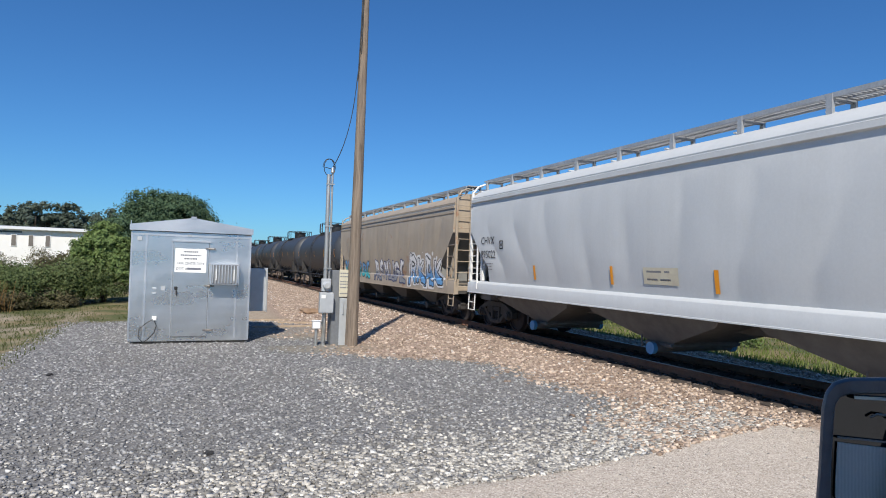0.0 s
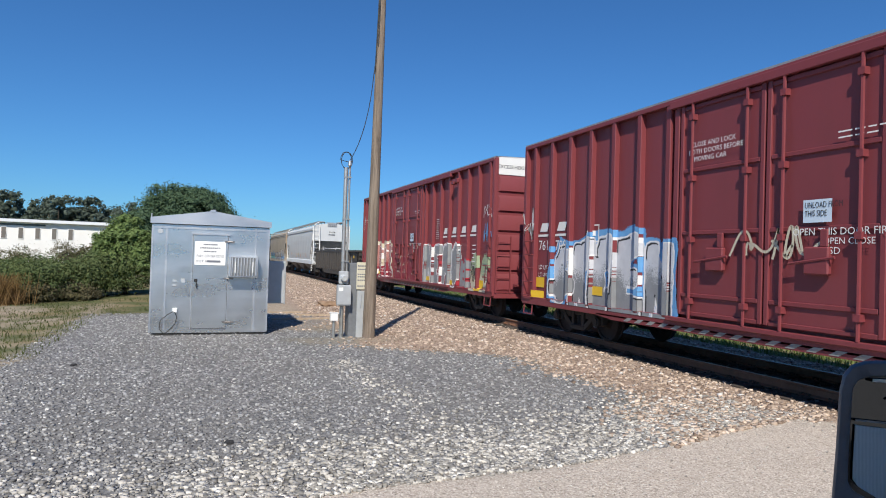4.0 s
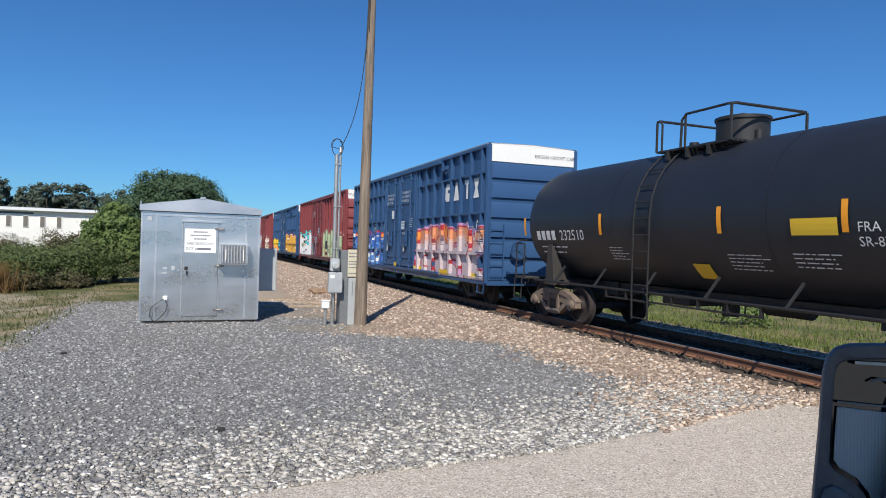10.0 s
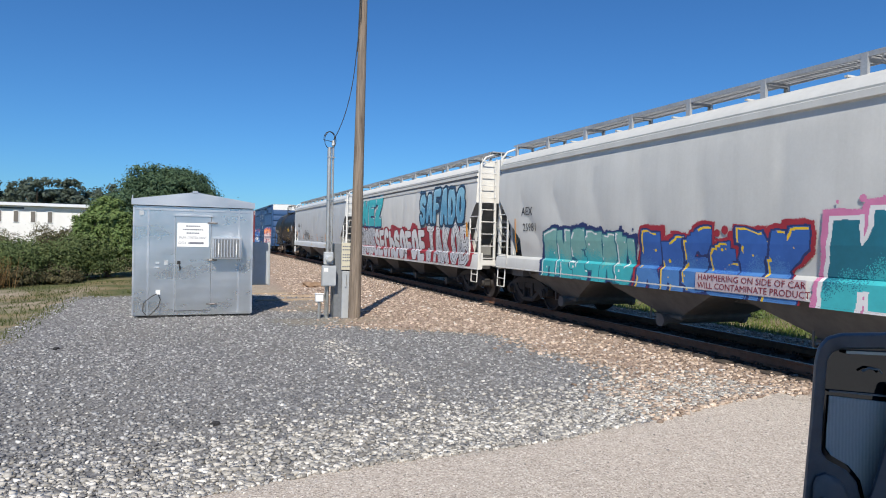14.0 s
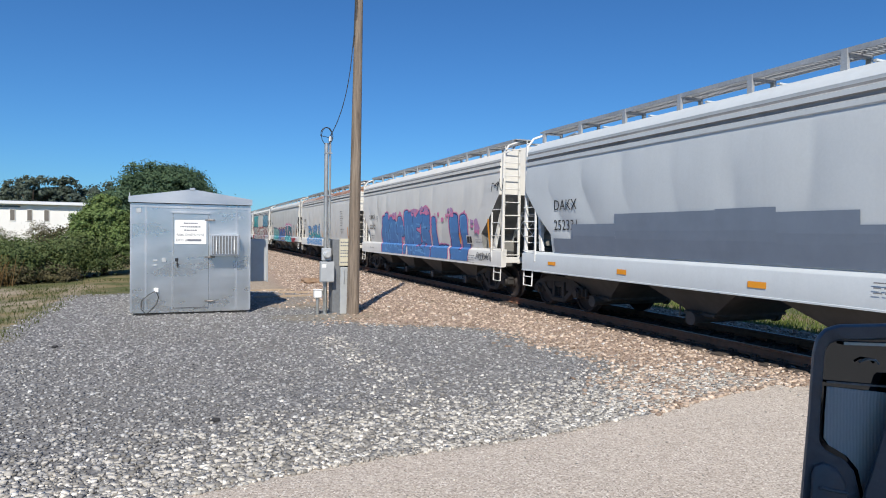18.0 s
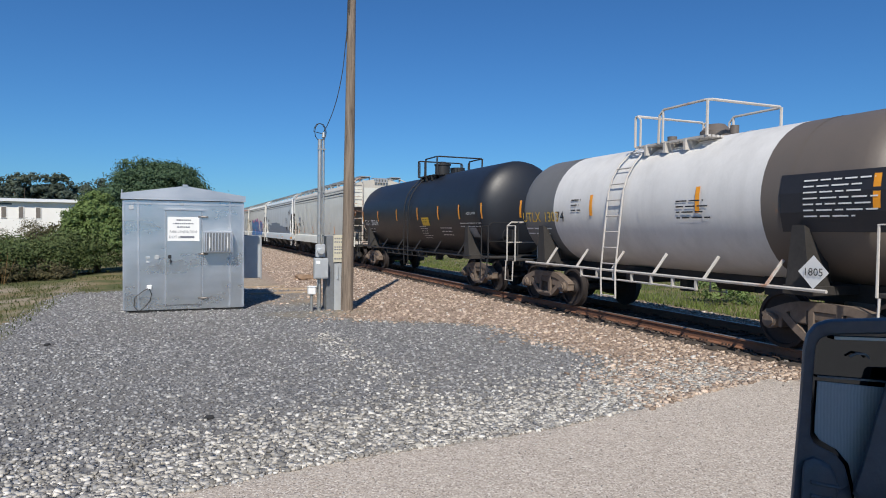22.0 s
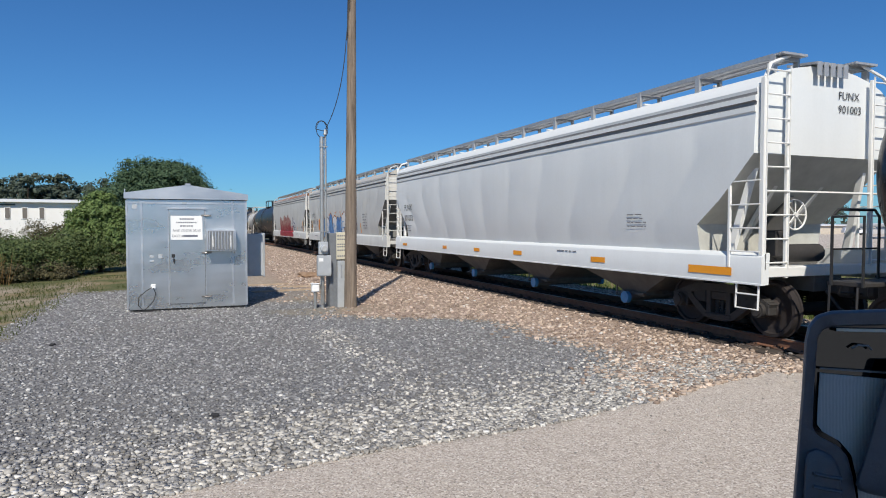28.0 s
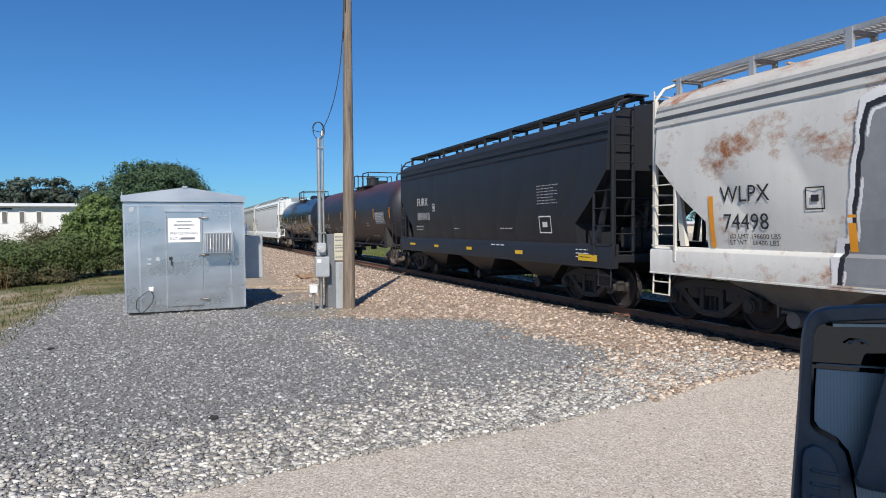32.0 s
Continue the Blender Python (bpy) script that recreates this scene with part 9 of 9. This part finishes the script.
# in the mirror's own plane: x right, y up, z towards the eye
OUTER = [(0.452, -0.46), (0.4615, -0.329), (0.4727, -0.193), (0.4772, -0.119), (0.482, -0.100), (0.493, -0.087), (0.5115, -0.0815), (0.60, -0.0785), (0.72, -0.084), (0.765, -0.10), (0.785, -0.15), (0.79, -0.46)]
INNER = [(0.4955, -0.2465), (0.4880, -0.236), (0.4895, -0.19), (0.4945, -0.1186), (0.500, -0.108), (0.512, -0.1030), (0.60, -0.1005), (0.73, -0.106), (0.75, -0.13), (0.752, -0.43), (0.56, -0.43), (0.541, -0.30), (0.534, -0.274), (0.521, -0.259)]
HUB = Vector((0.62, -0.255))
ro, ri = spokes(OUTER, 240, HUB), spokes(INNER, 240, HUB)
b = Build()
b.loft([at_depth(ro, -0.99, None, 0.62), at_depth(ro, -0.93, None, 0.88), at_depth(ro, -0.872, None, 0.975), at_depth(ro, -0.860), at_depth(ro, -0.852, None, 0.996), at_depth(ro, -0.847, None, 0.978),
        at_depth(ri, -0.848, None, 1.016), at_depth(ri, -0.852, None, 1.004), at_depth(ri, -0.868)])
housing = part("mirror_housing", b, cab_black, truck, "black door mirror housing", None, 50)
housing.matrix_basis = truck.matrix_basis.inverted() @ MIRROR
b = Build()
b.add(at_depth(ri, -0.862, None, 1.01), [tuple(range(len(ri)))])
glass = part("mirror_glass", b, mirror_m, housing, "dark mirror glass")
# what the glass reflects, added as sheets, lines and a small handle
b = Build()
pane = [(0.4965, -0.163), (0.5835, -0.171), (0.7, -0.171), (0.7, -0.42), (0.556, -0.42), (0.5455, -0.302), (0.5385, -0.272), (0.523, -0.2535), (0.500, -0.2405), (0.4930, -0.231), (0.4935, -0.212)]
b.loft([at_depth(pane, -0.8605), at_depth(pane, -0.8590, Vector((0.56, -0.26)), 0.99)])
part("reflected_panel", b, reflect_m, glass, "finely ribbed grey lower pane")
b = Build()
b.loft([at_depth([(0.497, -0.156), (0.70, -0.170), (0.70, -0.1725), (0.497, -0.1585)], z) for z in (-0.861, -0.857)])
part("reflected_line", b, reflected_grey, glass, "thin grey dividing bead")
b = Build()
b.loft([at_depth([(0.519, -0.1045), (0.70, -0.1085), (0.70, -0.1125), (0.519, -0.1085)], z) for z in (-0.861, -0.854)])
part("reflected_strip", b, plain("pale_reflection", (0.55, 0.56, 0.52), 0.4), glass, "pale bead along the glass's upper edge")
b = Build()
b.tube([tuple(v * 0.856 / 0.85 for v in (0.540, -0.131, 0)[:2]) + (-0.857,), (0.552, -0.1275, -0.856), (0.565, -0.129, -0.856), (0.570, -0.134, -0.857)], 0.0016)
part("reflected_handle", b, reflected_grey, glass)
# dark reflection of the cab pillar, built as a solid before the glass
b = Build()
pillar_shape = resample([(0.592, -0.150), (0.576, -0.200), (0.564, -0.245), (0.552, -0.286), (0.5437, -0.308), (0.5465, -0.3176), (0.563, -0.3236), (0.61, -0.332), (0.70, -0.34), (0.70, -0.150)], 60)
b.loft([at_depth(pillar_shape, -0.846), at_depth(pillar_shape, -0.840, Vector((0.62, -0.25)), 0.985), at_depth(pillar_shape, -0.836, Vector((0.62, -0.25)), 0.94)])
part("pillar_reflection", b, cab_black, housing, "black arm that holds the mirror", None, 50)
b = Build()
lo = resample([(0.470, -0.455), (0.478, -0.268), (0.492, -0.262), (0.512, -0.270), (0.524, -0.290), (0.534, -0.455)], 40)
b.loft([at_depth(lo, -0.848), at_depth(lo, -0.842, Vector((0.50, -0.36)), 0.97), at_depth(lo, -0.840, Vector((0.50, -0.36)), 0.90)])
grip = part("ribbed_grip", b, cab_black, housing, "", None, 50)
for k in range(5):
    b = Build()
    b.tube([(0.482, -0.292 - 0.017 * k, -0.838), (0.500, -0.296 - 0.017 * k, -0.838), (0.519, -0.299 - 0.017 * k, -0.838)], 0.0022)
    part("rib", b, cab_black, grip)
b = Build()                                               # cab shell with an open side window towards +y
b.box(-1.3, 0.62, 0.30, 0.38, 0.45, 1.42, 0.02)
part("door", b, cab_cloth, truck, "dark door below the open window")
b = Build()
b.box(-1.4, 0.75, -1.5, 0.30, 2.36, 2.44, 0.02)
part("roof", b, cab_cloth, truck)
b = Build()
b.box(-1.45, -1.36, -1.5, 0.36, 0.45, 1.42, 0.02)
part("rear_wall", b, cab_cloth, truck)
for x, y in ((-1.405, -1.46), (-1.405, 0.26), (0.70, -1.46), (0.05, -1.46)):
    b = Build()
    b.box(x - 0.045, x + 0.045, y - 0.04, y + 0.04, 1.40, 2.38, 0.01)
    part("pillar", b, cab_cloth, truck)
b = Build()
b.box(-1.4, 1.1, -1.58, -1.50, 0.45, 1.42, 0.02)
part("far_side", b, cab_cloth, truck)
b = Build()
b.box(-1.4, 1.2, -1.5, 0.36, 0.40, 0.50, 0.02)
part("floor", b, cab_cloth, truck)
b = Build()
b.box(0.95, 3.2, -1.45, 0.28, 0.55, 1.25, 0.06)
part("hood", b, cab_cloth, truck)
b = Build()
b.box(-0.9, -0.3, -0.6, 0.1, 0.5, 1.25, 0.08)
b.box(-1.15, -0.85, -0.6, 0.1, 0.9, 1.75, 0.08)
part("seat", b, cab_cloth, truck)
for x in (2.6, -2.6):
    for y in (0.15, -1.3):
        b = Build()
        b.cyl((x, y - 0.13, 0.40), (x, y + 0.13, 0.40), 0.40, n=24)
        part("wheel", b, hose_black, truck)
b = Build()
b.box(-3.6, -1.45, -1.45, 0.30, 0.55, 1.25, 0.05)
part("bed", b, cab_cloth, truck)


# ---- the train rolls, its wheels turn ----
def motions():
    for car, y0, sets in CARS:
        walk(car, [(0.0, pose(XC, y0, 0)), (32.0, pose(XC, y0 + SPEED * 32.0, 0))])
        keys = car.animation_data
        for curve in keys.action.layers[0].strips[0].channelbag(keys.action_slot).fcurves:
            for k in curve.keyframe_points:
                k.interpolation = "LINEAR"
    for car, y0, sets in CARS:
        t0, t1 = (-12 - y0) / SPEED, (52 - y0) / SPEED       # turning while it is near
        t0, t1 = max(t0, 0.0), min(t1, 32.0)
        if t1 <= t0 + 0.2:
            continue
        step = 1 / 30
        n0, n1 = math.ceil(t0 / step), math.floor(t1 / step)
        turn = math.degrees(SPEED * step / 0.457)
        for w, dy in sets:
            rows = [(0.0, pose(0, dy, 0.457))] if n0 > 0 else []
            rows += [(n * step, pose(0, dy, 0.457, -turn * (n - n0))) for n in range(n0, n1 + 1)]
            if n1 * step < 31.9:
                rows.append((32.0, pose(0, dy, 0.457, -turn * (n1 - n0))))
            walk(w, rows)


motions()
